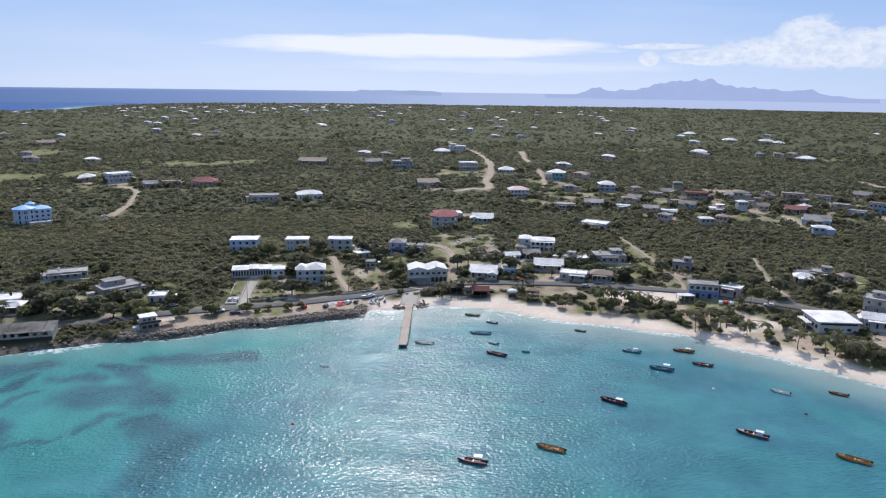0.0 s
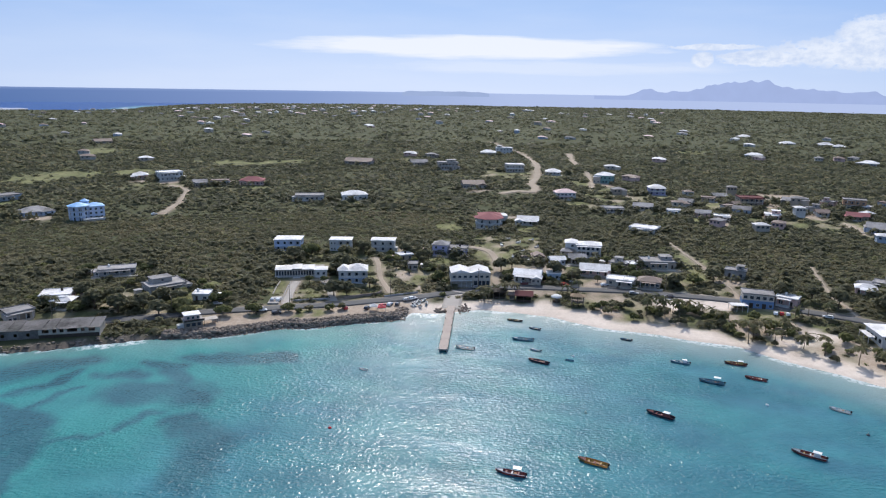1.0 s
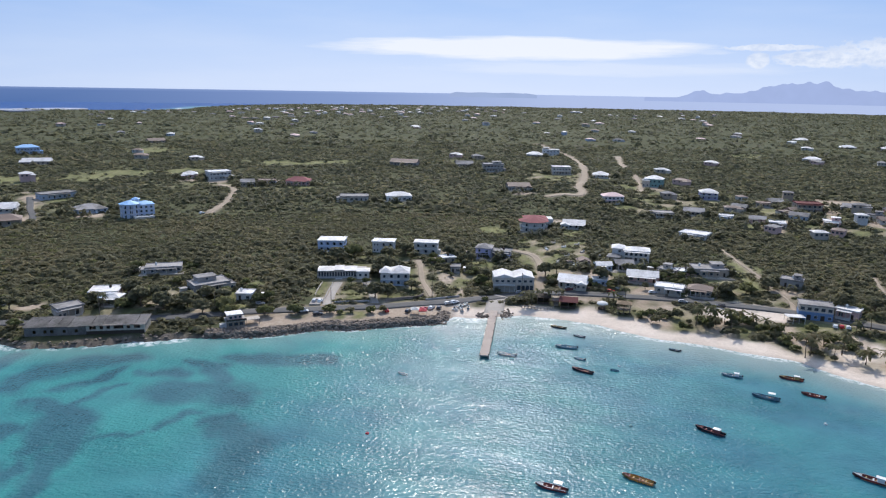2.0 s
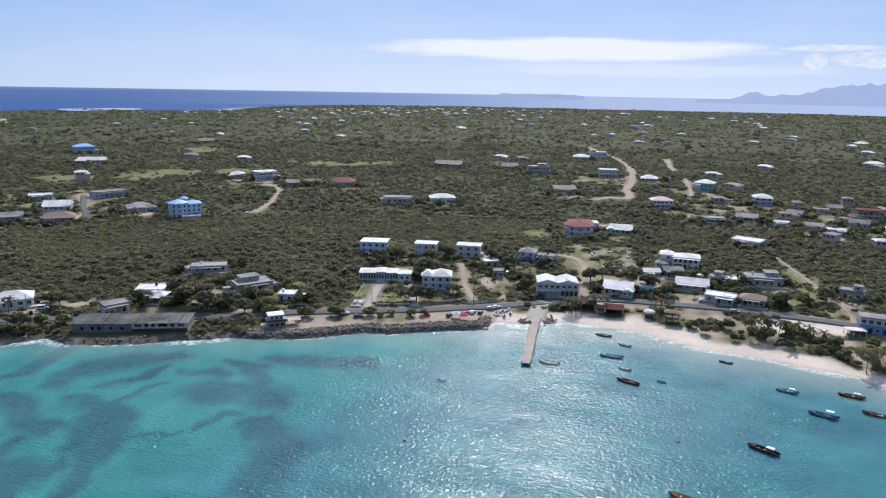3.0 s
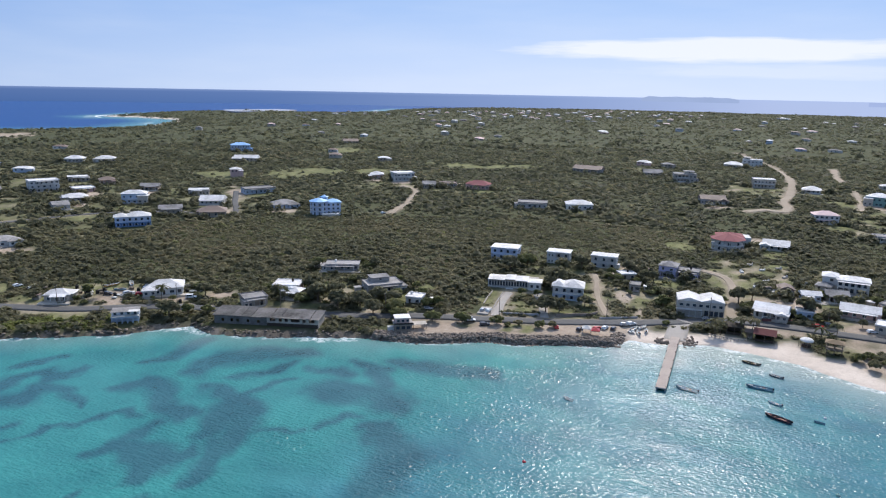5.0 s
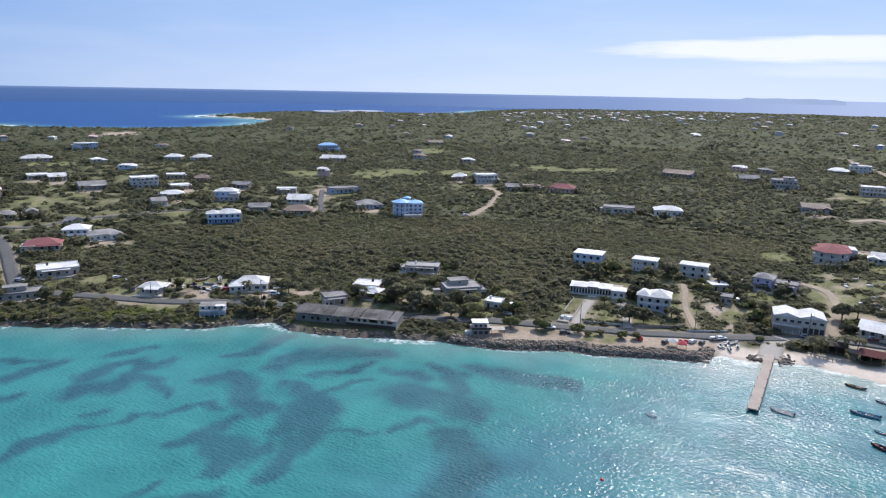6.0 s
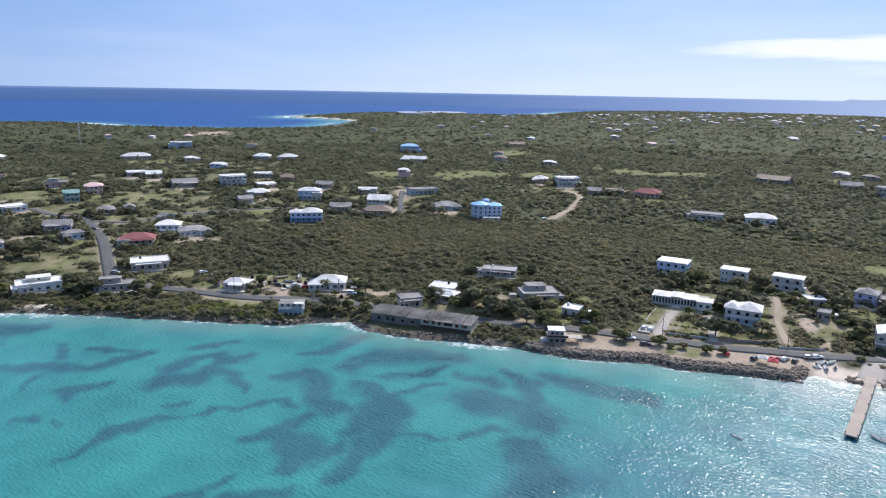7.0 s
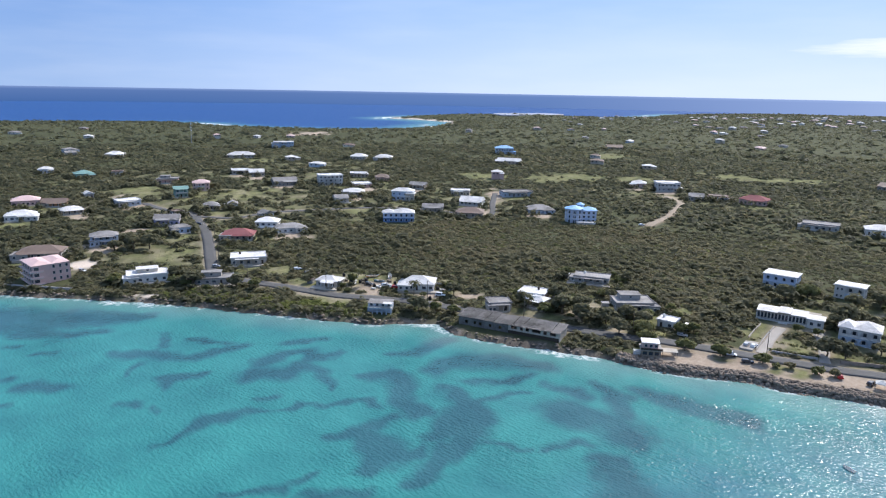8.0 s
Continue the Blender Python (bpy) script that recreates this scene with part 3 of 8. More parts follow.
gz = gz + wild * rng.uniform(0, 2.4, gx.shape) + m_rock * rng.uniform(-0.5, 0.6, gx.shape) * (gd > -2)
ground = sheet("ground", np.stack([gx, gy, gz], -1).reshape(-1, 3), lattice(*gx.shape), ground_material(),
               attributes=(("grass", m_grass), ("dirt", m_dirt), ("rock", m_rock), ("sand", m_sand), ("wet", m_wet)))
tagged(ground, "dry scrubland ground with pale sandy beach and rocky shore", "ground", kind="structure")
ground.data.shade_smooth()


# ---- sea ----
WEED = []


def weed_bed(*stations):
    """A bed of dark weed on the sea floor: places along it with the half width there."""
    WEED.extend(zip(stations, stations[1:]))


weed_bed((-187, 107, 1.2), (-186, 113, 1.3), (-189, 121, 2.3), (-189, 129, 3.3), (-187, 136, 2.4), (-182, 142, 1.2), (-178, 148, 1.5), (-180, 154, 1.8), (-172, 157, 1.5), (-171, 166, 1.3), (-167, 169, 2.1), (-161, 169, 1.2))
weed_bed((-194, 143, 1.3), (-189, 150, 1.3))
weed_bed((-209, 148, 3.0), (-212, 157, 5.4), (-203, 162, 4.9), (-205, 170, 5.5), (-196, 174, 2.8))
weed_bed((-220, 162, 4.1), (-221, 172, 3.2), (-219, 179, 2.9), (-207, 181, 2.8))
weed_bed((-210, 177, 2.8), (-208, 190, 2.2))
weed_bed((-231, 180, 2.0), (-223, 194, 2.4))
weed_bed((-192, 171, 2.4), (-183, 168, 1.4))
weed_bed((-219, 126, 1.4), (-228, 131, 4.0), (-224, 137, 2.5), (-223, 143, 1.3))
weed_bed((-263, 126, 3.4), (-259, 131, 4.9), (-255, 136, 4.1), (-242, 143, 2.8), (-240, 155, 3.7), (-238, 166, 3.1))
weed_bed((-259, 154, 2.1), (-245, 163, 2.0))
weed_bed((-249, 129, 1.4), (-240, 120, 1.2))
weed_bed((-259, 143, 1.6), (-273, 151, 1.7))
weed_bed((-254, 92, 3.7), (-251, 96, 4.7), (-246, 100, 3.4))
weed_bed((-283, 103, 1.9), (-281, 109, 2.0))
weed_bed((-266, 89, 2.0), (-265, 92, 1.7))
weed_bed((-299, 99, 1.7), (-296, 102, 1.7))
weed_bed((-243, 83, 1.2), (-242, 85, 1.2))
weed_bed((-221, 111, 1.2), (-218, 115, 1.6), (-214, 115, 1.2))
weed_bed((-212, 118, 1.2), (-205, 116, 1.2))
weed_bed((-338, 106, 15.7), (-324, 118, 15.2), (-315, 131, 12.1), (-305, 143, 8.0), (-300, 155, 4.1))
weed_bed((-311, 108, 5.5), (-298, 121, 4.0), (-293, 132, 3.6))
weed_bed((-184, 180, 2.1), (-180, 186, 3.1), (-178, 194, 2.5))
weed_bed((-176, 191, 4.9), (-167, 185, 5.1), (-159, 178, 4.7), (-151, 175, 4.3), (-146, 178, 2.4))
weed_bed((-157, 144, 1.9), (-154, 148, 2.5), (-153, 155, 3.2), (-152, 162, 3.1), (-153, 169, 1.9))
weed_bed((-149, 154, 3.7), (-141, 153, 5.9), (-136, 148, 5.1), (-134, 141, 2.4))
weed_bed((-137, 153, 4.2), (-132, 155, 3.3), (-133, 162, 1.6))
weed_bed((-134, 167, 2.9), (-137, 179, 5.9), (-140, 189, 6.4), (-133, 186, 6.0), (-128, 173, 5.3), (-125, 162, 4.5), (-122, 153, 3.8), (-121, 145, 2.2))
weed_bed((-160, 197, 2.3), (-150, 193, 4.3), (-142, 193, 4.1))
weed_bed((-142, 195, 2.1), (-138, 204, 1.6), (-134, 212, 1.4))
weed_bed((-169, 204, 4.4), (-171, 212, 6.0), (-167, 219, 6.8), (-157, 231, 6.9), (-144, 236, 4.7))
weed_bed((-155, 206, 2.7), (-147, 214, 3.3), (-143, 226, 2.5))
weed_bed((-193, 203, 2.5), (-187, 208, 3.2), (-190, 222, 3.1), (-189, 231, 3.2))
weed_bed((-126, 164, 1.2), (-124, 177, 1.2), (-116, 181, 1.2), (-110, 184, 1.2))
weed_bed((-107, 187, 1.6), (-105, 196, 2.3), (-100, 198, 1.6))
weed_bed((-117, 206, 2.2), (-109, 210, 2.8), (-104, 216, 2.4))
weed_bed((-114, 232, 2.8), (-105, 223, 4.1))
weed_bed((-95, 193, 2.7), (-89, 195, 4.2))
weed_bed((-150, 110, 1.4), (-145, 117, 1.9), (-139, 120, 1.4))
weed_bed((-142, 122, 1.2), (-142, 130, 1.2), (-141, 133, 1.2))
weed_bed((-135, 125, 2.5), (-127, 134, 2.8))
weed_bed((-118, 211, 7.8), (-101, 213, 8.2), (-91, 208, 5.5))
weed_bed((-90, 192, 4.2), (-78, 182, 6.9), (-76, 165, 6.7))
weed_bed((-108, 242, 4.2), (-90, 243, 5.4), (-73, 247, 5.3))
weed_bed((-123, 236, 2.8), (-108, 233, 3.1))
weed_bed((-134, 223, 2.7), (-122, 225, 3.5))


def weed_cover(x, y):
    """How much of the sea floor is dark weed, from 0 to 1."""
    wx = x + 1.6 * wave_noise(x, y, 13, 31) + 0.9 * wave_noise(x, y, 5, 32)
    wy = y + 1.6 * wave_noise(x, y, 15, 33) + 0.9 * wave_noise(x, y, 5, 34)
    cover = np.zeros(np.shape(x))
    for (ax, ay, aw), (bx, by, bw) in WEED:
        ex, ey = bx - ax, by - ay
        k = np.clip(((wx - ax) * ex + (wy - ay) * ey) / (ex * ex + ey * ey), 0, 1)
        w = aw + (bw - aw) * k
        d = np.hypot(wx - ax - k * ex, wy - ay - k * ey)
        cover = np.maximum(cover, np.clip((1.6 * w + 0.5 - d) / (0.9 * w + 1.2), 0, 1))
    return cover


def sea_material():
    m = bpy.data.materials.new("clear_sea_water")
    m.use_nodes = True
    t = m.node_tree
    p = t.nodes["Principled BSDF"]
    pos = node(t, "ShaderNodeNewGeometry").outputs["Position"]

    def mask(name):
        n = node(t, "ShaderNodeAttribute")
        n.attribute_name = name
        return n.outputs["Fac"]

    mottle = node(t, "ShaderNodeTexNoise", (("Vector", pos), ("Scale", 0.05), ("Detail", 6.0), ("Roughness", 0.6))).outputs["Fac"]
    sand = ramp(t, mottle, [(0.3, (0.026, 0.158, 0.166)), (0.7, (0.042, 0.245, 0.228))])
    weed = ramp(t, mottle, [(0.3, (0.017, 0.074, 0.098)), (0.7, (0.034, 0.122, 0.146))])
    offing = ramp(t, mottle, [(0.35, (0.026, 0.118, 0.158)), (0.65, (0.044, 0.18, 0.22))])
    frayed = node(t, "ShaderNodeTexNoise", (("Vector", pos), ("Scale", 0.16), ("Detail", 6.0), ("Roughness", 0.62))).outputs["Fac"]
    cover = maths(t, "ADD", mask("weed"), maths(t, "MULTIPLY", maths(t, "SUBTRACT", frayed, 0.5), 0.75))
    c = blend(t, mask("open"), sand, offing)
    c = blend(t, ramp(t, cover, [(0.12, 0.0), (0.95, 0.92)]), c, weed)
    c = blend(t, mask("shallow"), c, col(0.3, 0.36, 0.33))
    c = blend(t, mask("deep"), c, col(0.028, 0.088, 0.25))
    froth = node(t, "ShaderNodeTexNoise", (("Vector", pos), ("Scale", 0.55), ("Detail", 6.0), ("Roughness", 0.7))).outputs["Fac"]
    foam = maths(t, "MULTIPLY", mask("foam"), ramp(t, froth, [(0.42, 0.0), (0.56, 1.0)]))
    c = blend(t, foam, c, col(0.75, 0.77, 0.78))
    t.links.new(c, p.inputs["Base Color"])
    t.links.new(maths(t, "ADD", maths(t, "ADD", maths(t, "MULTIPLY", foam, 0.5), maths(t, "MULTIPLY", mask("deep"), 0.4)), 0.21), p.inputs["Roughness"])
    p.inputs["IOR"].default_value = 1.33
    t.links.new(maths(t, "SUBTRACT", 0.24, maths(t, "MULTIPLY", mask("deep"), 0.16)), p.inputs["Specular IOR Level"])
    swell = node(t, "ShaderNodeMapping", (("Vector", pos), ("Rotation", (0.0, 0.0, 0.22)), ("Scale", (0.42, 1.15, 1.0))))
    cross = node(t, "ShaderNodeMapping", (("Vector", pos), ("Rotation", (0.0, 0.0, -0.5)), ("Scale", (1.05, 0.9, 1.0))))
    cross = node(t, "ShaderNodeTexNoise", (("Vector", cross.outputs[0]), ("Scale", 0.9), ("Detail", 1.8), ("Roughness", 0.5))).outputs["Fac"]
    waves = node(t, "ShaderNodeTexNoise", (("Vector", swell.outputs[0]), ("Scale", 0.95), ("Detail", 2.2), ("Roughness", 0.55))).outputs["Fac"]
    chop = node(t, "ShaderNodeTexNoise", (("Vector", swell.outputs[0]), ("Scale", 0.1), ("Detail", 2.0))).outputs["Fac"]
    gust = node(t, "ShaderNodeTexNoise", (("Vector", swell.outputs[0]), ("Scale", 0.045), ("Detail", 3.0))).outputs["Fac"]
    h = maths(t, "MULTIPLY", maths(t, "ADD", waves, maths(t, "MULTIPLY", cross, 0.75)), ramp(t, gust, [(0.35, 0.4), (0.65, 1.0)]))
    h = maths(t, "ADD", h, maths(t, "MULTIPLY", chop, 0.5))
    bump = node(t, "ShaderNodeBump", (("Height", h), ("Strength", 1.0), ("Distance", 0.46)))
    t.links.new(bump.outputs[0], p.inputs["Normal"])
    return m


s_turns = np.radians(np.concatenate([np.arange(-180, -100, 5.0), np.arange(-100, 60, 0.4), np.arange(60, 181, 5.0)]))
s_rings = np.concatenate([np.linspace(2, 90, 8), 92 * 1.0085 ** np.arange(180), 440 * 1.05 ** np.arange(50)])
s_rings = np.append(s_rings[s_rings < 4330], 4330)
SR, SA = np.meshgrid(s_rings, s_turns, indexing="ij")
sx, sy = SR * np.sin(SA), 20 + SR * np.cos(SA)
sd = -inland(sx, sy)
s_weed = weed_cover(sx, sy)
s_open = np.clip((sx + 90 - 0.35 * (sy - 200) - 8 * wave_noise(sx, sy, 30, 35)) / 24, 0, 1) * (0.8 + 0.2 * wave_noise(sx, 2.2 * sy, 26, 36))
sandy_shore = np.clip((sx + 40) / 8, 0, 1)
s_shallow = np.clip(1 - sd / (22 + 10 * sandy_shore + 5 * wave_noise(sx, sy, 20, 41)), 0, 1) ** 1.4 * (0.4 + 0.5 * sandy_shore) * (sd < 60)
s_deep = np.clip((np.hypot(sx, sy) - 600) / 500, 0, 1) * np.clip((sd - 15) / 130, 0, 1)
s_foam = np.clip(1 - np.abs(sd - 0.6) / np.clip(0.9 + 0.9 * sandy_shore + 1.9 * wave_noise(sx, sy, 17, 43), 0.15 + 1.1 * sandy_shore, 5), 0, 1)
for fx, fy, fr in ((-207, 236, 6), (-199, 235, 4), (-150, 250, 7), (-139, 256, 5), (-330, 150, 6), (-316, 161, 5), (-24, 304, 5), (-180, 240, 3)):
    s_foam = np.maximum(s_foam, np.clip(1.3 - np.hypot(sx - fx, sy - fy) / fr, 0, 1) * (sd < 5))
reef = np.clip(1 - np.abs(sd - 45 - 25 * wave_noise(sx, sy, 300, 44)) / 14, 0, 1) * (sx < -900) * (wave_noise(sx, sy, 160, 45) > -0.1)
sea = sheet("sea", np.stack([sx, sy, 0 * sx], -1).reshape(-1, 3), lattice(*sx.shape), sea_material(),
            attributes=(("weed", s_weed), ("open", s_open), ("shallow", s_shallow), ("deep", s_deep), ("foam", np.maximum(s_foam, reef))))
tagged(sea, "turquoise rippled sea over sand and dark weed", "sea", kind="structure")
sea.data.shade_smooth()


def surf(points, off, wide, seed):
    """A line of white breakers along a far shore."""
    line = smooth(points, 12.0)
    n = np.gradient(line, axis=0)
    n /= np.linalg.norm(n, axis=1)[:, None] + 1e-9
    side = np.stack([-n[:, 1], n[:, 0]], 1)
    w = wide * np.clip(0.55 + 0.9 * wave_noise(line[:, 0], line[:, 1], 120, seed), 0.02, 2)
    mid = line + side * (off + 8 * wave_noise(line[:, 0], line[:, 1], 200, seed + 1))[:, None]
    v = np.stack([np.column_stack([mid + side * (k * w)[:, None], 0.05 + 0 * w + lift]) for k, lift in ((-1, 0), (-0.3, 0.7), (0.3, 0.8), (1, 0))], 1)
    return tagged(sheet("surf", v.reshape(-1, 3), lattice(len(line), 4), M["foam"]), "white line of breakers off a far beach", "surf", kind="structure")


surf([(-1849, 723), (-1954, 499), (-2000, 100)], -30, 13, 91)
surf([(-1537, 894), (-1775, 881), (-1849, 723)], -40, 10, 93)
surf([(-1281, 1231), (-1319, 1065), (-1418, 974), (-1537, 894)], -14, 6, 95)
surf([(-1892, 1888), (-1840, 1660), (-1750, 1590)], -25, 12, 97)
surf([(-1700, 2330), (-1849, 2161), (-1892, 1888)], -30, 14, 99)
pond = prism(bmesh.new(), [(-1520 + 90 * math.cos(a) + 14 * math.sin(3 * a), 1990 + 150 * math.sin(a) + 20 * math.sin(2 * a)) for a in np.arange(0, 6.28, 0.2)], 0.0, 4.0)
pond_mesh = bpy.data.meshes.new("salt_pond")
pond.to_mesh(pond_mesh)
pond.free()
pond_mesh.materials.append(M["pond"])
salt = new("salt_pond", pond_mesh)
salt.location.z = float(height(-1520, 1990)) - 1.0
tagged(salt, "pale grey salt pond behind the far beach", "pond", kind="structure")


# ---- the far sea and islands, beyond the rest: self-lit, haze in their colours ----
def glow(name, make):
    m = bpy.data.materials.new(name)
    m.use_nodes = True
    t = m.node_tree
    t.nodes.clear()
    e = node(t, "ShaderNodeEmission", (("Color", make(t)), ("Strength", 1.0)))
    node(t, "ShaderNodeOutputMaterial", (("Surface", e.outputs[0]),))
    return m


def hazed_far_sea(t):
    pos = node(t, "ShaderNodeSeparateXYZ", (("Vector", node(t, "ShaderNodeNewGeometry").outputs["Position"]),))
    # haze mixed into the emitted blue: paler to the right and up to the horizon
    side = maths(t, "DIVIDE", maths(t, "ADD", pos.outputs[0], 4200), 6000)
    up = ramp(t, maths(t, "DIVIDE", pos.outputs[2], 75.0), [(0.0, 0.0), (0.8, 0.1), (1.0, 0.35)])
    hazed_blue = ramp(t, side, [(0.0, (0.055, 0.125, 0.33)), (0.25, (0.09, 0.17, 0.4)), (0.5, (0.22, 0.31, 0.57)), (0.72, (0.42, 0.51, 0.77)), (1.0, (0.45, 0.54, 0.8))])
    return blend(t, up, hazed_blue, col(0.4, 0.52, 0.84))


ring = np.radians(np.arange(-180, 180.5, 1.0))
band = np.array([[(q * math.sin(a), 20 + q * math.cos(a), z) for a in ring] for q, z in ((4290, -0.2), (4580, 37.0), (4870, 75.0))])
tagged(sheet("far_sea_backdrop", band.reshape(-1, 3), lattice(3, len(ring)), glow("hazed_far_sea", hazed_far_sea)), "self-lit backdrop of distant blue sea, paling into painted haze at the horizon", "sea", kind="structure")


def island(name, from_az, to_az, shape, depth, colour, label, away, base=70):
    """A far island: a ridge of a height given along its length, with slopes; it glows in a haze colour."""
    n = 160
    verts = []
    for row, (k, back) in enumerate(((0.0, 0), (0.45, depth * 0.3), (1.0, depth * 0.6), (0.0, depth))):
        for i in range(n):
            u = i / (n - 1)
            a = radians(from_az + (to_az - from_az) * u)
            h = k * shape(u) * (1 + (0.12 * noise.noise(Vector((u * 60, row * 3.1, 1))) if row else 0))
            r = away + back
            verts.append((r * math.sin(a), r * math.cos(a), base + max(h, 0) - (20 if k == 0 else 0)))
    return tagged(sheet(name, verts, lattice(4, n), glow(name + "_haze", lambda t: haze_colour(t, colour))), label, "island", kind="structure")


def haze_colour(t, colour):
    # emitted blue of the haze, slightly mottled; the slopes take no sun
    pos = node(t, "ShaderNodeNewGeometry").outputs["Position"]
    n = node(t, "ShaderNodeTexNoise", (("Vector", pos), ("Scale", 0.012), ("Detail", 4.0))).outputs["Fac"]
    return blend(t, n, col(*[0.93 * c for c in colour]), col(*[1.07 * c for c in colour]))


def mountains(u):
    lumps = 0.5 * math.exp(-((u - 0.17) / 0.05) ** 2) + 0.75 * math.exp(-((u - 0.36) / 0.12) ** 2) + 0.95 * math.exp(-((u - 0.52) / 0.1) ** 2) + 0.62 * math.exp(-((u - 0.68) / 0.11) ** 2) + 0.3 * math.exp(-((u - 0.82) / 0.09) ** 2)
    rough = 0.26 * noise.noise(Vector((u * 14, 0.3, 0))) + 0.17 * noise.noise(Vector((u * 38, 5.3, 0)))
    return 98 * max(0.0, lumps * 0.82 + rough * min(1, lumps * 2)) * min(1, 9 * u, 9 * (1 - u)) + 3


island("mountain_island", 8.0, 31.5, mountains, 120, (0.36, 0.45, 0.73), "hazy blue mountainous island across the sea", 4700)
island("flat_island", -7.3, -0.3, lambda u: 12 * min(1, 14 * u, 8 * (1 - u)) + 1.5 * math.sin(u * 21), 60, (0.33, 0.42, 0.66), "low flat self-lit island in haze blue near the horizon", 4720, 72)


# ---- roads ----
def ribbon(name, width, material, line, up=0.1):
    """A road laid on the ground, with a thickness and a shallow crown."""
    tangent = np.gradient(line, axis=0)
    tangent /= np.linalg.norm(tangent, axis=1)[:, None] + 1e-9
    side = np.stack([-tangent[:, 1], tangent[:, 0]], 1)
    ragged = 0.0 if material == "asphalt" else 0.5
    cols = []
    for k, lift in ((-1, -0.5), (-1, 0.0), (-0.5, 0.04), (0, 0.06), (0.5, 0.04), (1, 0.0), (1, -0.5)):
        w = width / 2 + ragged * wave_noise(line[:, 0] + 50 * k, line[:, 1], 7, 51) * abs(k)
        q = line + side * (k * w)[:, None]
        cols.append(np.column_stack([q, height(q[:, 0], q[:, 1]) + up + lift]))
    v = np.stack(cols, 1)
    # level across, so that no ground pokes through
    v[:, 1:6, 2] = v[:, 1:6, 2].max(1)[:, None] * 0.5 + v[:, 1:6, 2] * 0.5
    return sheet(name, v.reshape(-1, 3), lattice(len(line), 7), M[material])


LABELS = {"road": "grey asphalt coast road", "dirt_road": "pale unpaved dirt road through scrub", "driveway": "pale paved driveway up to a house",
          "lane": "narrow dirt lane between bushes", "side_road": "narrow worn asphalt village road"}
for name, width, material, line in WAYS:
    tagged(ribbon(name, width, material, line), LABELS[name], "road", kind="structure")


# ---- houses ----
SHARED = {}


def shared(key, make, material):
    """One mesh for all alike pieces."""
    if key not in SHARED:
        bm = make()
        mesh = bpy.data.meshes.new(key)
        bm.to_mesh(mesh)
        bm.free()
        mesh.materials.append(M[material])
        SHARED[key] = mesh
    return SHARED[key]


def thing(name, x, y, turn, label, category, z=None, group=""):
    """An empty at a thing's base, that its parts hang from."""
    ob = new(name)
    ob.empty_display_size = 0.5
    ob.matrix_basis = pose(x, y, float(height(x, y)) if z is None else z, 0, 0, turn)
    return tagged(ob, label, category, group)


def frame_mesh(w, h):
    bm = bmesh.new()
    for x0, z0, x1, z1 in ((-w / 2 - 0.1, -0.1, w / 2 + 0.1, 0), (-w / 2 - 0.1, h, w / 2 + 0.1, h + 0.1), (-w / 2 - 0.1, 0, -w / 2, h), (w / 2, 0, w / 2 + 0.1, h)):
        box(bm, x0, -0.1, z0, x1, 0.04, z1)
    return bm


def window(parent, x, y, z, w=1.2, h=1.2, side=0.0, detail=True, frame_kind="white", name="window"):
    """A window on a wall: side 0 looks to the house's front."""
    m = pose(x, y, z, 0, 0, side)
    if not detail:
        return part_of(name, shared("pane_%.1f_%.1f" % (w, h), lambda: a_box(-w / 2, -0.06, 0, w / 2, 0.05, h), "glass"), None, parent, "", m)
    ob = part_of(name, shared("frame_%.1f_%.1f_%s" % (w, h, frame_kind), lambda: frame_mesh(w, h), frame_kind), None, parent, "", m)
    part_of("pane", shared("pane_%.1f_%.1f" % (w, h), lambda: a_box(-w / 2, -0.06, 0, w / 2, 0.05, h), "glass"), None, ob)
    return ob


def hip_roof(w, d, z, rise, over=0.6, gable=False, cx=0.0, cy=None):
    """A pitched roof with eaves, over a plan w by d whose front is at y = 0."""
    bm = bmesh.new()
    cy = d / 2 if cy is None else cy
    a, b = w / 2 + over, d / 2 + over
    low = [(-a, -b), (a, -b), (a, b), (-a, b)]
    if w >= d:
        cut = 0.0 if gable else min(b, a * 0.96)
        tops = [(-a + cut, 0), (a - cut, 0)]
        faces = ((0, 1, 5, 4), (1, 2, 5), (2, 3, 4, 5), (3, 0, 4))
    else:
        cut = 0.0 if gable else min(a, b * 0.96)
        tops = [(0, -b + cut), (0, b - cut)]
        faces = ((0, 1, 4), (1, 2, 5, 4), (2, 3, 5), (3, 0, 4, 5))
    under = [bm.verts.new((cx + x, cy + y, z - 0.16)) for x, y in low]
    eave = [bm.verts.new((cx + x, cy + y, z)) for x, y in low]
    top = [bm.verts.new((cx + x, cy + y, z + rise)) for x, y in tops]
    v = eave + top
    for f in faces:
        bm.faces.new([v[i] for i in f])
    for i in range(4):
        bm.faces.new((under[i], under[(i + 1) % 4], eave[(i + 1) % 4], eave[i]))
    bm.faces.new(under[::-1])
    return bm


def flat_roof(x0, y0, x1, y1, z, rim=0.35, over=0.35):
    """A concrete slab with a low kerb round its edge."""
    bm = box(bmesh.new(), x0 - over, y0 - over, z, x1 + over, y1 + over, z + 0.22)
    a0, b0, a1, b1, k = x0 - over, y0 - over, x1 + over, y1 + over, 0.2
    if rim:
        for q in ((a0, b0, a1, b0 + k), (a0, b1 - k, a1, b1), (a0, b0 + k, a0 + k, b1 - k), (a1 - k, b0 + k, a1, b1 - k)):
            box(bm, q[0], q[1], z + 0.22, q[2], q[3], z + 0.22 + rim)
    return bm


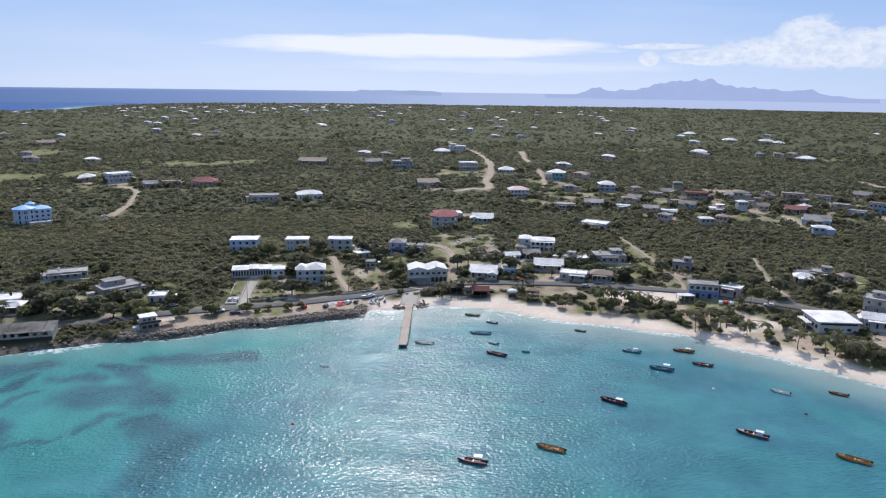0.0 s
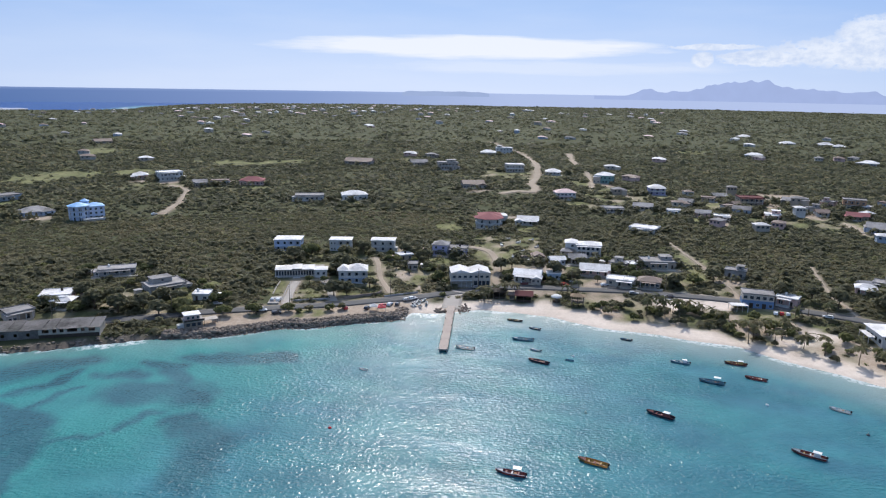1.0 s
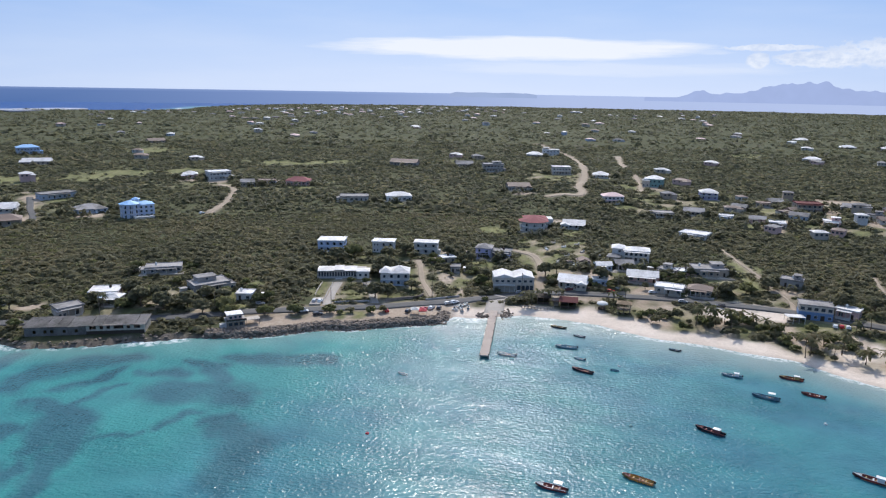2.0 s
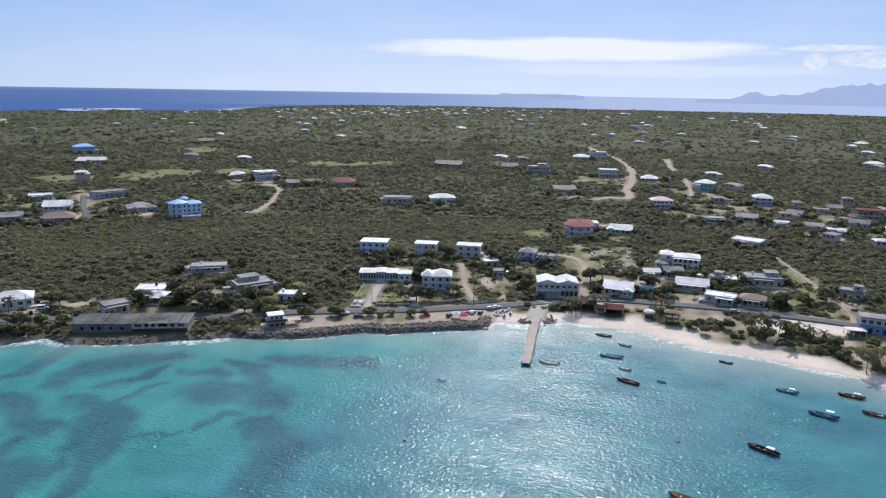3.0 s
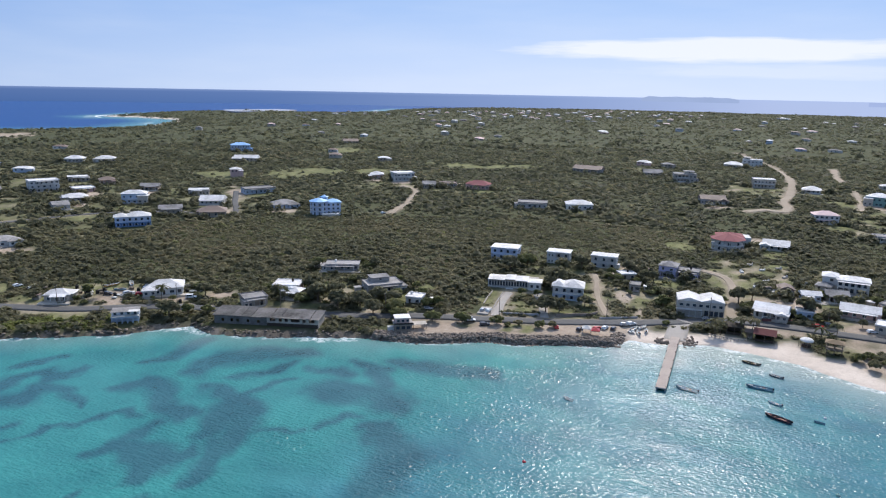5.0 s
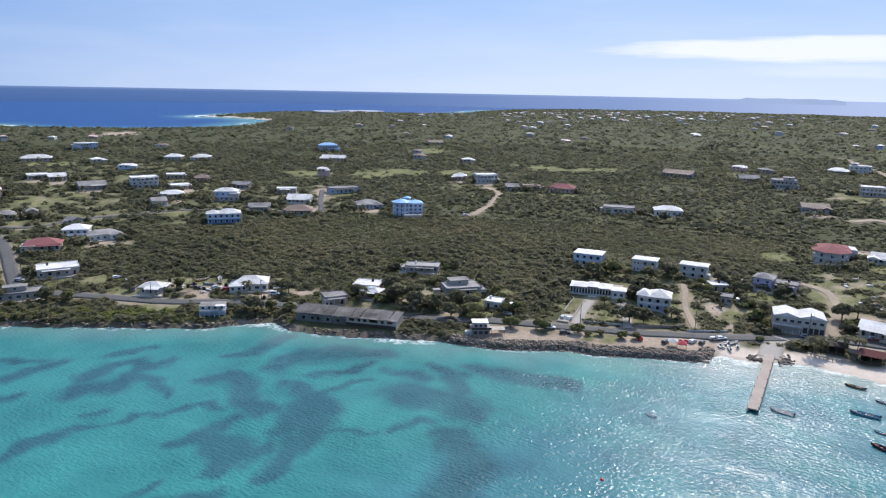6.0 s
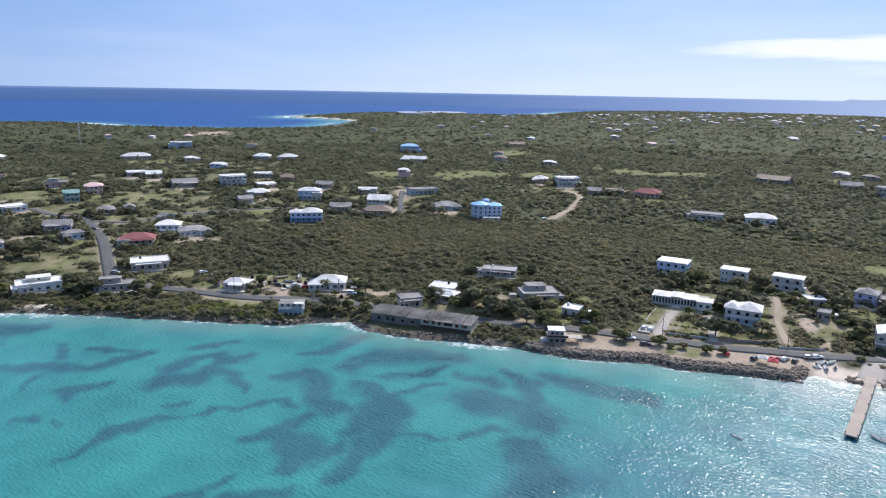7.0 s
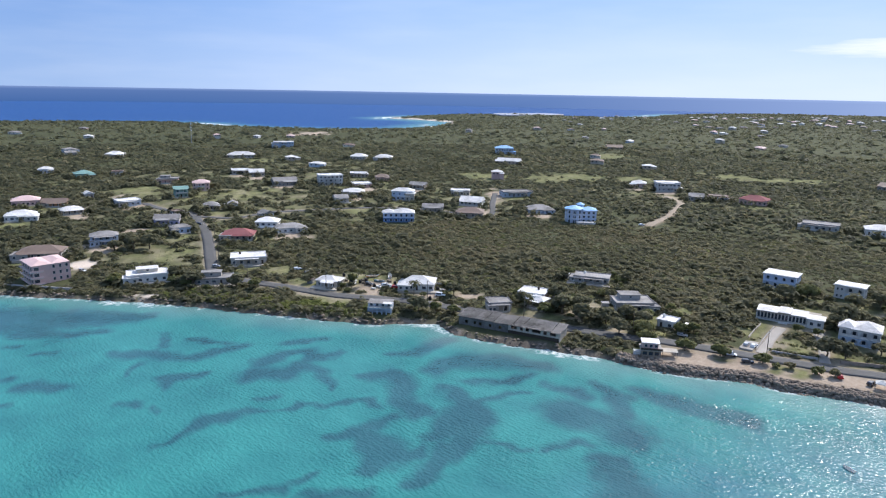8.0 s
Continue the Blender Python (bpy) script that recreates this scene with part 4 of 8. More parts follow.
WORDS = {"white": "white", "cream": "cream", "grey": "grey concrete", "tan": "tan", "pink": "pink", "pale_blue": "pale blue", "lilac": "lilac", "teal": "teal",
         "orange": "orange", "blue": "blue", "white_roof": "white", "grey_roof": "weathered grey", "brown_roof": "brown", "pink_roof": "pink", "red_roof": "red",
         "maroon": "maroon", "blue_roof": "blue"}


HOUSES = []  # front, size and turn of each one, for its garden


def house(x, y, w, d, h, turn, storeys, roof, wall, cover, label="", name="house"):
    """A house whose front's middle is at (x, y)."""
    r = random.Random(int(x * 7 + y * 3))
    near = math.hypot(x, y - 20) < 440
    label = label or "%s %s house with a %s %s roof among scrub" % (("one-storey", "two-storey", "three-storey")[storeys - 1], WORDS[wall], WORDS[cover], roof if roof == "flat" else "pitched")
    c, s = math.cos(radians(turn)), math.sin(radians(turn))
    mx, my = x - s * d / 2, y + c * d / 2
    z = float(height(mx, my)) if near else float(height(x, y)) + 0.2
    t = thing(name, x, y, turn, label, "house", z)
    PLOTS.append((mx, my, max(w, d) * 0.5 + 0.4))
    HOUSES.append((x, y, w, d, turn))
    part("wall", a_box(-w / 2, 0, -2.5, w / 2, d, h, 0.05), wall, t)
    if r.random() < 0.7:
        e0, e1, e2 = r.uniform(0.8, 3.0), r.uniform(0.8, 3.0), r.uniform(2.4, 4.5)
        part("terrace", a_box(-w / 2 - e0, -e2, -2.5, w / 2 + e1, -0.02, 0.12), r.choice(("paving", "grey", "cream")), t)
    if roof == "flat":
        if r.random() < 0.25:
            # a set-back room on the roof, with a slab and a window of its own
            uw, ud = w * r.uniform(0.3, 0.55), d * r.uniform(0.4, 0.6)
            ux, uh = r.uniform(-(w - uw) / 2, (w - uw) / 2), r.uniform(2.0, 2.6)
            room = part("roof_room", a_box(ux - uw / 2, d - ud - 0.4, h + 0.23, ux + uw / 2, d - 0.4, h + uh), r.choice((wall, "grey", "cream")), t)
            part("room_roof", a_box(ux - uw / 2 - 0.4, d - ud - 0.9, h + uh + 0.004, ux + uw / 2 + 0.4, d, h + uh + 0.18), cover, room)
            window(t, ux, d - ud - 0.4, h + 0.9, 1.2, 1.0, 0, near)
        rf = part("roof", flat_roof(-w / 2, 0, w / 2, d, h + 0.004), cover, t)
        if near and r.random() < 0.7:
            bm = bmesh.new()
            tube(bm, [(0, 0, 0), (0, 0, 1.3)], [0.55, 0.55], 10)
            tube(bm, [(0, 0, 1.304), (0, 0, 1.5)], [0.5, 0.15], 10)
            tank = part("water_tank", bm, r.choice(("shade", "hull_white")), rf)
            tank.matrix_basis = pose(r.uniform(-w / 3, w / 3), d * 0.7, h + 0.22)
    else:
        rise = 0.2 * min(w, d) + 0.3
        rf = part("roof", hip_roof(w, d, h + 0.16, rise, 0.6, roof == "gable"), cover, t)
        if roof == "gable":
            for sx in (-1, 1):
                bm = bmesh.new()
                q = [bm.verts.new(v) for v in ((sx * (w / 2 - 0.1), 0.05, h - 0.1), (sx * (w / 2 - 0.1), d - 0.05, h - 0.1), (sx * (w / 2 - 0.1), d / 2, h + rise * 0.88))]
                bm.faces.new(q)
                bmesh.ops.solidify(bm, geom=bm.faces[:], thickness=0.15)
                part("gable_wall", bm, wall, t)
    if w > 9 and r.random() < 0.8:
        # a lower wing set forward or back on one side
        side, fwd = r.choice((-1, 1)), r.choice((-2.6, -1.8, 2.5))
        ww, wd, wh = w * r.uniform(0.34, 0.46), d * r.uniform(0.6, 0.8), min(h, 3.0) * r.uniform(0.88, 0.97) if storeys == 1 or r.random() < 0.6 else h * 0.8
        cx = side * (w / 2 + ww * r.uniform(0.05, 0.3) - ww / 2)
        part("wing", a_box(cx - ww / 2, fwd, -2.5, cx + ww / 2, fwd + wd, wh), wall if r.random() < 0.7 else "cream", t)
        if roof == "flat" or r.random() < 0.4:
            part("wing_roof", flat_roof(cx - ww / 2, fwd, cx + ww / 2, fwd + wd, wh + 0.004, 0.2, 0.3), r.choice((cover, "grey_roof")), t)
        else:
            part("wing_roof", hip_roof(ww, wd, wh + 0.16, 0.2 * min(ww, wd), 0.5, roof == "gable", cx, fwd + wd / 2), cover, t)
        if fwd < 0:
            window(t, cx - ww / 4, fwd, 0.9, 1.2, 1.2, 0, near), window(t, cx + ww / 4, fwd, 0.9, 1.2, 1.2, 0, near)
    if near and r.random() < 0.6:
        sx = r.choice((-1, 1)) * (w / 2 + r.uniform(3, 5))
        shed = part("shed", a_box(sx - 1.5, d * 0.4, -2.5, sx + 1.5, d * 0.4 + 2.6, 2.2), r.choice(("grey", "tan", "cream")), t)
        part("shed_roof", a_box(sx - 1.8, d * 0.4 - 0.3, 2.204, sx + 1.8, d * 0.4 + 2.9, 2.3), r.choice(("grey_roof", "white_roof", "brown_roof")), shed)
    step = h / storeys
    for k in range(storeys):
        z0 = k * step
        n = max(2, int(w / r.uniform(2.6, 3.8)))
        door = r.randrange(n)
        for i in range(n):
            wx = -w / 2 + (i + 0.5) * w / n
            if k == 0 and i == door:
                part_of("door", shared("door_leaf", lambda: a_box(-0.5, -0.07, 0, 0.5, 0.05, 2.1), "shade"), None, t, "", pose(wx, 0, z0 + 0.1))
            else:
                ww = r.choice((1.0, 1.4, 1.4, 1.9))
                window(t, wx + r.uniform(-0.3, 0.3), 0, z0 + 0.8, ww, r.choice((1.1, 1.3, 1.3)), 0, near, r.choice(("white", "white", "shade", "cream")))
        for side, sx in ((90.0, w / 2), (-90.0, -w / 2)):
            for j in range(max(1, int(d / 4.5))):
                window(t, sx, (j + 0.5) * d / max(1, int(d / 4.5)), z0 + 0.9, 1.1, 1.2, side, near)
    # a porch or a gallery across the front, on posts
    if r.random() < 0.85 and w > 8:
        pw = w * r.uniform(0.5, 1.0)
        px = r.uniform(-(w - pw) / 2, (w - pw) / 2)
        ph = step * (storeys if storeys == 1 or r.random() < 0.6 else 1) - 0.25
        if roof == "flat" or r.random() < 0.5:
            part("porch_roof", a_box(px - pw / 2, -2.6, ph, px + pw / 2, -0.05, ph + 0.16), cover, t)
        else:
            lean = bmesh.new()
            a, b = px - pw / 2 - 0.2, px + pw / 2 + 0.2
            for dz in (0.0, 0.12):
                lean.verts.new((a, -2.7, ph + dz)), lean.verts.new((b, -2.7, ph + dz)), lean.verts.new((b, -0.02, ph + 0.75 + dz)), lean.verts.new((a, -0.02, ph + 0.75 + dz))
            lean.verts.ensure_lookup_table()
            q = lean.verts
            for f in ((3, 2, 1, 0), (4, 5, 6, 7), (0, 1, 5, 4), (1, 2, 6, 5), (2, 3, 7, 6), (3, 0, 4, 7)):
                lean.faces.new([q[i] for i in f])
            part("porch_roof", lean, cover, t)
        if r.random() < 0.7:
            part("porch_wall", a_box(px - pw / 2, -2.28, -1.5, px + pw / 2, -2.14, r.uniform(0.5, 0.95)), r.choice((wall, "white", "cream")), t)
        for i in range(4):
            qx = px - pw / 2 + 0.2 + i * (pw - 0.4) / 3
            part_of("post", shared("post_%.1f" % ph, lambda: a_box(-0.12, -0.12, -2.0, 0.12, 0.12, ph), "white"), None, t, "", pose(qx, -2.1, 0))
        for k in range(1, storeys):
            if ph > k * step:
                part("gallery_floor", a_box(px - pw / 2, -2.28, k * step - 0.12, px + pw / 2, -0.05, k * step + 0.06), "white", t)
                part("gallery_rail", a_box(px - pw / 2, -2.28, k * step + 0.064, px + pw / 2, -2.16, k * step + 0.85), r.choice((wall, "white")), t)
    return t


house(-27, 392, 8.5, 9.0, 5.6, -6, 2, "hip", "lilac", "grey_roof")
house(-17, 394, 10.5, 8.5, 3.4, -6, 1, "flat", "lilac", "grey_roof")
house(27, 471, 14.1, 10.5, 2.8, -4, 1, "gable", "white", "white_roof")
house(61, 554, 15.5, 11.0, 5.6, 8, 2, "hip", "white", "pink_roof")
house(103, 642, 15.7, 12.4, 6.9, -20, 2, "hip", "teal", "white_roof")
house(-3, 854, 18.6, 13.0, 3.3, -1, 1, "hip", "white", "white_roof")
house(17, 876, 20.0, 13.0, 6.9, 4, 2, "flat", "white", "white_roof")
house(-42, 704, 20.1, 13.0, 6.9, 12, 2, "flat", "cream", "grey_roof")
house(25, 699, 17.7, 13.0, 6.9, 7, 2, "flat", "cream", "white_roof")
house(-13, 599, 18.6, 12.1, 3.6, 13, 1, "gable", "grey", "brown_roof")
house(-74, 732, 17.3, 13.0, 2.8, 13, 1, "gable", "cream", "grey_roof")
house(61, 684, 14.3, 12.3, 2.8, -7, 1, "hip", "white", "white_roof")
house(99, 451, 16.6, 12.0, 3.2, -29, 1, "flat", "white", "white_roof")
house(139, 586, 13.2, 10.9, 5.6, -3, 2, "hip", "lilac", "white_roof")
house(92, 513, 13.7, 10.2, 2.8, 2, 1, "flat", "cream", "grey_roof")
house(114, 522, 13.8, 8.8, 2.8, -16, 1, "gable", "cream", "grey_roof")
house(446, 1092, 20.9, 13.0, 2.8, -9, 1, "hip", "white", "white_roof")
house(489, 1065, 20.0, 13.0, 3.6, -18, 1, "hip", "white", "white_roof")
house(493, 1034, 15.3, 12.0, 2.8, -23, 1, "hip", "white", "white_roof")
house(316, 869, 18.1, 10.9, 3.4, -28, 1, "hip", "white", "white_roof")
house(421, 815, 19.3, 13.0, 2.8, -42, 1, "hip", "white", "white_roof")
house(424, 1222, 20.5, 13.0, 2.8, -36, 1, "hip", "white", "white_roof")
house(150, 543, 10.4, 7.9, 2.8, -32, 1, "gable", "cream", "grey_roof")
house(173, 561, 10.2, 8.7, 2.8, -15, 1, "flat", "grey", "brown_roof")
house(186, 573, 10.3, 7.0, 2.8, -0, 1, "gable", "cream", "grey_roof")
house(200, 543, 17.6, 13.0, 6.3, -4, 2, "flat", "tan", "maroon")
house(183, 516, 11.9, 9.3, 2.8, -28, 1, "gable", "pale_blue", "grey_roof")
house(133, 509, 8.9, 7.0, 2.8, -20, 1, "flat", "pale_blue", "white_roof")
house(152, 502, 10.1, 7.3, 2.8, -18, 1, "gable", "pink", "grey_roof")
house(162, 492, 10.2, 8.7, 2.8, -14, 1, "flat", "cream", "white_roof")
house(234, 555, 11.7, 9.2, 2.8, -18, 1, "gable", "grey", "grey_roof")
house(236, 522, 9.6, 7.1, 3.3, -24, 1, "flat", "cream", "grey_roof")
house(257, 547, 9.9, 7.5, 3.6, -42, 1, "flat", "pink", "grey_roof")
house(271, 534, 15.2, 10.2, 6.9, -22, 2, "flat", "orange", "grey_roof")
house(255, 496, 13.4, 8.7, 3.2, -23, 1, "gable", "tan", "red_roof")
house(251, 458, 15.8, 13.0, 3.3, -25, 1, "gable", "pale_blue", "grey_roof")
house(292, 506, 11.6, 8.2, 3.6, -39, 1, "flat", "cream", "grey_roof")
house(292, 484, 11.1, 7.0, 3.6, -43, 1, "flat", "pale_blue", "grey_roof")
house(312, 493, 11.2, 7.6, 6.7, -39, 2, "flat", "pale_blue", "brown_roof")
house(298, 542, 11.7, 7.4, 3.6, -36, 1, "flat", "pale_blue", "brown_roof")
house(334, 550, 12.2, 9.5, 2.8, -37, 1, "gable", "pink", "grey_roof")
house(199, 499, 10.1, 8.7, 3.1, -18, 1, "flat", "pink", "white_roof")
house(57, 362, 15, 9.5, 2.9, -8, 1, "gable", "pink", "white_roof")
house(67, 345, 13, 8.5, 2.9, -16, 1, "flat", "cream", "white_roof")
house(81, 343, 10.5, 8.0, 3.0, -16, 1, "hip", "tan", "brown_roof")
house(93, 373, 16.7, 11.1, 3.6, 2, 1, "flat", "tan", "grey_roof")
house(138, 320, 9.0, 7.0, 3.6, -35, 1, "flat", "pink", "white_roof")
house(183, 274, 13.1, 8.8, 3.6, -23, 1, "gable", "white", "white_roof")
house(192, 292, 12.1, 9.9, 5.6, -41, 2, "flat", "cream", "grey_roof")
house(128, 360, 9.9, 7.0, 3.6, -25, 1, "flat", "grey", "grey_roof")
house(191, 339, 9.6, 8.2, 3.6, -33, 1, "flat", "grey", "grey_roof")
house(21, 350, 13.5, 10, 3.3, -10, 1, "gable", "cream", "white_roof")
house(-39, 361, 4.8, 7.0, 2.8, 4, 1, "flat", "grey", "grey_roof")
house(-129, 299, 7.2, 7.0, 2.8, 9, 1, "flat", "white", "white_roof")
house(-147, 306, 16.7, 12.2, 3.6, 45, 1, "flat", "grey", "grey_roof")
house(-183, 326, 17, 9.0, 2.6, 25, 1, "flat", "grey", "grey_roof", "low grey concrete house, half hidden by trees")
house(-189, 285, 12.2, 10.3, 3.5, 20, 1, "flat", "pink", "white_roof")
house(-192, 267, 10.3, 8.7, 3.6, 54, 1, "flat", "tan", "grey_roof")
house(-419, 145, 22.3, 13.0, 3.3, 59, 1, "hip", "grey", "brown_roof")
house(-422, 181, 14.7, 9.4, 5.6, 71, 2, "hip", "pale_blue", "grey_roof")
house(-342, 172, 18.9, 11.0, 3.6, 69, 1, "flat", "white", "white_roof")
house(-316, 194, 17, 9.0, 2.8, 57, 1, "flat", "grey", "grey_roof")
house(-331, 222, 18.1, 13.0, 3.6, 60, 1, "flat", "cream", "white_roof")
house(-380, 243, 18.6, 13.0, 3.0, 50, 1, "hip", "cream", "red_roof")
house(-386, 267, 13.7, 11.1, 5.7, 47, 2, "hip", "white", "white_roof")
house(-372, 276, 17.4, 9.9, 3.0, 69, 1, "hip", "white", "grey_roof")
house(-418, 226, 11.3, 7.0, 3.5, 78, 1, "hip", "pale_blue", "grey_roof")
house(-444, 228, 15.2, 11.1, 3.6, 58, 1, "gable", "lilac", "grey_roof")
house(-490, 395, 20.5, 13.0, 8.6, 63, 3, "flat", "white", "white_roof")
house(-708, 434, 27.4, 13.0, 3.6, 60, 1, "hip", "white", "white_roof")
house(-769, 528, 24.7, 13.0, 6.9, 58, 2, "flat", "pale_blue", "white_roof")
house(-610, 520, 17.5, 12.0, 3.6, 36, 1, "hip", "white", "white_roof")
house(-584, 535, 18.4, 11.9, 3.6, 42, 1, "hip", "white", "white_roof")
house(-786, 325, 18.7, 13.0, 3.6, 56, 1, "hip", "cream", "white_roof")
house(-820, 293, 10.5, 7.8, 3.6, 83, 1, "gable", "cream", "grey_roof")
house(-536, 299, 12.8, 9.9, 6.2, 62, 2, "hip", "pink", "pink_roof")
house(-521, 275, 10.3, 7.0, 6.6, 70, 2, "gable", "teal", "teal")
house(-588, 295, 16.4, 11.8, 3.6, 61, 1, "flat", "pink", "grey_roof")
house(-565, 179, 17.9, 13.0, 3.6, 73, 1, "hip", "pink", "pink_roof")
house(-516, 162, 18.0, 13.0, 3.4, 67, 1, "hip", "white", "white_roof")
house(-548, 192, 15.7, 10.9, 2.8, 59, 1, "gable", "orange", "brown_roof")
house(-563, 222, 6.6, 7.0, 3.5, 85, 1, "gable", "grey", "white_roof")
house(-515, 194, 13.9, 9.0, 2.8, 83, 1, "hip", "tan", "white_roof")
house(-517, 234, 15.8, 12.5, 3.6, 85, 1, "flat", "pale_blue", "white_roof")
house(-514, 365, 19.9, 13.0, 3.6, 68, 1, "gable", "grey", "grey_roof")
house(-438, 379, 16.1, 9.6, 3.6, 54, 1, "hip", "cream", "white_roof")
house(-512, 443, 15.3, 9.8, 3.6, 50, 1, "flat", "tan", "white_roof")
house(-482, 446, 11.9, 8.9, 3.6, 50, 1, "hip", "pink", "brown_roof")
house(-401, 397, 16.7, 9.6, 6.9, 36, 2, "hip", "pale_blue", "white_roof")
house(-432, 442, 13.6, 8.2, 3.6, 30, 1, "gable", "tan", "grey_roof")
house(-595, 368, 15.3, 12.5, 3.6, 64, 1, "flat", "cream", "white_roof")
house(-578, 375, 13.3, 10.5, 3.6, 60, 1, "gable", "cream", "white_roof")
house(-671, 256, 15.0, 12.8, 3.6, 81, 1, "hip", "teal", "teal")
house(-717, 237, 12.1, 9.0, 3.6, 68, 1, "hip", "pale_blue", "white_roof")
house(-668, 283, 9.6, 7.0, 3.6, 60, 1, "flat", "white", "brown_roof")
house(-465, 271, 9.8, 7.8, 3.4, 67, 1, "hip", "tan", "grey_roof")
house(-323, 390, 17.8, 12.2, 3.6, 37, 1, "hip", "tan", "brown_roof")
house(-353, 383, 14.6, 8.6, 3.6, 42, 1, "gable", "cream", "grey_roof")
house(-347, 474, 24.4, 13.0, 3.6, 55, 1, "flat", "pale_blue", "grey_roof")
house(-386, 447, 14.9, 11.0, 3.6, 39, 1, "flat", "cream", "white_roof")
house(-539, 689, 21.3, 13.0, 6.9, 46, 2, "hip", "pale_blue", "blue_roof")
house(-485, 629, 24.9, 13.0, 3.1, 26, 1, "gable", "tan", "white_roof")
house(-295, 435, 17.9, 13.0, 2.8, 52, 1, "hip", "pale_blue", "grey_roof")
house(-351, 421, 16.5, 13.0, 3.0, 28, 1, "gable", "white", "white_roof")
house(-303, 587, 12.0, 10.2, 3.6, 29, 1, "hip", "pink", "white_roof")
house(-275, 587, 19.2, 12.7, 6.9, 42, 2, "flat", "white", "white_roof")
house(-239, 562, 10.7, 8.0, 3.6, 27, 1, "gable", "grey", "grey_roof")
house(-228, 575, 14.3, 9.3, 2.8, 16, 1, "flat", "pale_blue", "brown_roof")
house(-200, 574, 19.7, 13.0, 3.6, 9, 1, "hip", "pink", "red_roof")
house(-136, 520, 21.3, 13.0, 3.6, 15, 1, "flat", "white", "grey_roof")
house(-103, 531, 19.0, 12.0, 3.6, 19, 1, "hip", "white", "white_roof")
house(-139, 730, 28.8, 13.0, 3.6, -6, 1, "gable", "grey", "brown_roof")
house(-489, 858, 20.5, 13.0, 2.8, 41, 1, "gable", "cream", "brown_roof")
house(-466, 411, 15.1, 12.8, 2.8, 65, 1, "flat", "pink", "white_roof")
house(-424, 356, 10.1, 8.4, 3.6, 68, 1, "gable", "white", "grey_roof")
# small plain houses crowded behind the beach road
rr = random.Random(8)
for x0, y0, x1, y1, count in ((26, 352, 112, 398, 12), (-58, 362, -12, 384, 3), (118, 334, 205, 352, 4), (-206, 272, -140, 300, 4), (-470, 240, -420, 300, 6), (180, 480, 300, 560, 8)):
    for k in range(count):
        x, y = rr.uniform(x0, x1), rr.uniform(y0, y1)
        if any(math.hypot(x - px, y - py) < q + 3 for px, py, q in PLOTS) or float(from_ways(np.array([x]), np.array([y]))[0]) < 4:
            continue
        house(x, y, rr.uniform(6, 10), rr.uniform(5, 7.5), rr.uniform(2.6, 3.1), rr.uniform(-35, 35), 1, rr.choice(("flat", "gable", "hip")), rr.choice(("cream", "tan", "grey", "pink", "pale_blue", "white")),
              rr.choice(("grey_roof", "white_roof", "brown_roof", "grey_roof")))


# ---- buildings with a shape of their own ----
def arcade(w, h, bays, pier=0.35, head=0.45, thick=0.25, pointed=False):
    """A wall of arches: w wide, h high, in the plane y = 0 with its back behind it."""
    bm = bmesh.new()
    b = w / bays
    for i in range(bays):
        x0 = -w / 2 + i * b
        xl, xr = x0 + pier / 2, x0 + b - pier / 2
        r = (xr - xl) / 2
        spring = max(0.4, h - head - min(r, h * 0.45))
        curve = [(xl, 0.0), (xl, spring)]
        for k in range(1, 8):
            a = math.pi * (1 - k / 8)
            rise = math.sin(a) ** (1.6 if pointed else 1.0)
            curve.append(((xl + xr) / 2 + r * math.cos(a), spring + (h - head - spring) * rise))
        curve += [(xr, spring), (xr, 0.0)]
        for (xa, za), (xb, zb) in zip(curve, curve[1:]):
            if abs(xa - xb) < 1e-6:
                continue
            bm.faces.new([bm.verts.new(v) for v in ((xa, 0, za), (xb, 0, zb), (xb, 0, h), (xa, 0, h))])
        for q0, q1 in ((x0, xl), (xr, x0 + b)):
            bm.faces.new([bm.verts.new(v) for v in ((q0, 0, 0), (q1, 0, 0), (q1, 0, h), (q0, 0, h))])
    bmesh.ops.remove_doubles(bm, verts=bm.verts[:], dist=0.002)
    front = bm.faces[:]
    made = bmesh.ops.extrude_face_region(bm, geom=front)["geom"]
    for v in made:
        if isinstance(v, bmesh.types.BMVert):
            v.co.y += thick
    bmesh.ops.recalc_face_normals(bm, faces=bm.faces[:])
    return bm


def plot(x, y, w, d, turn):
    c, s = math.cos(radians(turn)), math.sin(radians(turn))
    PLOTS.append((x - s * d / 2, y + c * d / 2, max(w, d) * 0.5 + 1.5))
    PLOTS.append((x + s * 3, y - c * 3, max(w, d) * 0.4))


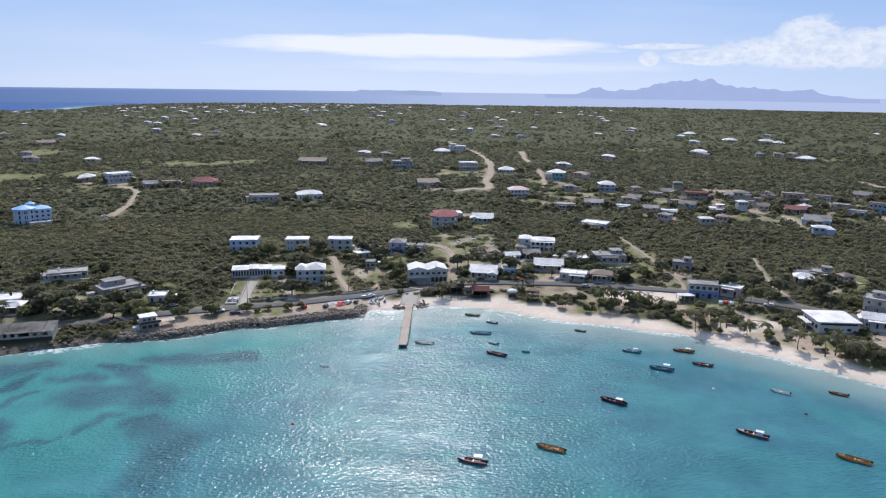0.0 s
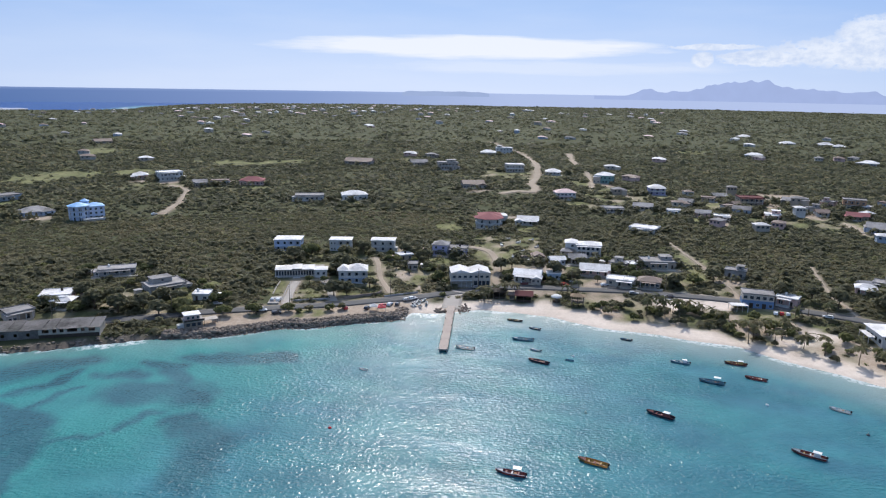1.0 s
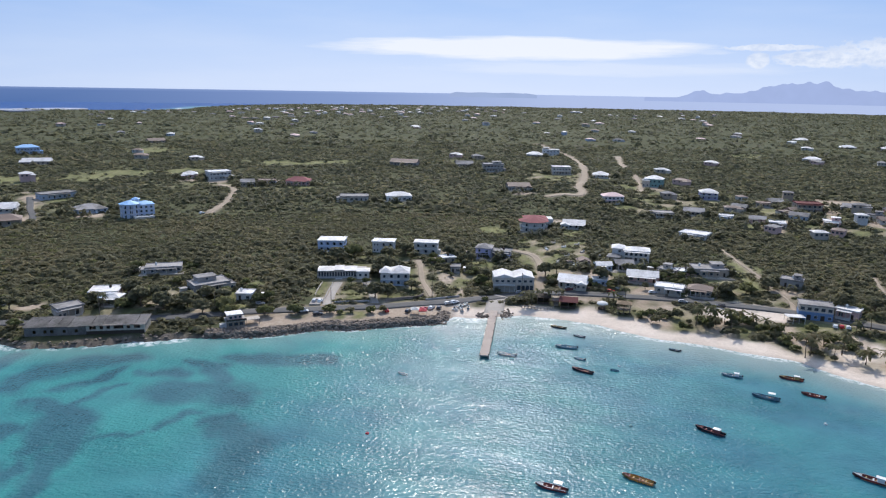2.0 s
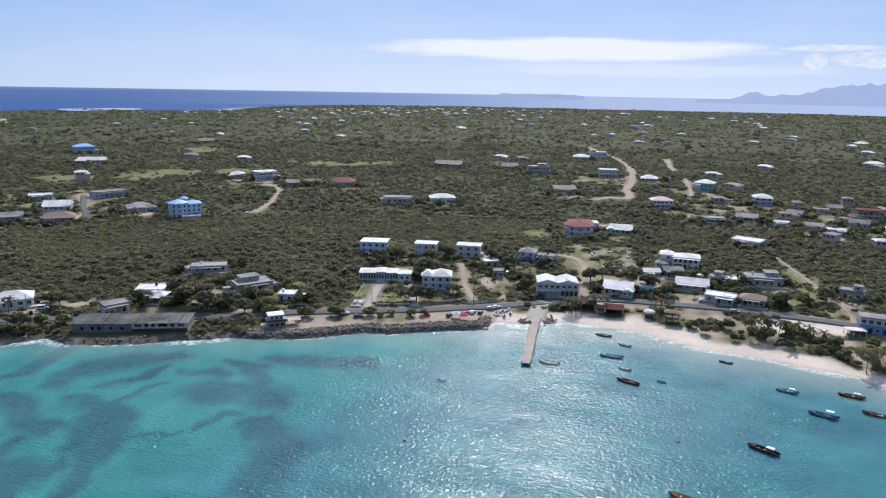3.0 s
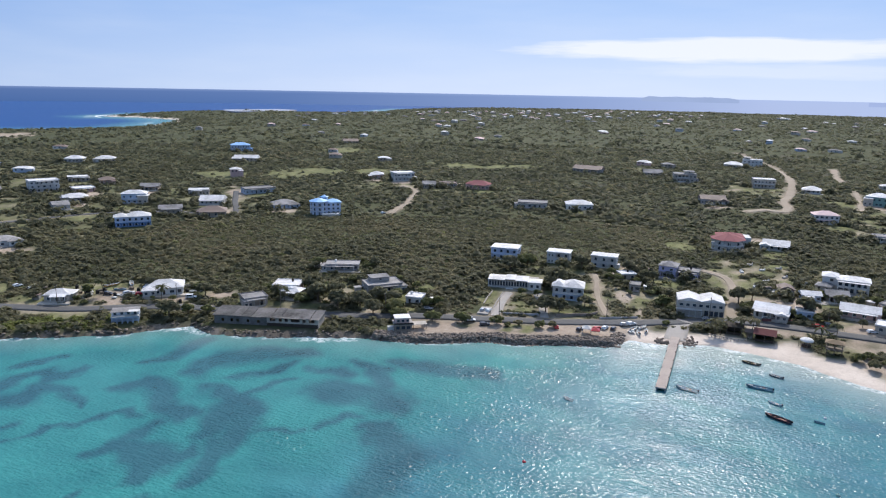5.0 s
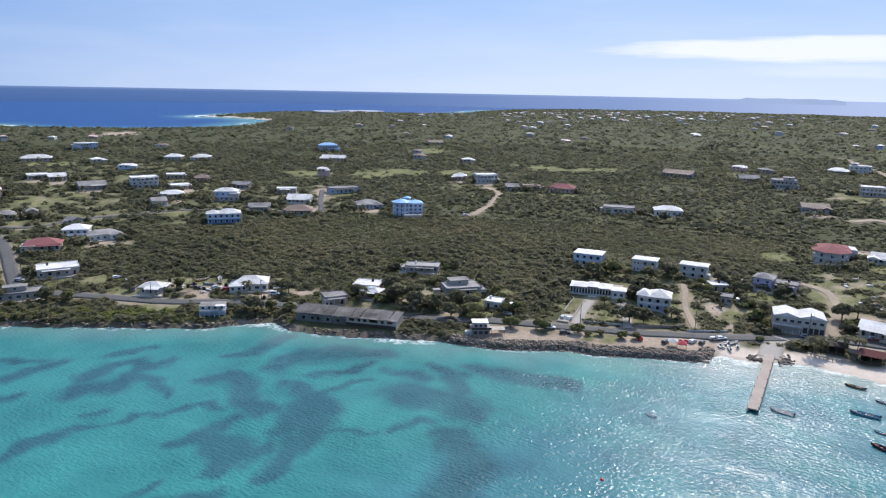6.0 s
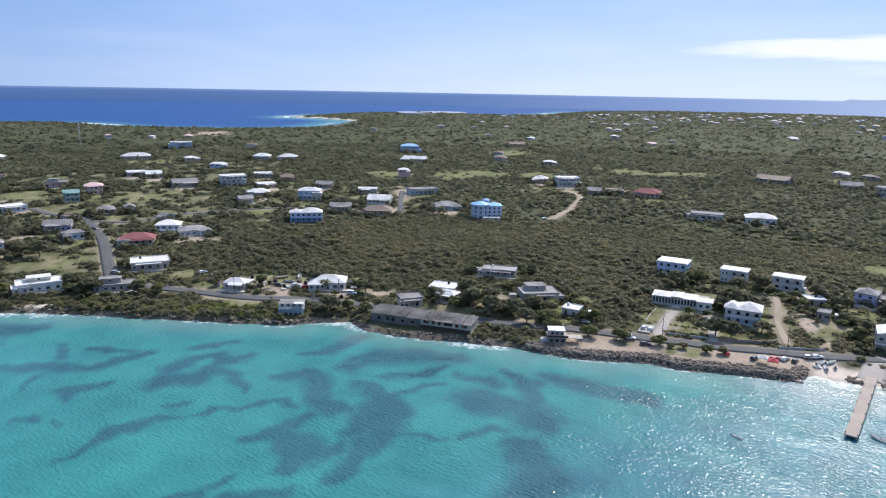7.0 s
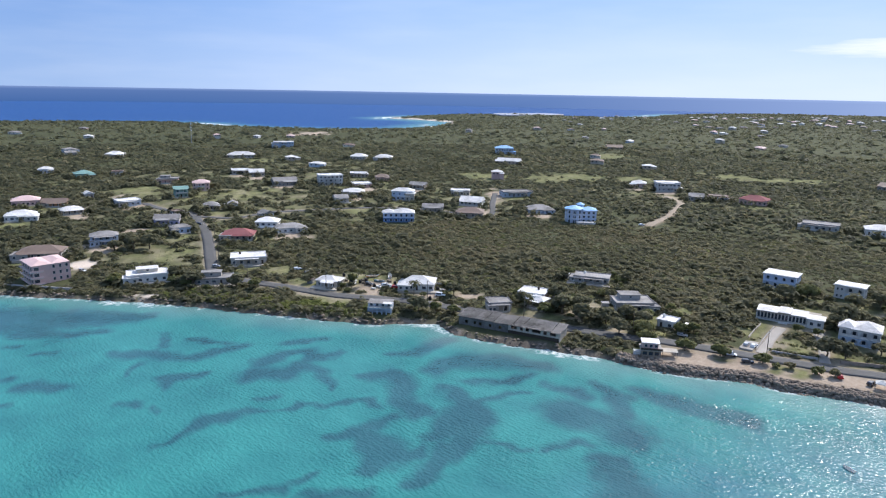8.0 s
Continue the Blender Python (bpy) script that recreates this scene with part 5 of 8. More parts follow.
def seaside_villa(x, y, w, turn, bays, label, wall="white", solid=0.0, hip=False, d=9.0, wing=0.0, pointed=False, low="pale_blue"):
    """A two-storey villa with an arched gallery on each floor; solid: the share of the front that is plain wall."""
    t = thing("villa", x, y, turn, label, "villa", float(height(x, y)) - 0.1)
    plot(x, y, w, d, turn)
    h = 3.2
    part("wall", a_box(-w / 2, 1.9, -2.5, w / 2, d, 2 * h), wall, t)
    gw = w * (1 - solid)
    gx = (w - gw) / 2
    if solid:
        part("stair_tower", a_box(-w / 2 + 0.003, 0.003, -2.5, -w / 2 + w * solid, 1.897, 2 * h - 0.003), wall, t)
        for k in range(2):
            for i in range(2):
                window(t, -w / 2 + w * solid * (0.3 + 0.4 * i), 0.003, k * h + 1.0, 0.7, 1.0)
    for k in range(2):
        g = part("gallery_arcade", arcade(gw, h - 0.22, bays, pier=0.75, head=0.55, pointed=pointed), wall if k else low, t)
        g.matrix_basis = pose(gx, 0, k * h)
        part("gallery_floor", a_box(gx - gw / 2, -0.1, k * h - 0.22, gx + gw / 2, 1.897, k * h - 0.003), wall, t)
        part("gallery_rail", a_box(gx - gw / 2 + 0.1, 0.08, k * h + 0.002, gx + gw / 2 - 0.1, 0.16, k * h + 0.85), low if k == 0 else wall, t)
        for i in range(bays):
            window(t, gx - gw / 2 + (i + 0.5) * gw / bays, 1.9, k * h + 0.05, 1.2, 2.1, 0, True, "white", "glass_door")
        for sx, side in ((w / 2, 90.0), (-w / 2, -90.0)):
            for j in range(2):
                window(t, sx, 3.6 + 3.0 * j, k * h + 1.0, 1.0, 1.1, side)
    part("end_wall", a_box(w / 2 - 0.25, 0.25, -0.2, w / 2 - 0.003, 1.897, 2 * h - 0.003), wall, t)
    if hip:
        part("roof", hip_roof(w * 0.68, d, 2 * h + 0.16, 2.5, 0.5, cx=w * 0.16), "white_roof", t)
        part("wing_roof", hip_roof(w * 0.4, d * 0.8, 2 * h + 0.12, 2.0, 0.45, cx=-w * 0.32, cy=d * 0.48), "white_roof", t)
    else:
        part("roof", hip_roof(w, d, 2 * h + 0.2, 0.95, 0.55), "white_roof", t)
        part("parapet", a_box(-w / 2 - 0.3, -0.32, 2 * h - 0.02, w / 2 + 0.3, -0.1, 2 * h + 0.4), "white", t)
    if wing:
        part("side_stair", a_box(w / 2 + 0.003, 1.5, -1.5, w / 2 + 1.6, 5.5, wing), wall, t)
    return t


seaside_villa(-113, 382, 14.6, 6, 4, "pale blue two-storey villa with arched galleries and a white roof", wall="sky_paint", low="pale_blue", wing=1.6, d=11.5)
seaside_villa(-84, 388, 12.1, 4, 2, "white two-storey villa with arched galleries and a plain stair tower", solid=0.36)
seaside_villa(-60, 392, 13.2, 2, 3, "white two-storey villa with three pointed gallery arches", pointed=True, wing=2.2, low="white")
seaside_villa(-66, 335, 14.2, 10, 4, "white two-storey villa with hipped white roofs above the road", hip=True, d=11, low="pale_blue")


seaside_villa(-346, 344, 21, 47, 6, "blue and white villa with two floors of arched galleries", wall="sky_paint", low="blue", hip=True, d=11)


def stepped_house(x, y, turn):
    """A two-storey house in two steps, with a deep gallery and low hipped roofs."""
    t = thing("house", x, y, turn, "large white two-storey house with stepped hipped roofs and a gallery", "house", float(height(x, y)) + 0.3)
    plot(x, y, 18, 13, turn)
    part("front_block", a_box(-4.5, 2.4, -3.0, 9.0, 12.0, 6.0), "white", t)
    part("rear_block", a_box(-11.0, 4.5, -3.0, -4.503, 13.5, 6.4), "white", t)
    part("front_roof", hip_roof(13.5, 9.6, 6.16, 1.5, 0.7, cx=2.25, cy=7.2), "white_roof", t)
    part("rear_roof", hip_roof(6.5, 9.0, 6.56, 1.5, 0.6, cx=-7.75, cy=9.0), "white_roof", t)
    part("gallery_roof", a_box(-4.5, -0.4, 5.5, 9.2, 2.397, 5.7), "white_roof", t)
    part("gallery_floor", a_box(-4.5, -0.2, 2.8, 9.0, 2.397, 3.0), "white", t)
    part("gallery_rail", a_box(-4.5, -0.2, 3.004, 9.0, -0.08, 3.85), "white", t)
    part("base_terrace", a_box(-6.0, -3.0, -3.0, 10.5, 2.397, 0.1), "paving", t)
    for i in range(6):
        part_of("gallery_post", shared("gallery_post", lambda: a_box(-0.13, -0.13, 0.1, 0.13, 0.13, 5.5), "white"), None, t, "", pose(-4.3 + i * 2.62, -0.05, 0))
    for k in range(2):
        for i in range(5):
            window(t, -3.2 + i * 2.6, 2.4, 0.3 + k * 3.0, 1.4, 2.0, 0, True, "white", "glass_door")
        window(t, -7.0, 4.5, 1.0 + 3.3 * k, 1.4, 1.3)
    return t


stepped_house(56, 396, -6)


def long_house(x, y, w, turn):
    t = thing("long_house", x, y, turn, "long one-storey white house with a colonnade and stepped white roofs", "house", float(height(x, y)) + 0.4)
    plot(x, y, w, 9, turn)
    part("wall", a_box(-w / 2, 1.8, -3.0, w / 2, 9, 3.5), "cream", t)
    part("terrace", a_box(-w / 2, -0.3, -3.0, w / 2 - 4.5, 1.797, 0.0), "white", t)
    for i in range(15):
        cx = -w / 2 + 0.3 + i * (w - 5.4) / 14
        part_of("column", shared("slim_column", lambda: a_box(-0.14, -0.14, 0, 0.14, 0.14, 3.3, 0.03), "white"), None, t, "", pose(cx, 0.0, 0.003))
    for i in range(14):
        cx = -w / 2 + 0.3 + (i + 0.5) * (w - 5.4) / 14
        window(t, cx, 1.8, 0.1, 0.95, 2.2, 0, True, "white", "glass_door")
    for x0, x1, z, rise in ((-w / 2, -w / 2 + 8.4, 3.5, 0.5), (-w / 2 + 8.45, -w / 2 + 13.4, 3.9, 0.5), (-w / 2 + 13.45, w / 2 - 4.7, 3.5, 0.5)):
        part("roof", hip_roof(x1 - x0 - 0.7, 9.2, z + 0.1, rise, 0.35, cx=(x0 + x1) / 2, cy=4.5), "white_roof", t)
    part("wing", a_box(w / 2 - 4.6, -1.2, -3.0, w / 2 + 1.5, 1.797, 3.3), "white", t)
    part("wing_roof", hip_roof(6.1, 6.5, 3.45, 1.0, 0.5, cx=w / 2 - 1.55, cy=2.0), "white_roof", t)
    window(t, w / 2 - 3.0, -1.2, 0.8, 1.2, 1.3), window(t, w / 2 - 0.2, -1.2, 0.8, 1.2, 1.3)
    for k in range(6):
        part("stair_step", a_box(-3.2 - 0.16 * k, -1.6 - 0.35 * k, -2.5, 0.2 + 0.16 * k, -0.303 - 0.35 * k if k == 0 else -1.253 - 0.35 * k, -0.3 - 0.18 * k), "white", t)
    return t


long_house(-94, 338.5, 24.5, 13)


def beach_hall(x, y, w, turn):
    d, h = 12.0, 6.5
    t = thing("beach_hall", x, y, turn, "two-storey cream hall with a double-humped white roof beside the road", "hall", float(height(x, y)) - 0.1)
    plot(x, y, w, d, turn)
    part("wall", a_box(-w / 2, 0, -2, w / 2, d, h), "cream", t)
    for cx in (-w / 4, w / 4):
        part("roof", hip_roof(w / 2 - 0.4, d, h + 0.17, 1.5, 0.3, True, cx=cx), "white_roof", t)
        for y0 in (0.0, d - 0.2):
            gable = bmesh.new()
            gable.faces.new([gable.verts.new((cx + px, y0, h + pz)) for px, pz in ((-w / 4 + 0.3, 0.004), (w / 4 - 0.3, 0.004), (0.0, 1.45))])
            bmesh.ops.solidify(gable, geom=gable.faces[:], thickness=0.2)
            part("gable_wall", gable, "cream", t)
    for i in range(7):
        window(t, -w / 2 + 1.6 + i * (w - 3.2) / 6, 0, 4.1, 1.5, 1.2, 0, True, "white")
    for i in range(4):
        window(t, w / 2 - 1.2 - i * 2.1, 0, 0.3, 1.4, 2.1, 0, True, "shade", "shop_door")
    part("porch_roof", a_box(-w / 2 - 0.5, -3.0, 2.9, 0.3, -0.003, 3.12), "grey_roof", t)
    part("porch_rail", a_box(-w / 2 - 0.5, -3.0, 3.124, 0.3, -2.9, 3.9), "white", t)
    for i in range(5):
        part_of("porch_post", shared("porch_post", lambda: a_box(-0.12, -0.12, -1.5, 0.12, 0.12, 2.9), "white"), None, t, "", pose(-w / 2 - 0.2 + i * 2.6, -2.85, 0))
    part("porch_wall", a_box(-w / 2 - 0.5, -2.75, -1.5, 0.3, -2.65, 0.9), "grey", t)
    for sx, side in ((w / 2, 90.0), (-w / 2, -90.0)):
        for j in range(3):
            window(t, sx, 2.4 + j * 3.4, 4.1, 1.2, 1.1, side)
    return t


beach_hall(-7.5, 344, 20, 8)


def many_sided(n, r, turn=0.0):
    return [(r * math.cos(6.28319 * k / n + turn), r * math.sin(6.28319 * k / n + turn)) for k in range(n)]


def spire(n, r, z, rise, turn=0.0):
    bm = bmesh.new()
    low = [bm.verts.new((x, y, z - 0.18)) for x, y in many_sided(n, r, turn)]
    eave = [bm.verts.new((x, y, z)) for x, y in many_sided(n, r, turn)]
    tip = bm.verts.new((0, 0, z + rise))
    for k in range(n):
        bm.faces.new((eave[k], eave[(k + 1) % n], tip))
        bm.faces.new((low[k], low[(k + 1) % n], eave[(k + 1) % n], eave[k]))
    bm.faces.new(low[::-1])
    return bm


def many_sided_house(name, x, y, r, storeys, wall, cover, label, rear=True, turn=8.0, z=None):
    """An eight-sided house with an arched gallery on each face of each floor."""
    t = thing(name, x, y, turn, label, "house", float(height(x, y)) if z is None else z)
    PLOTS.append((x, y, r + 3)), PLOTS.append((x, y - r * 0.7, r))
    h, off = 3.1, math.pi / 8
    part("wall", prism(bmesh.new(), many_sided(8, r * 0.84, off), -2.5, storeys * h), wall, t)
    face = 2 * r * math.sin(math.pi / 8)
    for k in range(storeys):
        part("gallery_floor", prism(bmesh.new(), many_sided(8, r * 1.02, off), k * h - 0.2, k * h), "white", t)
        for i in range(8):
            a = math.pi / 4 * i + math.pi / 4
            m = pose(r * math.cos(math.pi / 8) * math.cos(a), r * math.cos(math.pi / 8) * math.sin(a), k * h + 0.003, 0, 0, math.degrees(a) + 90)
            if math.sin(a) < 0.5:
                mesh = shared("octagon_arcade_%.1f_%s" % (face, wall), lambda: arcade(face - 0.02, h - 0.21, 2, thick=0.2), wall)
                part_of("gallery_arcade", mesh, None, t, "", m)
                q = pose(r * 0.84 * math.cos(math.pi / 8) * math.cos(a), r * 0.84 * math.cos(math.pi / 8) * math.sin(a), k * h + 0.1, 0, 0, math.degrees(a) + 90)
                ob = part_of("glass_door", shared("frame_1.6_2.1_white", lambda: frame_mesh(1.6, 2.1), "white"), None, t, "", q)
                part_of("pane", shared("pane_1.6_2.1", lambda: a_box(-0.8, -0.06, 0, 0.8, 0.05, 2.1), "glass"), None, ob)
    part("roof", spire(8, r * 1.12, storeys * h + 0.2, r * 0.34, off), cover, t)
    if rear:
        part("rear_wing", a_box(-1.0, r * 0.75, -2.5, r * 1.5, r * 1.9, storeys * h - 0.2), wall, t)
        part("rear_roof", hip_roof(r * 1.5 + 1.0, r * 1.15, storeys * h - 0.03, 1.6, 0.6, cx=r * 0.25, cy=r * 1.325), cover, t)
        for i in range(2):
            for k in range(storeys):
                window(t, r * 1.5, r * (1.0 + 0.5 * i), k * h + 0.9, 1.2, 1.2, 90.0)
    return t


many_sided_house("octagonal_house", 0.5, 465, 9.4, 2, "white", "red_roof", "white eight-sided house with arched galleries and a red roof")
part("terrace_wall", a_box(-11, -10.5, -2.0, 11, -9.9, 0.5), "cream", bpy.data.objects["octagonal_house"])
BLUE = float(height(-262, 436))
tiers = many_sided_house("blue_roofed_house", -266, 433, 6.4, 3, "sky_paint", "blue_roof", "pale blue three-storey villa with bright blue roofs in scrub", False, 40, BLUE - 0.5)
part("main_block", a_box(4.8, -2, -2.5, 15, 8, 8.2), "sky_paint", tiers)
part("main_roof", hip_roof(10.2, 10, 8.37, 2.0, 0.5, cx=9.9, cy=3), "blue_roof", tiers)
part("lantern", prism(bmesh.new(), [(px + 4.5, py + 5.5) for px, py in many_sided(6, 2.6)], 6.0, 11.2), "pale_blue", tiers)
cap = part("lantern_roof", spire(6, 3.1, 11.35, 1.5), "blue_roof", tiers)
cap.matrix_basis = pose(4.5, 5.5, 0)
for k in range(3):
    for i in range(3):
        window(tiers, 6.6 + 3.2 * i, -2, 0.6 + 2.7 * k, 1.3, 1.3)
part("lower_terrace", a_box(1.0, -11.5, -3.5, 13.0, -6.6, 1.2), "white", tiers)
part("terrace_roof", flat_roof(1.0, -11.5, 13.0, -6.6, 1.204), "white_roof", tiers)
for i in range(4):
    window(tiers, 2.6 + 2.9 * i, -11.5, -1.6, 1.6, 1.5)
part("pool_deck", a_box(13.05, -6.0, -3.0, 22.0, 1.0, 0.2), "paving", tiers)


def block_flats(x, y, w, d, turn):
    """A three-storey corner block with recessed balconies and a pink hipped roof."""
    t = thing("apartment_block", x, y, turn, "three-storey pinkish block with balconies and pale pink roof", "apartment block", float(height(x - 8, y)) - 0.2)
    plot(x, y, w, d, turn)
    PLOTS.append((-384, 138, 15))
    h = 9.4
    part("wall", a_box(-w / 2, 0, -2.5, w / 2, d, h), "pink", t)
    part("roof", hip_roof(w * 0.52, d, h + 0.17, 1.4, 0.5, cx=-w * 0.25), "pink_roof", t)
    part("roof", hip_roof(w * 0.46, d, h + 0.165, 1.3, 0.45, cx=w * 0.25), "pink_roof", t)
    for k in range(3):
        z0 = 0.2 + k * 3.1
        for i in range(3):
            window(t, w / 2 - 1.6 - i * 3.0, 0, z0 + 0.9, 1.0, 1.4)
        part("balcony_floor", a_box(-w / 2 - 1.5, -1.5, z0 - 0.15, -w / 2 + 4.5, -0.003, z0 + 0.05), "white", t)
        part("balcony_rail", a_box(-w / 2 - 1.5, -1.5, z0 + 0.054, -w / 2 + 4.5, -1.42, z0 + 0.95), "pink_roof", t)
        window(t, -w / 2 + 1.6, 0, z0 + 0.1, 2.2, 2.1, 0, True, "white", "glass_door")
        for j in range(4):
            window(t, -w / 2, 2.2 + j * 4.0, z0 + 0.6, 1.8, 1.6, -90.0)
        part("side_balcony", a_box(-w / 2 - 1.5, 0.05, z0 - 0.15, -w / 2 - 0.003, d - 1.0, z0 + 0.05), "white", t)
        part("side_rail", a_box(-w / 2 - 1.5, 0.05, z0 + 0.054, -w / 2 - 1.42, d - 1.0, z0 + 0.9), "pink_roof", t)
    return t


block_flats(-375, 138.5, 17, 18, 90)


def ruin(x, y, w, turn):
    """A roofed ruin on the rocks: half a plain shed, half two floors, empty openings over a dark panel for shade."""
    t = thing("ruined_building", x, y, turn, "long abandoned grey building with empty windows on the rocky shore", "ruin", 1.2)
    plot(x, y, w, 11, turn)
    PLOTS.append((x - 15, y - 3, 9)), PLOTS.append((x + 14, y + 5, 10))
    d = 9.5
    part("rear_wall", a_box(-w / 2, d - 0.3, -2.0, w / 2, d, 5.4), "old_wall", t)
    part("end_wall", a_box(-w / 2, 0.0, -2.0, -w / 2 + 0.3, d - 0.303, 4.6), "old_wall", t)
    part("end_wall", a_box(w / 2 - 0.3, 0.0, -2.0, w / 2, d - 0.303, 4.8), "cream", t)
    part("floor_slab", a_box(0.5, 0.3, 2.0, w / 2 - 0.303, d - 0.303, 2.2), "old_wall", t)
    part("cross_wall", a_box(0.0, 0.303, -2.0, 0.3, d - 0.303, 4.7), "old_wall", t)
    # shed half: wall with a few holes
    edge = -w / 2 + 0.303
    for i, hole in enumerate((3.0, 7.0, 9.5, 14.0, 18.5)):
        part("wall_panel", a_box(edge, 0.0, -2.0, -w / 2 + hole, 0.3, 4.5), "old_wall", t)
        part("sill_wall", a_box(-w / 2 + hole, 0.0, -2.0, -w / 2 + hole + 1.2, 0.3, 1.9), "old_wall", t)
        part("lintel", a_box(-w / 2 + hole, 0.0, 3.2, -w / 2 + hole + 1.2, 0.3, 4.5), "old_wall", t)
        edge = -w / 2 + hole + 1.2
    part("wall_panel", a_box(edge, 0.0, -2.0, 0.3, 0.3, 4.5), "old_wall", t)
    # open half: a dark panel imitating the shaded void below, a white band of openings
    part("base_wall", a_box(0.303, -0.05, -2.2, w / 2 - 0.303, 0.3, 2.2), "shade", t)
    band = bmesh.new()
    box(band, 0.303, 0.0, 2.204, w / 2 - 0.303, 0.3, 2.9)
    box(band, 0.303, 0.0, 4.3, w / 2 - 0.303, 0.3, 4.7)
    edge = 0.303
    for a0, a1 in ((1.6, 4.0), (5.4, 6.8), (8.0, 9.4), (10.6, 14.4), (15.6, 17.0), (18.4, 20.8)):
        box(band, edge, 0.0, 2.9, a0, 0.3, 4.3)
        edge = a1
    box(band, edge, 0.0, 2.9, w / 2 - 0.303, 0.3, 4.3)
    part("window_band", band, "cream", t)
    rr = random.Random(5)
    n = 11
    for i in range(n):
        x0, x1 = -w / 2 - 0.6 + i * (w + 1.2) / n, -w / 2 - 0.6 + (i + 1) * (w + 1.2) / n - 0.03
        bm = bmesh.new()
        dz = rr.uniform(-0.12, 0.12)
        back = d + 0.5 - rr.choice((0, 0, 0, 0.8))
        v = [bm.verts.new(q) for q in ((x0, -0.7, 4.62 + dz), (x1, -0.7, 4.66 + dz), (x1, back, 5.65 + dz), (x0, back, 5.6 + dz))]
        bm.faces.new(v)
        bmesh.ops.solidify(bm, geom=bm.faces[:], thickness=0.1)
        part("roof_sheet", bm, "grey_roof", t)
    return t


ruin(-174, 250, 45, 17)


def shack(x, y, turn):
    t = thing("shore_shack", x, y, turn, "small two-storey pinkish shack with a lean-to canopy on the shore", "shack", float(height(x, y)))
    plot(x, y, 7, 6, turn)
    part("lower_wall", a_box(-3.5, 0, -1.5, 3.5, 5.5, 2.8), "tan", t)
    part("floor_slab", a_box(-4.1, -1.2, 2.804, 4.1, 5.9, 3.0), "grey", t)
    part("upper_wall", a_box(-3.2, 0.8, 3.004, 2.6, 5.3, 5.3), "pink", t)
    part("roof", a_box(-3.7, 0.2, 5.304, 3.1, 5.8, 5.46), "white_roof", t)
    part("rail", a_box(-4.1, -1.2, 3.004, 4.1, -1.1, 3.8), "shade", t)
    for i in range(3):
        window(t, -2.3 + 2.2 * i, 0, 0.8, 1.3, 1.1, 0, True, "shade"), window(t, -2.0 + 1.9 * i, 0.8, 3.6, 1.0, 1.0, 0, True, "white")
    for q in ((4.2, 0.3), (9.6, 0.3), (4.2, 4.0), (9.6, 4.0)):
        part_of("canopy_post", shared("canopy_post", lambda: a_box(-0.07, -0.07, -1, 0.07, 0.07, 2.4), "wood"), None, t, "", pose(*q, 0))
    part("canopy", a_box(4.0, 0.0, 2.404, 9.9, 4.3, 2.5), "cream", t)
    part("side_shed", a_box(-6.4, 0.6, -1.5, -3.8, 3.0, 1.6), "white", t)
    return t


shack(-119.5, 269.5, 34)


def blue_shop(x, y, turn):
    t = thing("blue_shop", x, y, turn, "two-storey shop, blue below and unfinished white above", "shop", float(height(x, y)) - 0.1)
    plot(x, y, 13.5, 9, turn)
    part("lower_wall", a_box(-6.75, 0, -2, 6.75, 9, 3.6), "blue", t)
    part("upper_wall", a_box(-6.75, 0.3, 3.604, 6.75, 9, 6.4), "cream", t)
    part("roof", flat_roof(-6.75, 0.3, 6.75, 9, 6.404, 0.3, 0.2), "grey_roof", t)
    for i in range(5):
        window(t, -5.4 + 2.7 * i, 0.3, 4.3, 1.6, 1.4, 0, True, "white")
        if i % 2:
            part_of("shop_door", shared("shop_door", lambda: a_box(-0.8, -0.07, 0, 0.8, 0.05, 2.3), "shade"), None, t, "", pose(-5.4 + 2.7 * i, 0, 0.1))
        else:
            window(t, -5.4 + 2.7 * i, 0, 1.0, 1.2, 1.2, 0, True, "white")
    for j in range(3):
        window(t, -6.75, 2.0 + 2.6 * j, 4.3, 1.2, 1.2, -90.0), window(t, 6.75, 2.0 + 2.6 * j, 4.3, 1.2, 1.2, 90.0)
    return t


blue_shop(124.7, 318, -14)


def white_hall(x, y, turn):
    t = thing("white_hall", x, y, turn, "large white one-storey hall with a broad white roof behind the beach", "hall", float(height(x, y)))
    plot(x, y, 16, 15, turn)
    part("wall", a_box(-8, 0, -2, 8, 15, 4.6), "white", t)
    part("roof", hip_roof(16, 15, 4.77, 0.9, 0.9), "white_roof", t)
    for i in range(3):
        window(t, -5 + 4.6 * i, 0, 0.8, 1.6, 1.2, 0, True, "pale_blue")
    part("window_band", a_box(-7.4, -0.06, 3.2, 7.4, 0.05, 4.0), "shade", t)
    for j in range(4):
        window(t, -8, 2.2 + 3.5 * j, 1.2, 1.5, 1.4, -90.0, True, "shade")
    part("side_porch_roof", a_box(-11.5, 4.0, 2.6, -8.95, 13.0, 2.75), "white_roof", t)
    for q in (4.3, 8.5, 12.7):
        part_of("porch_post", shared("porch_post_low", lambda: a_box(-0.1, -0.1, -1.5, 0.1, 0.1, 2.6), "white"), None, t, "", pose(-11.3, q, 0))
    return t


white_hall(164.5, 273, -4)


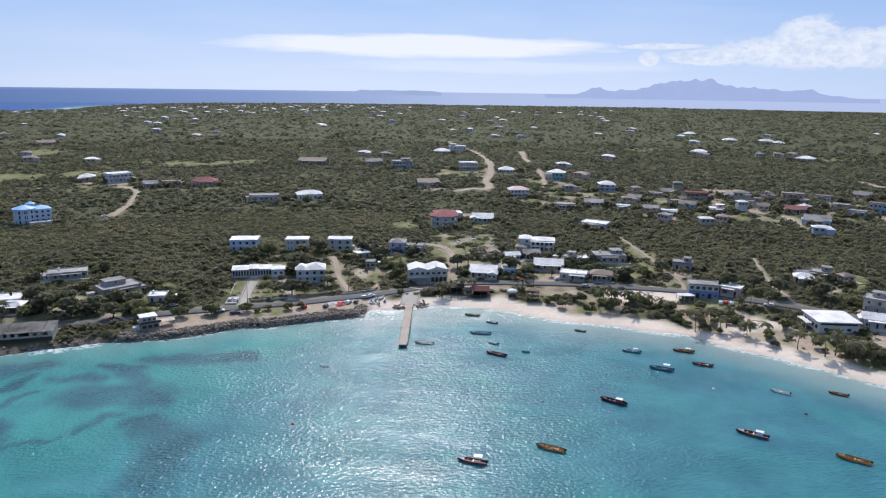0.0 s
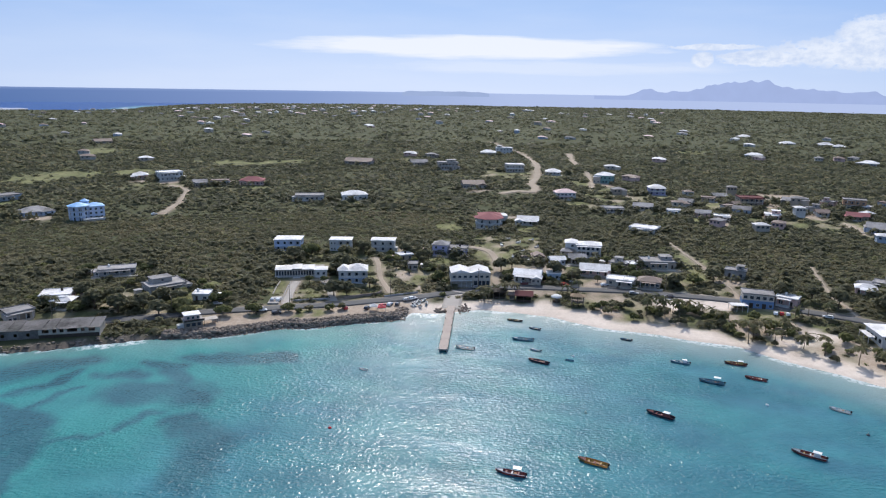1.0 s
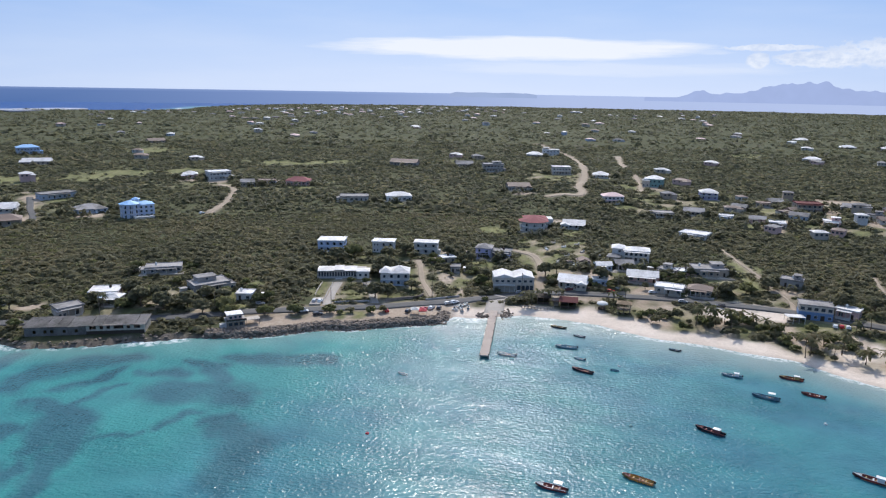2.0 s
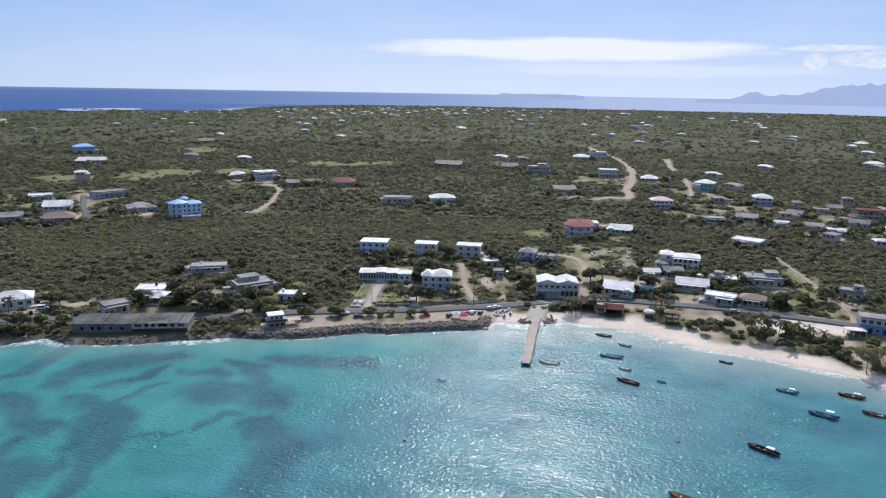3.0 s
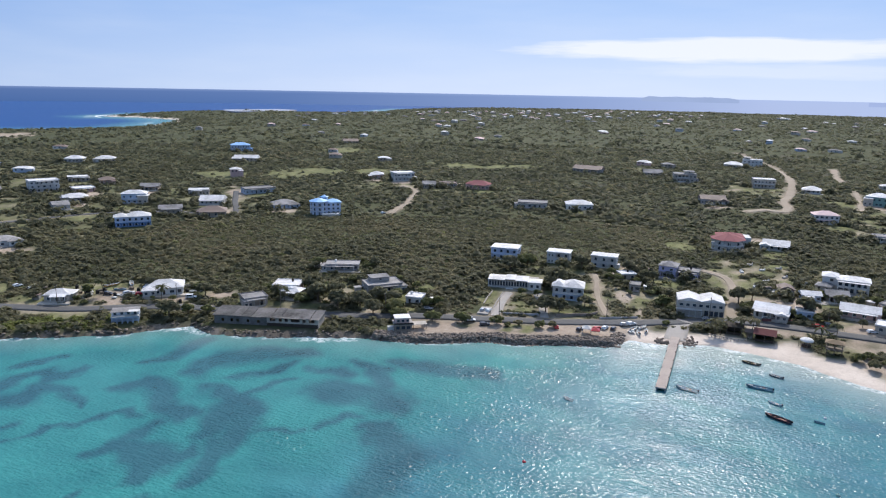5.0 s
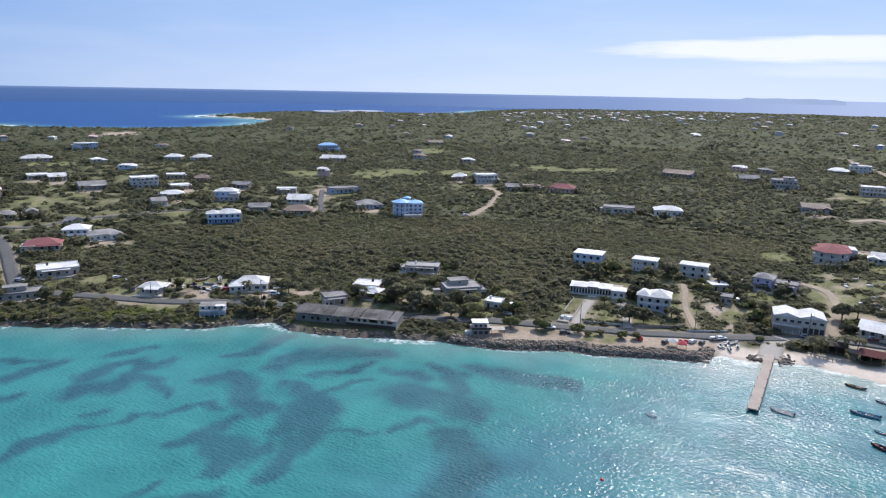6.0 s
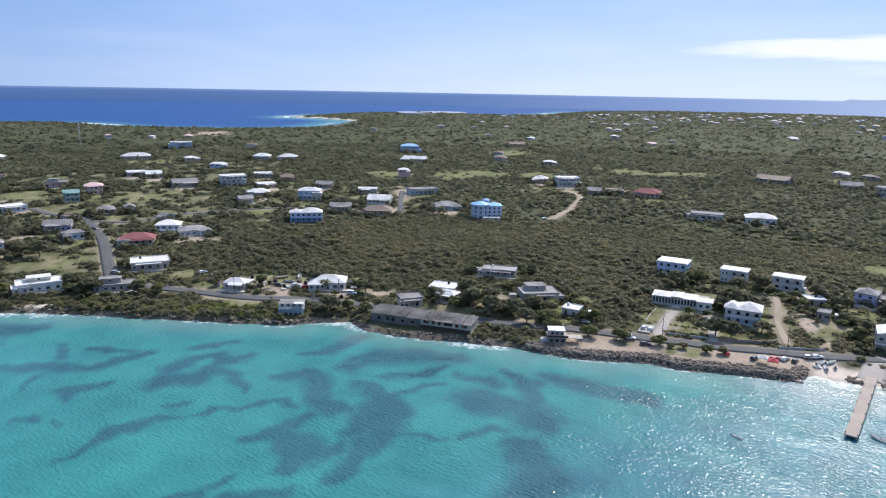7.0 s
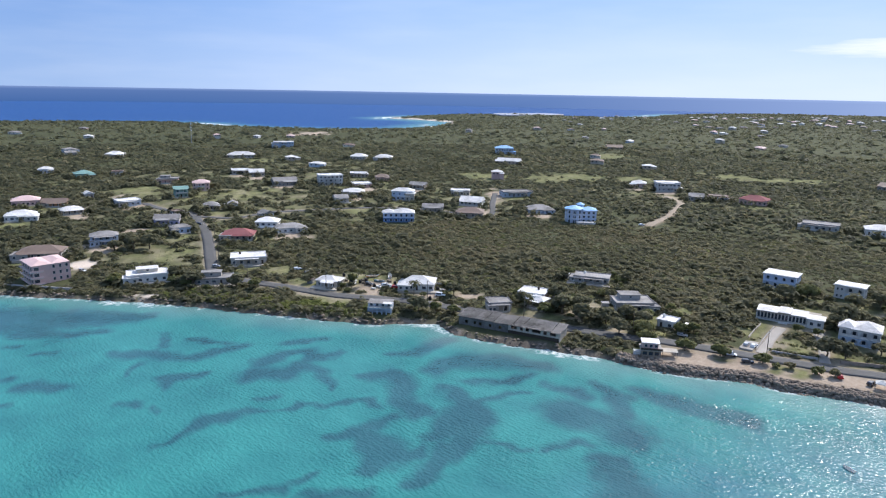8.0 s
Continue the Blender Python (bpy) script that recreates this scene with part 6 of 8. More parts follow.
def seaside_house(x, y, turn):
    t = thing("seaside_house", x, y, turn, "pale blue house with a ragged flat roof at the water's edge", "house", float(height(x, y)) - 0.2)
    plot(x, y, 11, 8, turn)
    part("wall", a_box(-5.2, 2.2, -2, 5.2, 8, 4.6), "pale_blue", t)
    g = part("arcade", arcade(10.4, 3.0, 5, 0.5), "pale_blue", t)
    g.matrix_basis = pose(0, 0, 0)
    part("terrace", a_box(-5.6, -1.2, -2, 5.6, 2.197, -0.003), "grey", t)
    part("deck", a_box(-5.4, -0.2, 3.004, 5.4, 2.197, 3.2), "white", t)
    for i in range(5):
        part_of("roof_post", shared("roof_post", lambda: a_box(-0.15, -0.15, 3.2, 0.15, 0.15, 5.0), "white"), None, t, "", pose(-4.9 + 2.45 * i, 0.1, 0.004))
    part("roof", a_box(-5.6, 1.5, 4.604, 5.6, 8.3, 4.8), "grey_roof", t)
    part("roof_awning", a_box(1.5, -0.6, 5.21, 5.8, 2.5, 5.3), "white_roof", t)
    for i in range(4):
        window(t, -3.9 + 2.6 * i, 2.2, 3.4, 1.1, 1.0)
    for k in range(4):
        part("sea_step", a_box(-1.5, -1.65 - 0.4 * k, -2.2, 1.5, -1.203 - 0.4 * k, -0.3 - 0.25 * k), "grey", t)
    return t


seaside_house(-228, 226.5, 40)
house(-238.8, 259.5, 16.5, 12, 3.2, 40, 1, "hip", "white", "white_roof", "white one-storey house with a broad hipped white roof beside a boatyard")
house(-273.4, 230.8, 10.5, 8, 3.0, 30, 1, "hip", "cream", "white_roof", "small cream house with a bright white roof by the road")
PLOTS.append((-262, 253, 12))


# ---- the pier and the beach ----
def pier():
    t = thing("pier", -15.4, 258, 0, "long reddish concrete pier running out from the beach", "pier", 0.0)
    for k in range(14):
        part_of("deck_slab", shared("deck_slab", lambda: a_box(-1.8, 0, 0.95, 1.8, 3.98, 1.4, 0.05), "slab"), None, t, "", pose(0, 4 * k, 0))
    for k in range(13):
        for sx in (-1.35, 1.35):
            part_of("pile", shared("pile", lambda: tube(bmesh.new(), [(0, 0, -4), (0, 0, 0.95)], [0.22, 0.22], 8), "grey"), None, t, "", pose(sx, 1.2 + 4 * k, 0))
    for k in range(6):
        for sx in (-1.6, 1.6):
            part_of("mooring_post", shared("mooring_post", lambda: tube(bmesh.new(), [(0, 0, 1.4), (0, 0, 1.85)], [0.12, 0.14], 8), "shade"), None, t, "", pose(sx, 1.0 + 9 * k, 0))
    return t


pier()
ramp_line = smooth([(-15.4, 312), (-15.5, 320), (-15, 328), (-12, 334)])
tagged(ribbon("pier_apron", 9, "paving", ramp_line, 0.14), "pale concrete apron from the road down to the pier", "pavement", kind="structure")


def beach_hut(name, x, y, turn, w, d, h, cover, label, rise=1.4, wall=None):
    """A hut with a pitched roof on posts, open or boarded."""
    t = thing(name, x, y, turn, label, "hut")
    PLOTS.append((x, y + 2, w * 0.7))
    part("roof", hip_roof(w, d, h + 0.15, rise, 0.7, True), cover, t)
    for px in (-w / 2 + 0.15, 0, w / 2 - 0.15):
        for py in (0.15, d - 0.15):
            part_of("post", shared("hut_post_%.1f" % h, lambda: tube(bmesh.new(), [(0, 0, -1), (0, 0, h)], [0.09, 0.08], 6), "wood"), None, t, "", pose(px, py, 0))
    if wall:
        part("back_wall", a_box(-w / 2 + 0.3, d - 0.5, -0.5, w / 2 - 0.3, d - 0.35, h - 0.1), wall, t)
        part("side_wall", a_box(-w / 2 + 0.3, 0.6, -0.5, -w / 2 + 0.42, d - 0.503, h - 0.2), wall, t)
        part("counter", a_box(-w / 2 + 0.5, 0.5, -0.5, w / 2 - 0.5, 0.9, 1.05), wall, t)
    return t


beach_hut("beach_bar", 18.5, 322.5, -4, 7.4, 6.5, 3.4, "maroon", "beach bar with a dark maroon gabled roof on the sand", 1.6, "shade")
beach_hut("beach_bar", 7.0, 326.5, 2, 6.0, 5.0, 3.6, "shade", "dark wooden beach bar among palms on the sand", 1.2, "shade")
t = beach_hut("beach_hut", 13.0, 325.0, -4, 2.6, 2.6, 2.8, "brown_roof", "little brown kiosk between two beach bars", 1.0, "tan")
for k, (x, y) in enumerate(((-1.5, 322.0), (1.5, 320.8), (4.5, 320.4), (7.5, 320.6), (10.5, 321.2))):
    wall = thing("terrace_wall", x, y, -5 + 3 * k, "low curved tan wall round the bar's sandy terrace", "wall", group="walls of the beach terrace")
    part("wall", arcade(3.0, 1.2, 2, 0.3, 0.2, 0.3), "tan", wall)


def round_shelter(x, y):
    t = thing("round_shelter", x, y, 0, "round beach shelter with a white domed canopy on posts", "shelter")
    bm = bmesh.new()
    bmesh.ops.create_uvsphere(bm, u_segments=20, v_segments=10, radius=2.6)
    bmesh.ops.delete(bm, geom=[v for v in bm.verts if v.co.z < -0.05], context="VERTS")
    for v in bm.verts:
        v.co.z = v.co.z * 0.45 + 2.5
    bmesh.ops.solidify(bm, geom=bm.faces[:], thickness=0.06)
    part("canopy", bm, "white", t)
    for k in range(8):
        a = 6.2832 * k / 8
        part_of("post", shared("shelter_post", lambda: tube(bmesh.new(), [(0, 0, -0.8), (0, 0, 2.55)], [0.1, 0.08], 6), "wood"), None, t, "", pose(2.8 * math.cos(a), 2.8 * math.sin(a), 0))
    part("bar_counter", prism(bmesh.new(), many_sided(12, 1.7), -0.3, 1.0), "shade", t)
    return t


round_shelter(34, 324)


def deck_hut(x, y, turn):
    t = thing("raised_deck", x, y, turn, "raised wooden deck hut with a dark roof over the sand", "hut")
    for px in (-2.6, 0, 2.6):
        for py in (0.2, 4.3):
            part_of("post", shared("deck_post", lambda: a_box(-0.1, -0.1, -1, 0.1, 0.1, 5.0), "wood"), None, t, "", pose(px, py, 0))
    part("floor", a_box(-3, 0, 2.2, 3, 4.5, 2.4), "wood", t)
    part("rail", a_box(-3, -0.06, 3.1, 3, 0.02, 3.2), "wood", t)
    part("side_rail", a_box(-3.06, 0.05, 3.1, -2.98, 4.5, 3.2), "wood", t)
    part("roof", hip_roof(6, 4.5, 5.1, 1.0, 0.5), "thatch", t)
    return t


deck_hut(43, 317.5, -10)


def stall(x, y, turn):
    t = thing("market_stall", x, y, turn, "open white-roofed stall on posts beside the beach road", "stall")
    part("roof", a_box(-3.8, 0, 2.8, 3.8, 4.6, 3.0), "white_roof", t)
    for px in (-3.6, -1.2, 1.2, 3.6):
        for py in (0.2, 4.4):
            part_of("post", shared("stall_post", lambda: a_box(-0.09, -0.09, -1, 0.09, 0.09, 2.8), "white"), None, t, "", pose(px, py, 0))
    part("table", a_box(-3.0, 1.6, -0.5, 3.0, 2.8, 0.85), "wood", t)
    return t


stall(115.4, 313.5, 0)


def tent(x, y, colour, words):
    t = thing("market_tent", x, y, 12, "%s pop-up tent beside the coast road" % words, "tent")
    part("canopy", hip_roof(3.4, 3.4, 2.25, 1.0, 0.15, cy=0.0), colour, t)
    for px in (-1.6, 1.6):
        for py in (-1.6, 1.6):
            part_of("leg", shared("tent_leg", lambda: a_box(-0.04, -0.04, -0.3, 0.04, 0.04, 2.15), "steel"), None, t, "", pose(px, py, 0))
    return t


tent(-49.8, 300.6, "white", "white")
tent(-46.0, 299.6, "car_red", "red")


# ---- boats ----
def boat_hull(L, beam, tall, sheer=0.35):
    """Half sections lofted from stern to bow; the inside is left open."""
    bm = bmesh.new()
    rows = []
    for i in range(9):
        u = i / 8
        half = beam / 2 * (0.82 + 0.18 * math.sin(min(u * 2.2, 1.57))) * (1 - max(0, (u - 0.5) / 0.5) ** 2.1)
        top = tall * (0.75 + sheer * u * u)
        keel = -0.25 + 0.5 * max(0, (u - 0.75) / 0.25) ** 2
        x = -L / 2 + L * u
        half = max(half, 0.03)
        rows.append([(x, -half, top), (x + 0.04, -half * 0.93, top * 0.4), (x, -half * 0.55, keel + 0.08), (x, 0, keel), (x, half * 0.55, keel + 0.08), (x + 0.04, half * 0.93, top * 0.4), (x, half, top)])
    v = [[bm.verts.new(p) for p in row] for row in rows]
    for a, b in zip(v, v[1:]):
        for k in range(6):
            bm.faces.new((a[k], a[k + 1], b[k + 1], b[k]))
    bm.faces.new(v[0])
    bmesh.ops.solidify(bm, geom=bm.faces[:], thickness=0.07)
    bmesh.ops.recalc_face_normals(bm, faces=bm.faces[:])
    return bm, rows


def boat(x, y, turn, L, hull, trim, inside, cabin, label, z=0.0, category="boat", group="boats moored in the bay"):
    """A small open fishing boat; turn: where the bow points."""
    t = thing("fishing_boat", x, y, turn, label, category, z, group)
    beam, tall = L * 0.27, 0.16 + 0.085 * L
    bm, rows = boat_hull(L, beam, tall)
    part("hull", bm, hull, t)
    rail = bmesh.new()
    for s in (0, 6):
        tube(rail, [(r[s][0], r[s][1], r[s][2] + 0.03) for r in rows], [0.07] * len(rows), 5)
    part("gunwale", rail, trim, t)
    deck = bmesh.new()
    edge = [(r[0][0], r[0][1] * 0.94, r[0][2] - 0.06) for r in rows[6:]] + [(r[6][0], r[6][1] * 0.94, r[6][2] - 0.06) for r in rows[:5:-1]]
    deck.faces.new([deck.verts.new(p) for p in edge])
    bmesh.ops.solidify(deck, geom=deck.faces[:], thickness=0.05)
    part("foredeck", deck, trim, t)
    part("floor", a_box(-L * 0.46, -beam * 0.36, 0.02, L * 0.26, beam * 0.36, 0.09), inside, t)
    if L > 4:
        for k, u in enumerate((-0.26, -0.05, 0.14)):
            part("bench", a_box(L * u - 0.18, -beam * 0.42, tall * 0.5, L * u + 0.18, beam * 0.42, tall * 0.5 + 0.06), trim if k % 2 else inside, t)
        eng = bmesh.new()
        box(eng, -L / 2 - 0.45, -0.22, tall * 0.6, -L / 2 + 0.05, 0.22, tall * 0.6 + 0.62, 0.08)
        motor = part("outboard_motor", eng, "rubber", t)
        part("leg", a_box(-L / 2 - 0.28, -0.07, -0.5, -L / 2 - 0.1, 0.07, tall * 0.6 - 0.003), "steel", motor)
        part("gear_crate", a_box(-L * 0.2, -0.35, 0.094, -L * 0.12, 0.35, 0.55, 0.03), "orange", t)
    if cabin == "box":
        c = part("cabin", a_box(-L * 0.34, -beam * 0.28, 0.094, -L * 0.14, beam * 0.28, tall + 0.75, 0.06), trim, t)
        part("cabin_roof", a_box(-L * 0.36, -beam * 0.33, tall + 0.754, -L * 0.11, beam * 0.33, tall + 0.82), "hull_white", c)
    elif cabin == "top":
        for px in (-L * 0.32, -L * 0.12):
            for py in (-beam * 0.3, beam * 0.3):
                part_of("canopy_pole", shared("canopy_pole", lambda: a_box(-0.03, -0.03, 0.1, 0.03, 0.03, 2.15), "steel"), None, t, "", pose(px, py, 0))
        part("canopy", a_box(-L * 0.36, -beam * 0.36, 2.154, -L * 0.08, beam * 0.36, 2.22), "hull_white", t)
    return t


for x, y, turn, L, hull, trim, inside, cabin, words in (
        (13.5, 299, 168, 6.4, "hull_dark", "hull_yellow", "hull_white", "", "dark open fishing boat with a yellow rim"),
        (21.8, 289.3, 158, 4.9, "hull_dark", "hull_white", "hull_white", "", "small dark open boat with a white inside"),
        (16.1, 275.4, 176, 8.5, "hull_blue", "hull_white", "hull_blue", "", "long blue-grey open fishing boat with a white rim"),
        (20.6, 263.7, 160, 4.3, "hull_blue", "hull_white", "hull_white", "", "small pale blue open boat with a white rim"),
        (21.1, 252.1, 155, 8.1, "hull_dark", "hull_red", "hull_red", "", "dark fishing boat with a red deck and benches"),
        (-7.2, 263.2, 168, 7.4, "hull_white", "hull_white", "hull_blue", "", "white open boat moored beside the pier"),
        (33, 254.9, 165, 3.2, "hull_blue", "hull_blue", "hull_white", "", "little blue dinghy riding at its mooring"),
        (-43, 238, 158, 3.7, "hull_white", "hull_white", "hull_blue", "", "small white dinghy alone off the rocks"),
        (58.7, 279.9, 158, 4.5, "hull_dark", "hull_blue", "hull_dark", "", "small dark boat moored close to the beach"),
        (74.7, 257.1, 165, 6.9, "hull_blue", "hull_white", "hull_blue", "box", "pale blue boat with a small white cabin"),
        (81.2, 239.8, 160, 8.4, "hull_blue", "hull_blue", "hull_dark", "top", "dark teal fishing boat with a white steering canopy"),
        (95.4, 257.9, 165, 7.7, "hull_red", "hull_yellow", "hull_dark", "box", "reddish fishing boat with a small wheelhouse"),
        (98, 244.2, 158, 7.2, "hull_red", "hull_red", "hull_white", "", "dark red open fishing boat"),
        (56.8, 211.6, 148, 8.7, "hull_dark", "hull_red", "hull_red", "box", "dark fishing boat with red gunwales and wheelhouse"),
        (116.2, 220.9, 145, 6.2, "hull_white", "hull_white", "hull_blue", "", "white open boat with a pale blue inside"),
        (135.5, 219.7, 150, 5.8, "hull_red", "hull_yellow", "hull_dark", "", "brown and red open boat near the beach"),
        (93.4, 190.4, 150, 8.9, "hull_red", "hull_white", "hull_yellow", "box", "fishing boat with a pale deck and an orange-yellow engine box"),
        (115.8, 176.4, 148, 8.6, "hull_yellow", "hull_yellow", "hull_red", "", "yellow fishing boat with a red inside"),
        (31.5, 180.3, 156, 8.4, "hull_yellow", "hull_red", "hull_yellow", "", "orange-red fishing boat with yellow benches"),
        (8.7, 172.7, 166, 8.2, "hull_red", "hull_white", "hull_red", "top", "pinkish-red fishing boat with a white canopy")):
    boat(x, y, turn, L, hull, trim, inside, cabin, words)
for x, y, c, words in ((33.5, 211.3, "teal", "dark green"), (-44.9, 193.2, "car_red", "red"), (94.1, 222.9, "hull_white", "white"), (35, 259.5, "hull_white", "white"), (117, 204.8, "hull_dark", "dark")):
    bm = bmesh.new()
    bmesh.ops.create_icosphere(bm, subdivisions=2, radius=0.55)
    for v in bm.verts:
        v.co.z *= 0.7
    b = thing("mooring_buoy", x, y, 20, "%s mooring buoy floating on the bay" % words, "buoy", 0.1)
    part("float", bm, c, b)
    part("ring", tube(bmesh.new(), [(0, 0, 0.36), (0, 0, 0.75)], [0.06, 0.06], 6), "steel", b)
for x, y, turn, L, hull in ((-32.3, 315.4, 70, 6.2, "hull_white"), (-30.2, 312.6, 110, 5.2, "hull_white"), (-29.4, 318.4, 60, 5.6, "hull_white"), (-27.4, 315.8, 95, 4.6, "hull_blue"),
                            (-274.8, 248.8, 10, 6.5, "hull_white"), (-268.4, 256.6, 60, 7.0, "hull_yellow"), (-260.6, 254.5, 20, 6.0, "hull_blue"), (-262.1, 262.6, 140, 7.5, "hull_white"),
                            (-236.9, 274.3, 30, 7.0, "hull_white"), (-229.5, 270.5, 40, 6.5, "hull_white"), (-299.3, 238.2, 110, 5.5, "hull_white"), (-276.5, 241.5, 150, 4.5, "hull_yellow")):
    boat(x, y, turn, L, hull, "hull_white", "hull_white", "", "%s boat hauled out on dry land" % {"hull_white": "white", "hull_yellow": "yellow", "hull_blue": "blue"}[hull], float(height(x, y)) + 0.3, "boat", "boats on land")


# ---- cars ----
def car(paint, label, van=False):
    t = thing("car", 0, 0, 0, label, "car", 0.0)
    L, W = (4.9, 1.9) if van else (4.4, 1.78)
    side = [(-L / 2, 0.35), (-L / 2, 0.85), (-L / 2 + 0.3, 0.95), (L / 2 - 1.2, 0.95), (L / 2 - 0.1, 0.78), (L / 2, 0.4)]
    top = [(-L / 2 + 0.15, 0.953), (-L / 2 + 0.35, 1.9 if van else 1.45), (L / 2 - (1.6 if van else 2.1), 1.9 if van else 1.47), (L / 2 - 1.15, 0.953)]
    for name, outline, half, kind in (("body", side, W / 2, paint), ("cabin", top, W / 2 - 0.1, paint)):
        bm = bmesh.new()
        a = [bm.verts.new((x, -half, z)) for x, z in outline]
        b = [bm.verts.new((x, half, z)) for x, z in outline]
        bm.faces.new(a), bm.faces.new(b[::-1])
        for i in range(len(outline)):
            j = (i + 1) % len(outline)
            bm.faces.new((a[j], a[i], b[i], b[j]))
        bmesh.ops.recalc_face_normals(bm, faces=bm.faces[:])
        bmesh.ops.bevel(bm, geom=bm.edges[:], offset=0.06, segments=1, affect="EDGES")
        ob = part(name, bm, kind, t)
        if name == "cabin":
            z0, z1 = 1.02, (1.75 if van else 1.36)
            part("side_window", a_box(-L / 2 + 0.6, -half - 0.006, z0, L / 2 - 2.0, -half + 0.03, z1), "glass", ob)
            part("side_window", a_box(-L / 2 + 0.6, half - 0.03, z0, L / 2 - 2.0, half + 0.006, z1), "glass", ob)
            wind = bmesh.new()
            (xa, za), (xb, zb) = top[2], top[3]
            q = [wind.verts.new(p) for p in ((xb + 0.0, -half + 0.15, zb + 0.09), (xb + 0.0, half - 0.15, zb + 0.09), (xa + 0.08, half - 0.2, za - 0.06), (xa + 0.08, -half + 0.2, za - 0.06))]
            wind.faces.new(q)
            bmesh.ops.solidify(wind, geom=wind.faces[:], thickness=0.03)
            part("windscreen", wind, "glass", ob)
    for x in (-L / 2 + 0.85, L / 2 - 0.85):
        for y in (-W / 2 + 0.1, W / 2 - 0.1):
            part_of("wheel", shared("wheel", lambda: tube(bmesh.new(), [(0, -0.11, 0), (0, 0.11, 0)], [0.33, 0.33], 12), "rubber"), None, t, "", pose(x, y, 0.33))
    for y in (-W / 2 + 0.3, W / 2 - 0.3):
        part_of("headlight", shared("headlight", lambda: a_box(-0.03, -0.16, -0.07, 0.03, 0.16, 0.07), "hull_white"), None, t, "", pose(L / 2 - 0.02, y, 0.65))
    return t


FLEET = [car("car_white", "white saloon car parked beside the road"), car("car_red", "red saloon car parked beside the road"), car("car_silver", "silver saloon car parked on bare ground"),
         car("car_dark", "dark saloon car parked on bare ground"), car("car_white", "white van parked beside the road", True)]
SPOTS = ((-62.8, 300.0, 120, 1), (-53, 301.8, 80, 3), (-46.5, 306.0, 60, 1), (-43.5, 308.5, 75, 0), (-40.3, 310.0, 85, 3), (-36.5, 317.0, 30, 2), (-34.2, 319.6, 40, 0), (-91.1, 290.0, 30, 3),
         (-98.3, 291.4, 20, 4), (-4.2, 339.2, 10, 2), (130, 310.3, 70, 0), (132.4, 309.7, 72, 1), (134.8, 309.1, 70, 0), (-244.5, 256.0, 15, 3), (-248.5, 254.6, 40, 1), (-254, 252.5, 70, 2), (-305.7, 236.2, 80, 0),
         (-261.2, 248.2, 10, 3), (-226, 263, 35, 4), (72, 334, -6, 2), (60, 346.5, 20, 0), (88, 330.5, 170, 3), (-340, 208, 40, 2), (150, 305, 150, 0), (20, 349, 5, 0), (-383, 155, 20, 2), (28, 352.5, 90, 3),
         (-455, 236, 60, 0), (-430, 244, 20, 3), (-225, 452, 70, 0), (-120, 296, 25, 2), (40, 346.8, 0, 1), (-95, 306, 90, 0), (-97.5, 305.5, 90, 2))
for x, y, turn, k in SPOTS:
    near_road = float(from_ways(np.array([x]), np.array([y]))[0]) < 0.6
    copy_thing(FLEET[k], pose(x, y, float(height(x, y)) + (0.2 if near_road else 0.05), 0, 0, turn))
    PLOTS.append((x, y, 2.8))
for c in FLEET:
    for o in (*c.children_recursive, c):
        bpy.data.objects.remove(o)


# ---- walls, poles, paving ----
def run_wall(name, points, high, thick, material, label):
    """A low wall along a line on the ground."""
    line = smooth(points, 2.0)
    n = np.gradient(line, axis=0)
    n /= np.linalg.norm(n, axis=1)[:, None]
    side = np.stack([-n[:, 1], n[:, 0]], 1) * thick / 2
    z = height(line[:, 0], line[:, 1])
    v = np.stack([np.column_stack([line - side, z - 0.5]), np.column_stack([line - side, z + high]), np.column_stack([line + side, z + high]), np.column_stack([line + side, z - 0.5])], 1)
    return tagged(sheet(name, v.reshape(-1, 3), lattice(len(line), 4), M[material]), label, "wall", kind="structure")


run_wall("garden_wall", [(-88, 305.5), (-80, 308), (-73, 310.5)], 0.9, 0.4, "grey", "low grey stone garden wall beside the road")
run_wall("garden_wall", [(-66, 312.5), (-58, 317), (-52, 321), (-50, 325)], 1.3, 0.6, "rock", "curved stone retaining wall below the villa")
run_wall("garden_wall", [(-48, 319), (-40, 324), (-33, 329)], 0.8, 0.4, "grey", "low grey stone wall along the road")
run_wall("garden_wall", [(18, 347), (24, 348.5), (30, 349)], 1.1, 0.9, "maroon", "low dark red wall beside the road")
run_wall("garden_wall", [(-100, 313), (-101, 322), (-101.5, 330)], 0.8, 0.3, "cream", "low cream wall beside the car park")
run_wall("garden_wall", [(-96.4, 331), (-95.4, 319), (-93.4, 304)], 0.45, 0.4, "grey", "pale grey stepped kerb of the driveway")
run_wall("sea_wall", [(-402, 105), (-388, 117), (-372, 129), (-356, 141)], 1.2, 0.7, "grey", "grey concrete sea wall in front of the block")
park = part("car_park", prism(bmesh.new(), [(-98.6, 300.5), (-93.8, 301.5), (-95.2, 312), (-100, 312)], 2.0, 5.1), "paving")
PLOTS.append((-97, 306, 6.5))
park.location.z = float(height(-97, 306)) - 4.75
tagged(park, "pale paved car park terrace beside the road", "pavement", kind="structure")


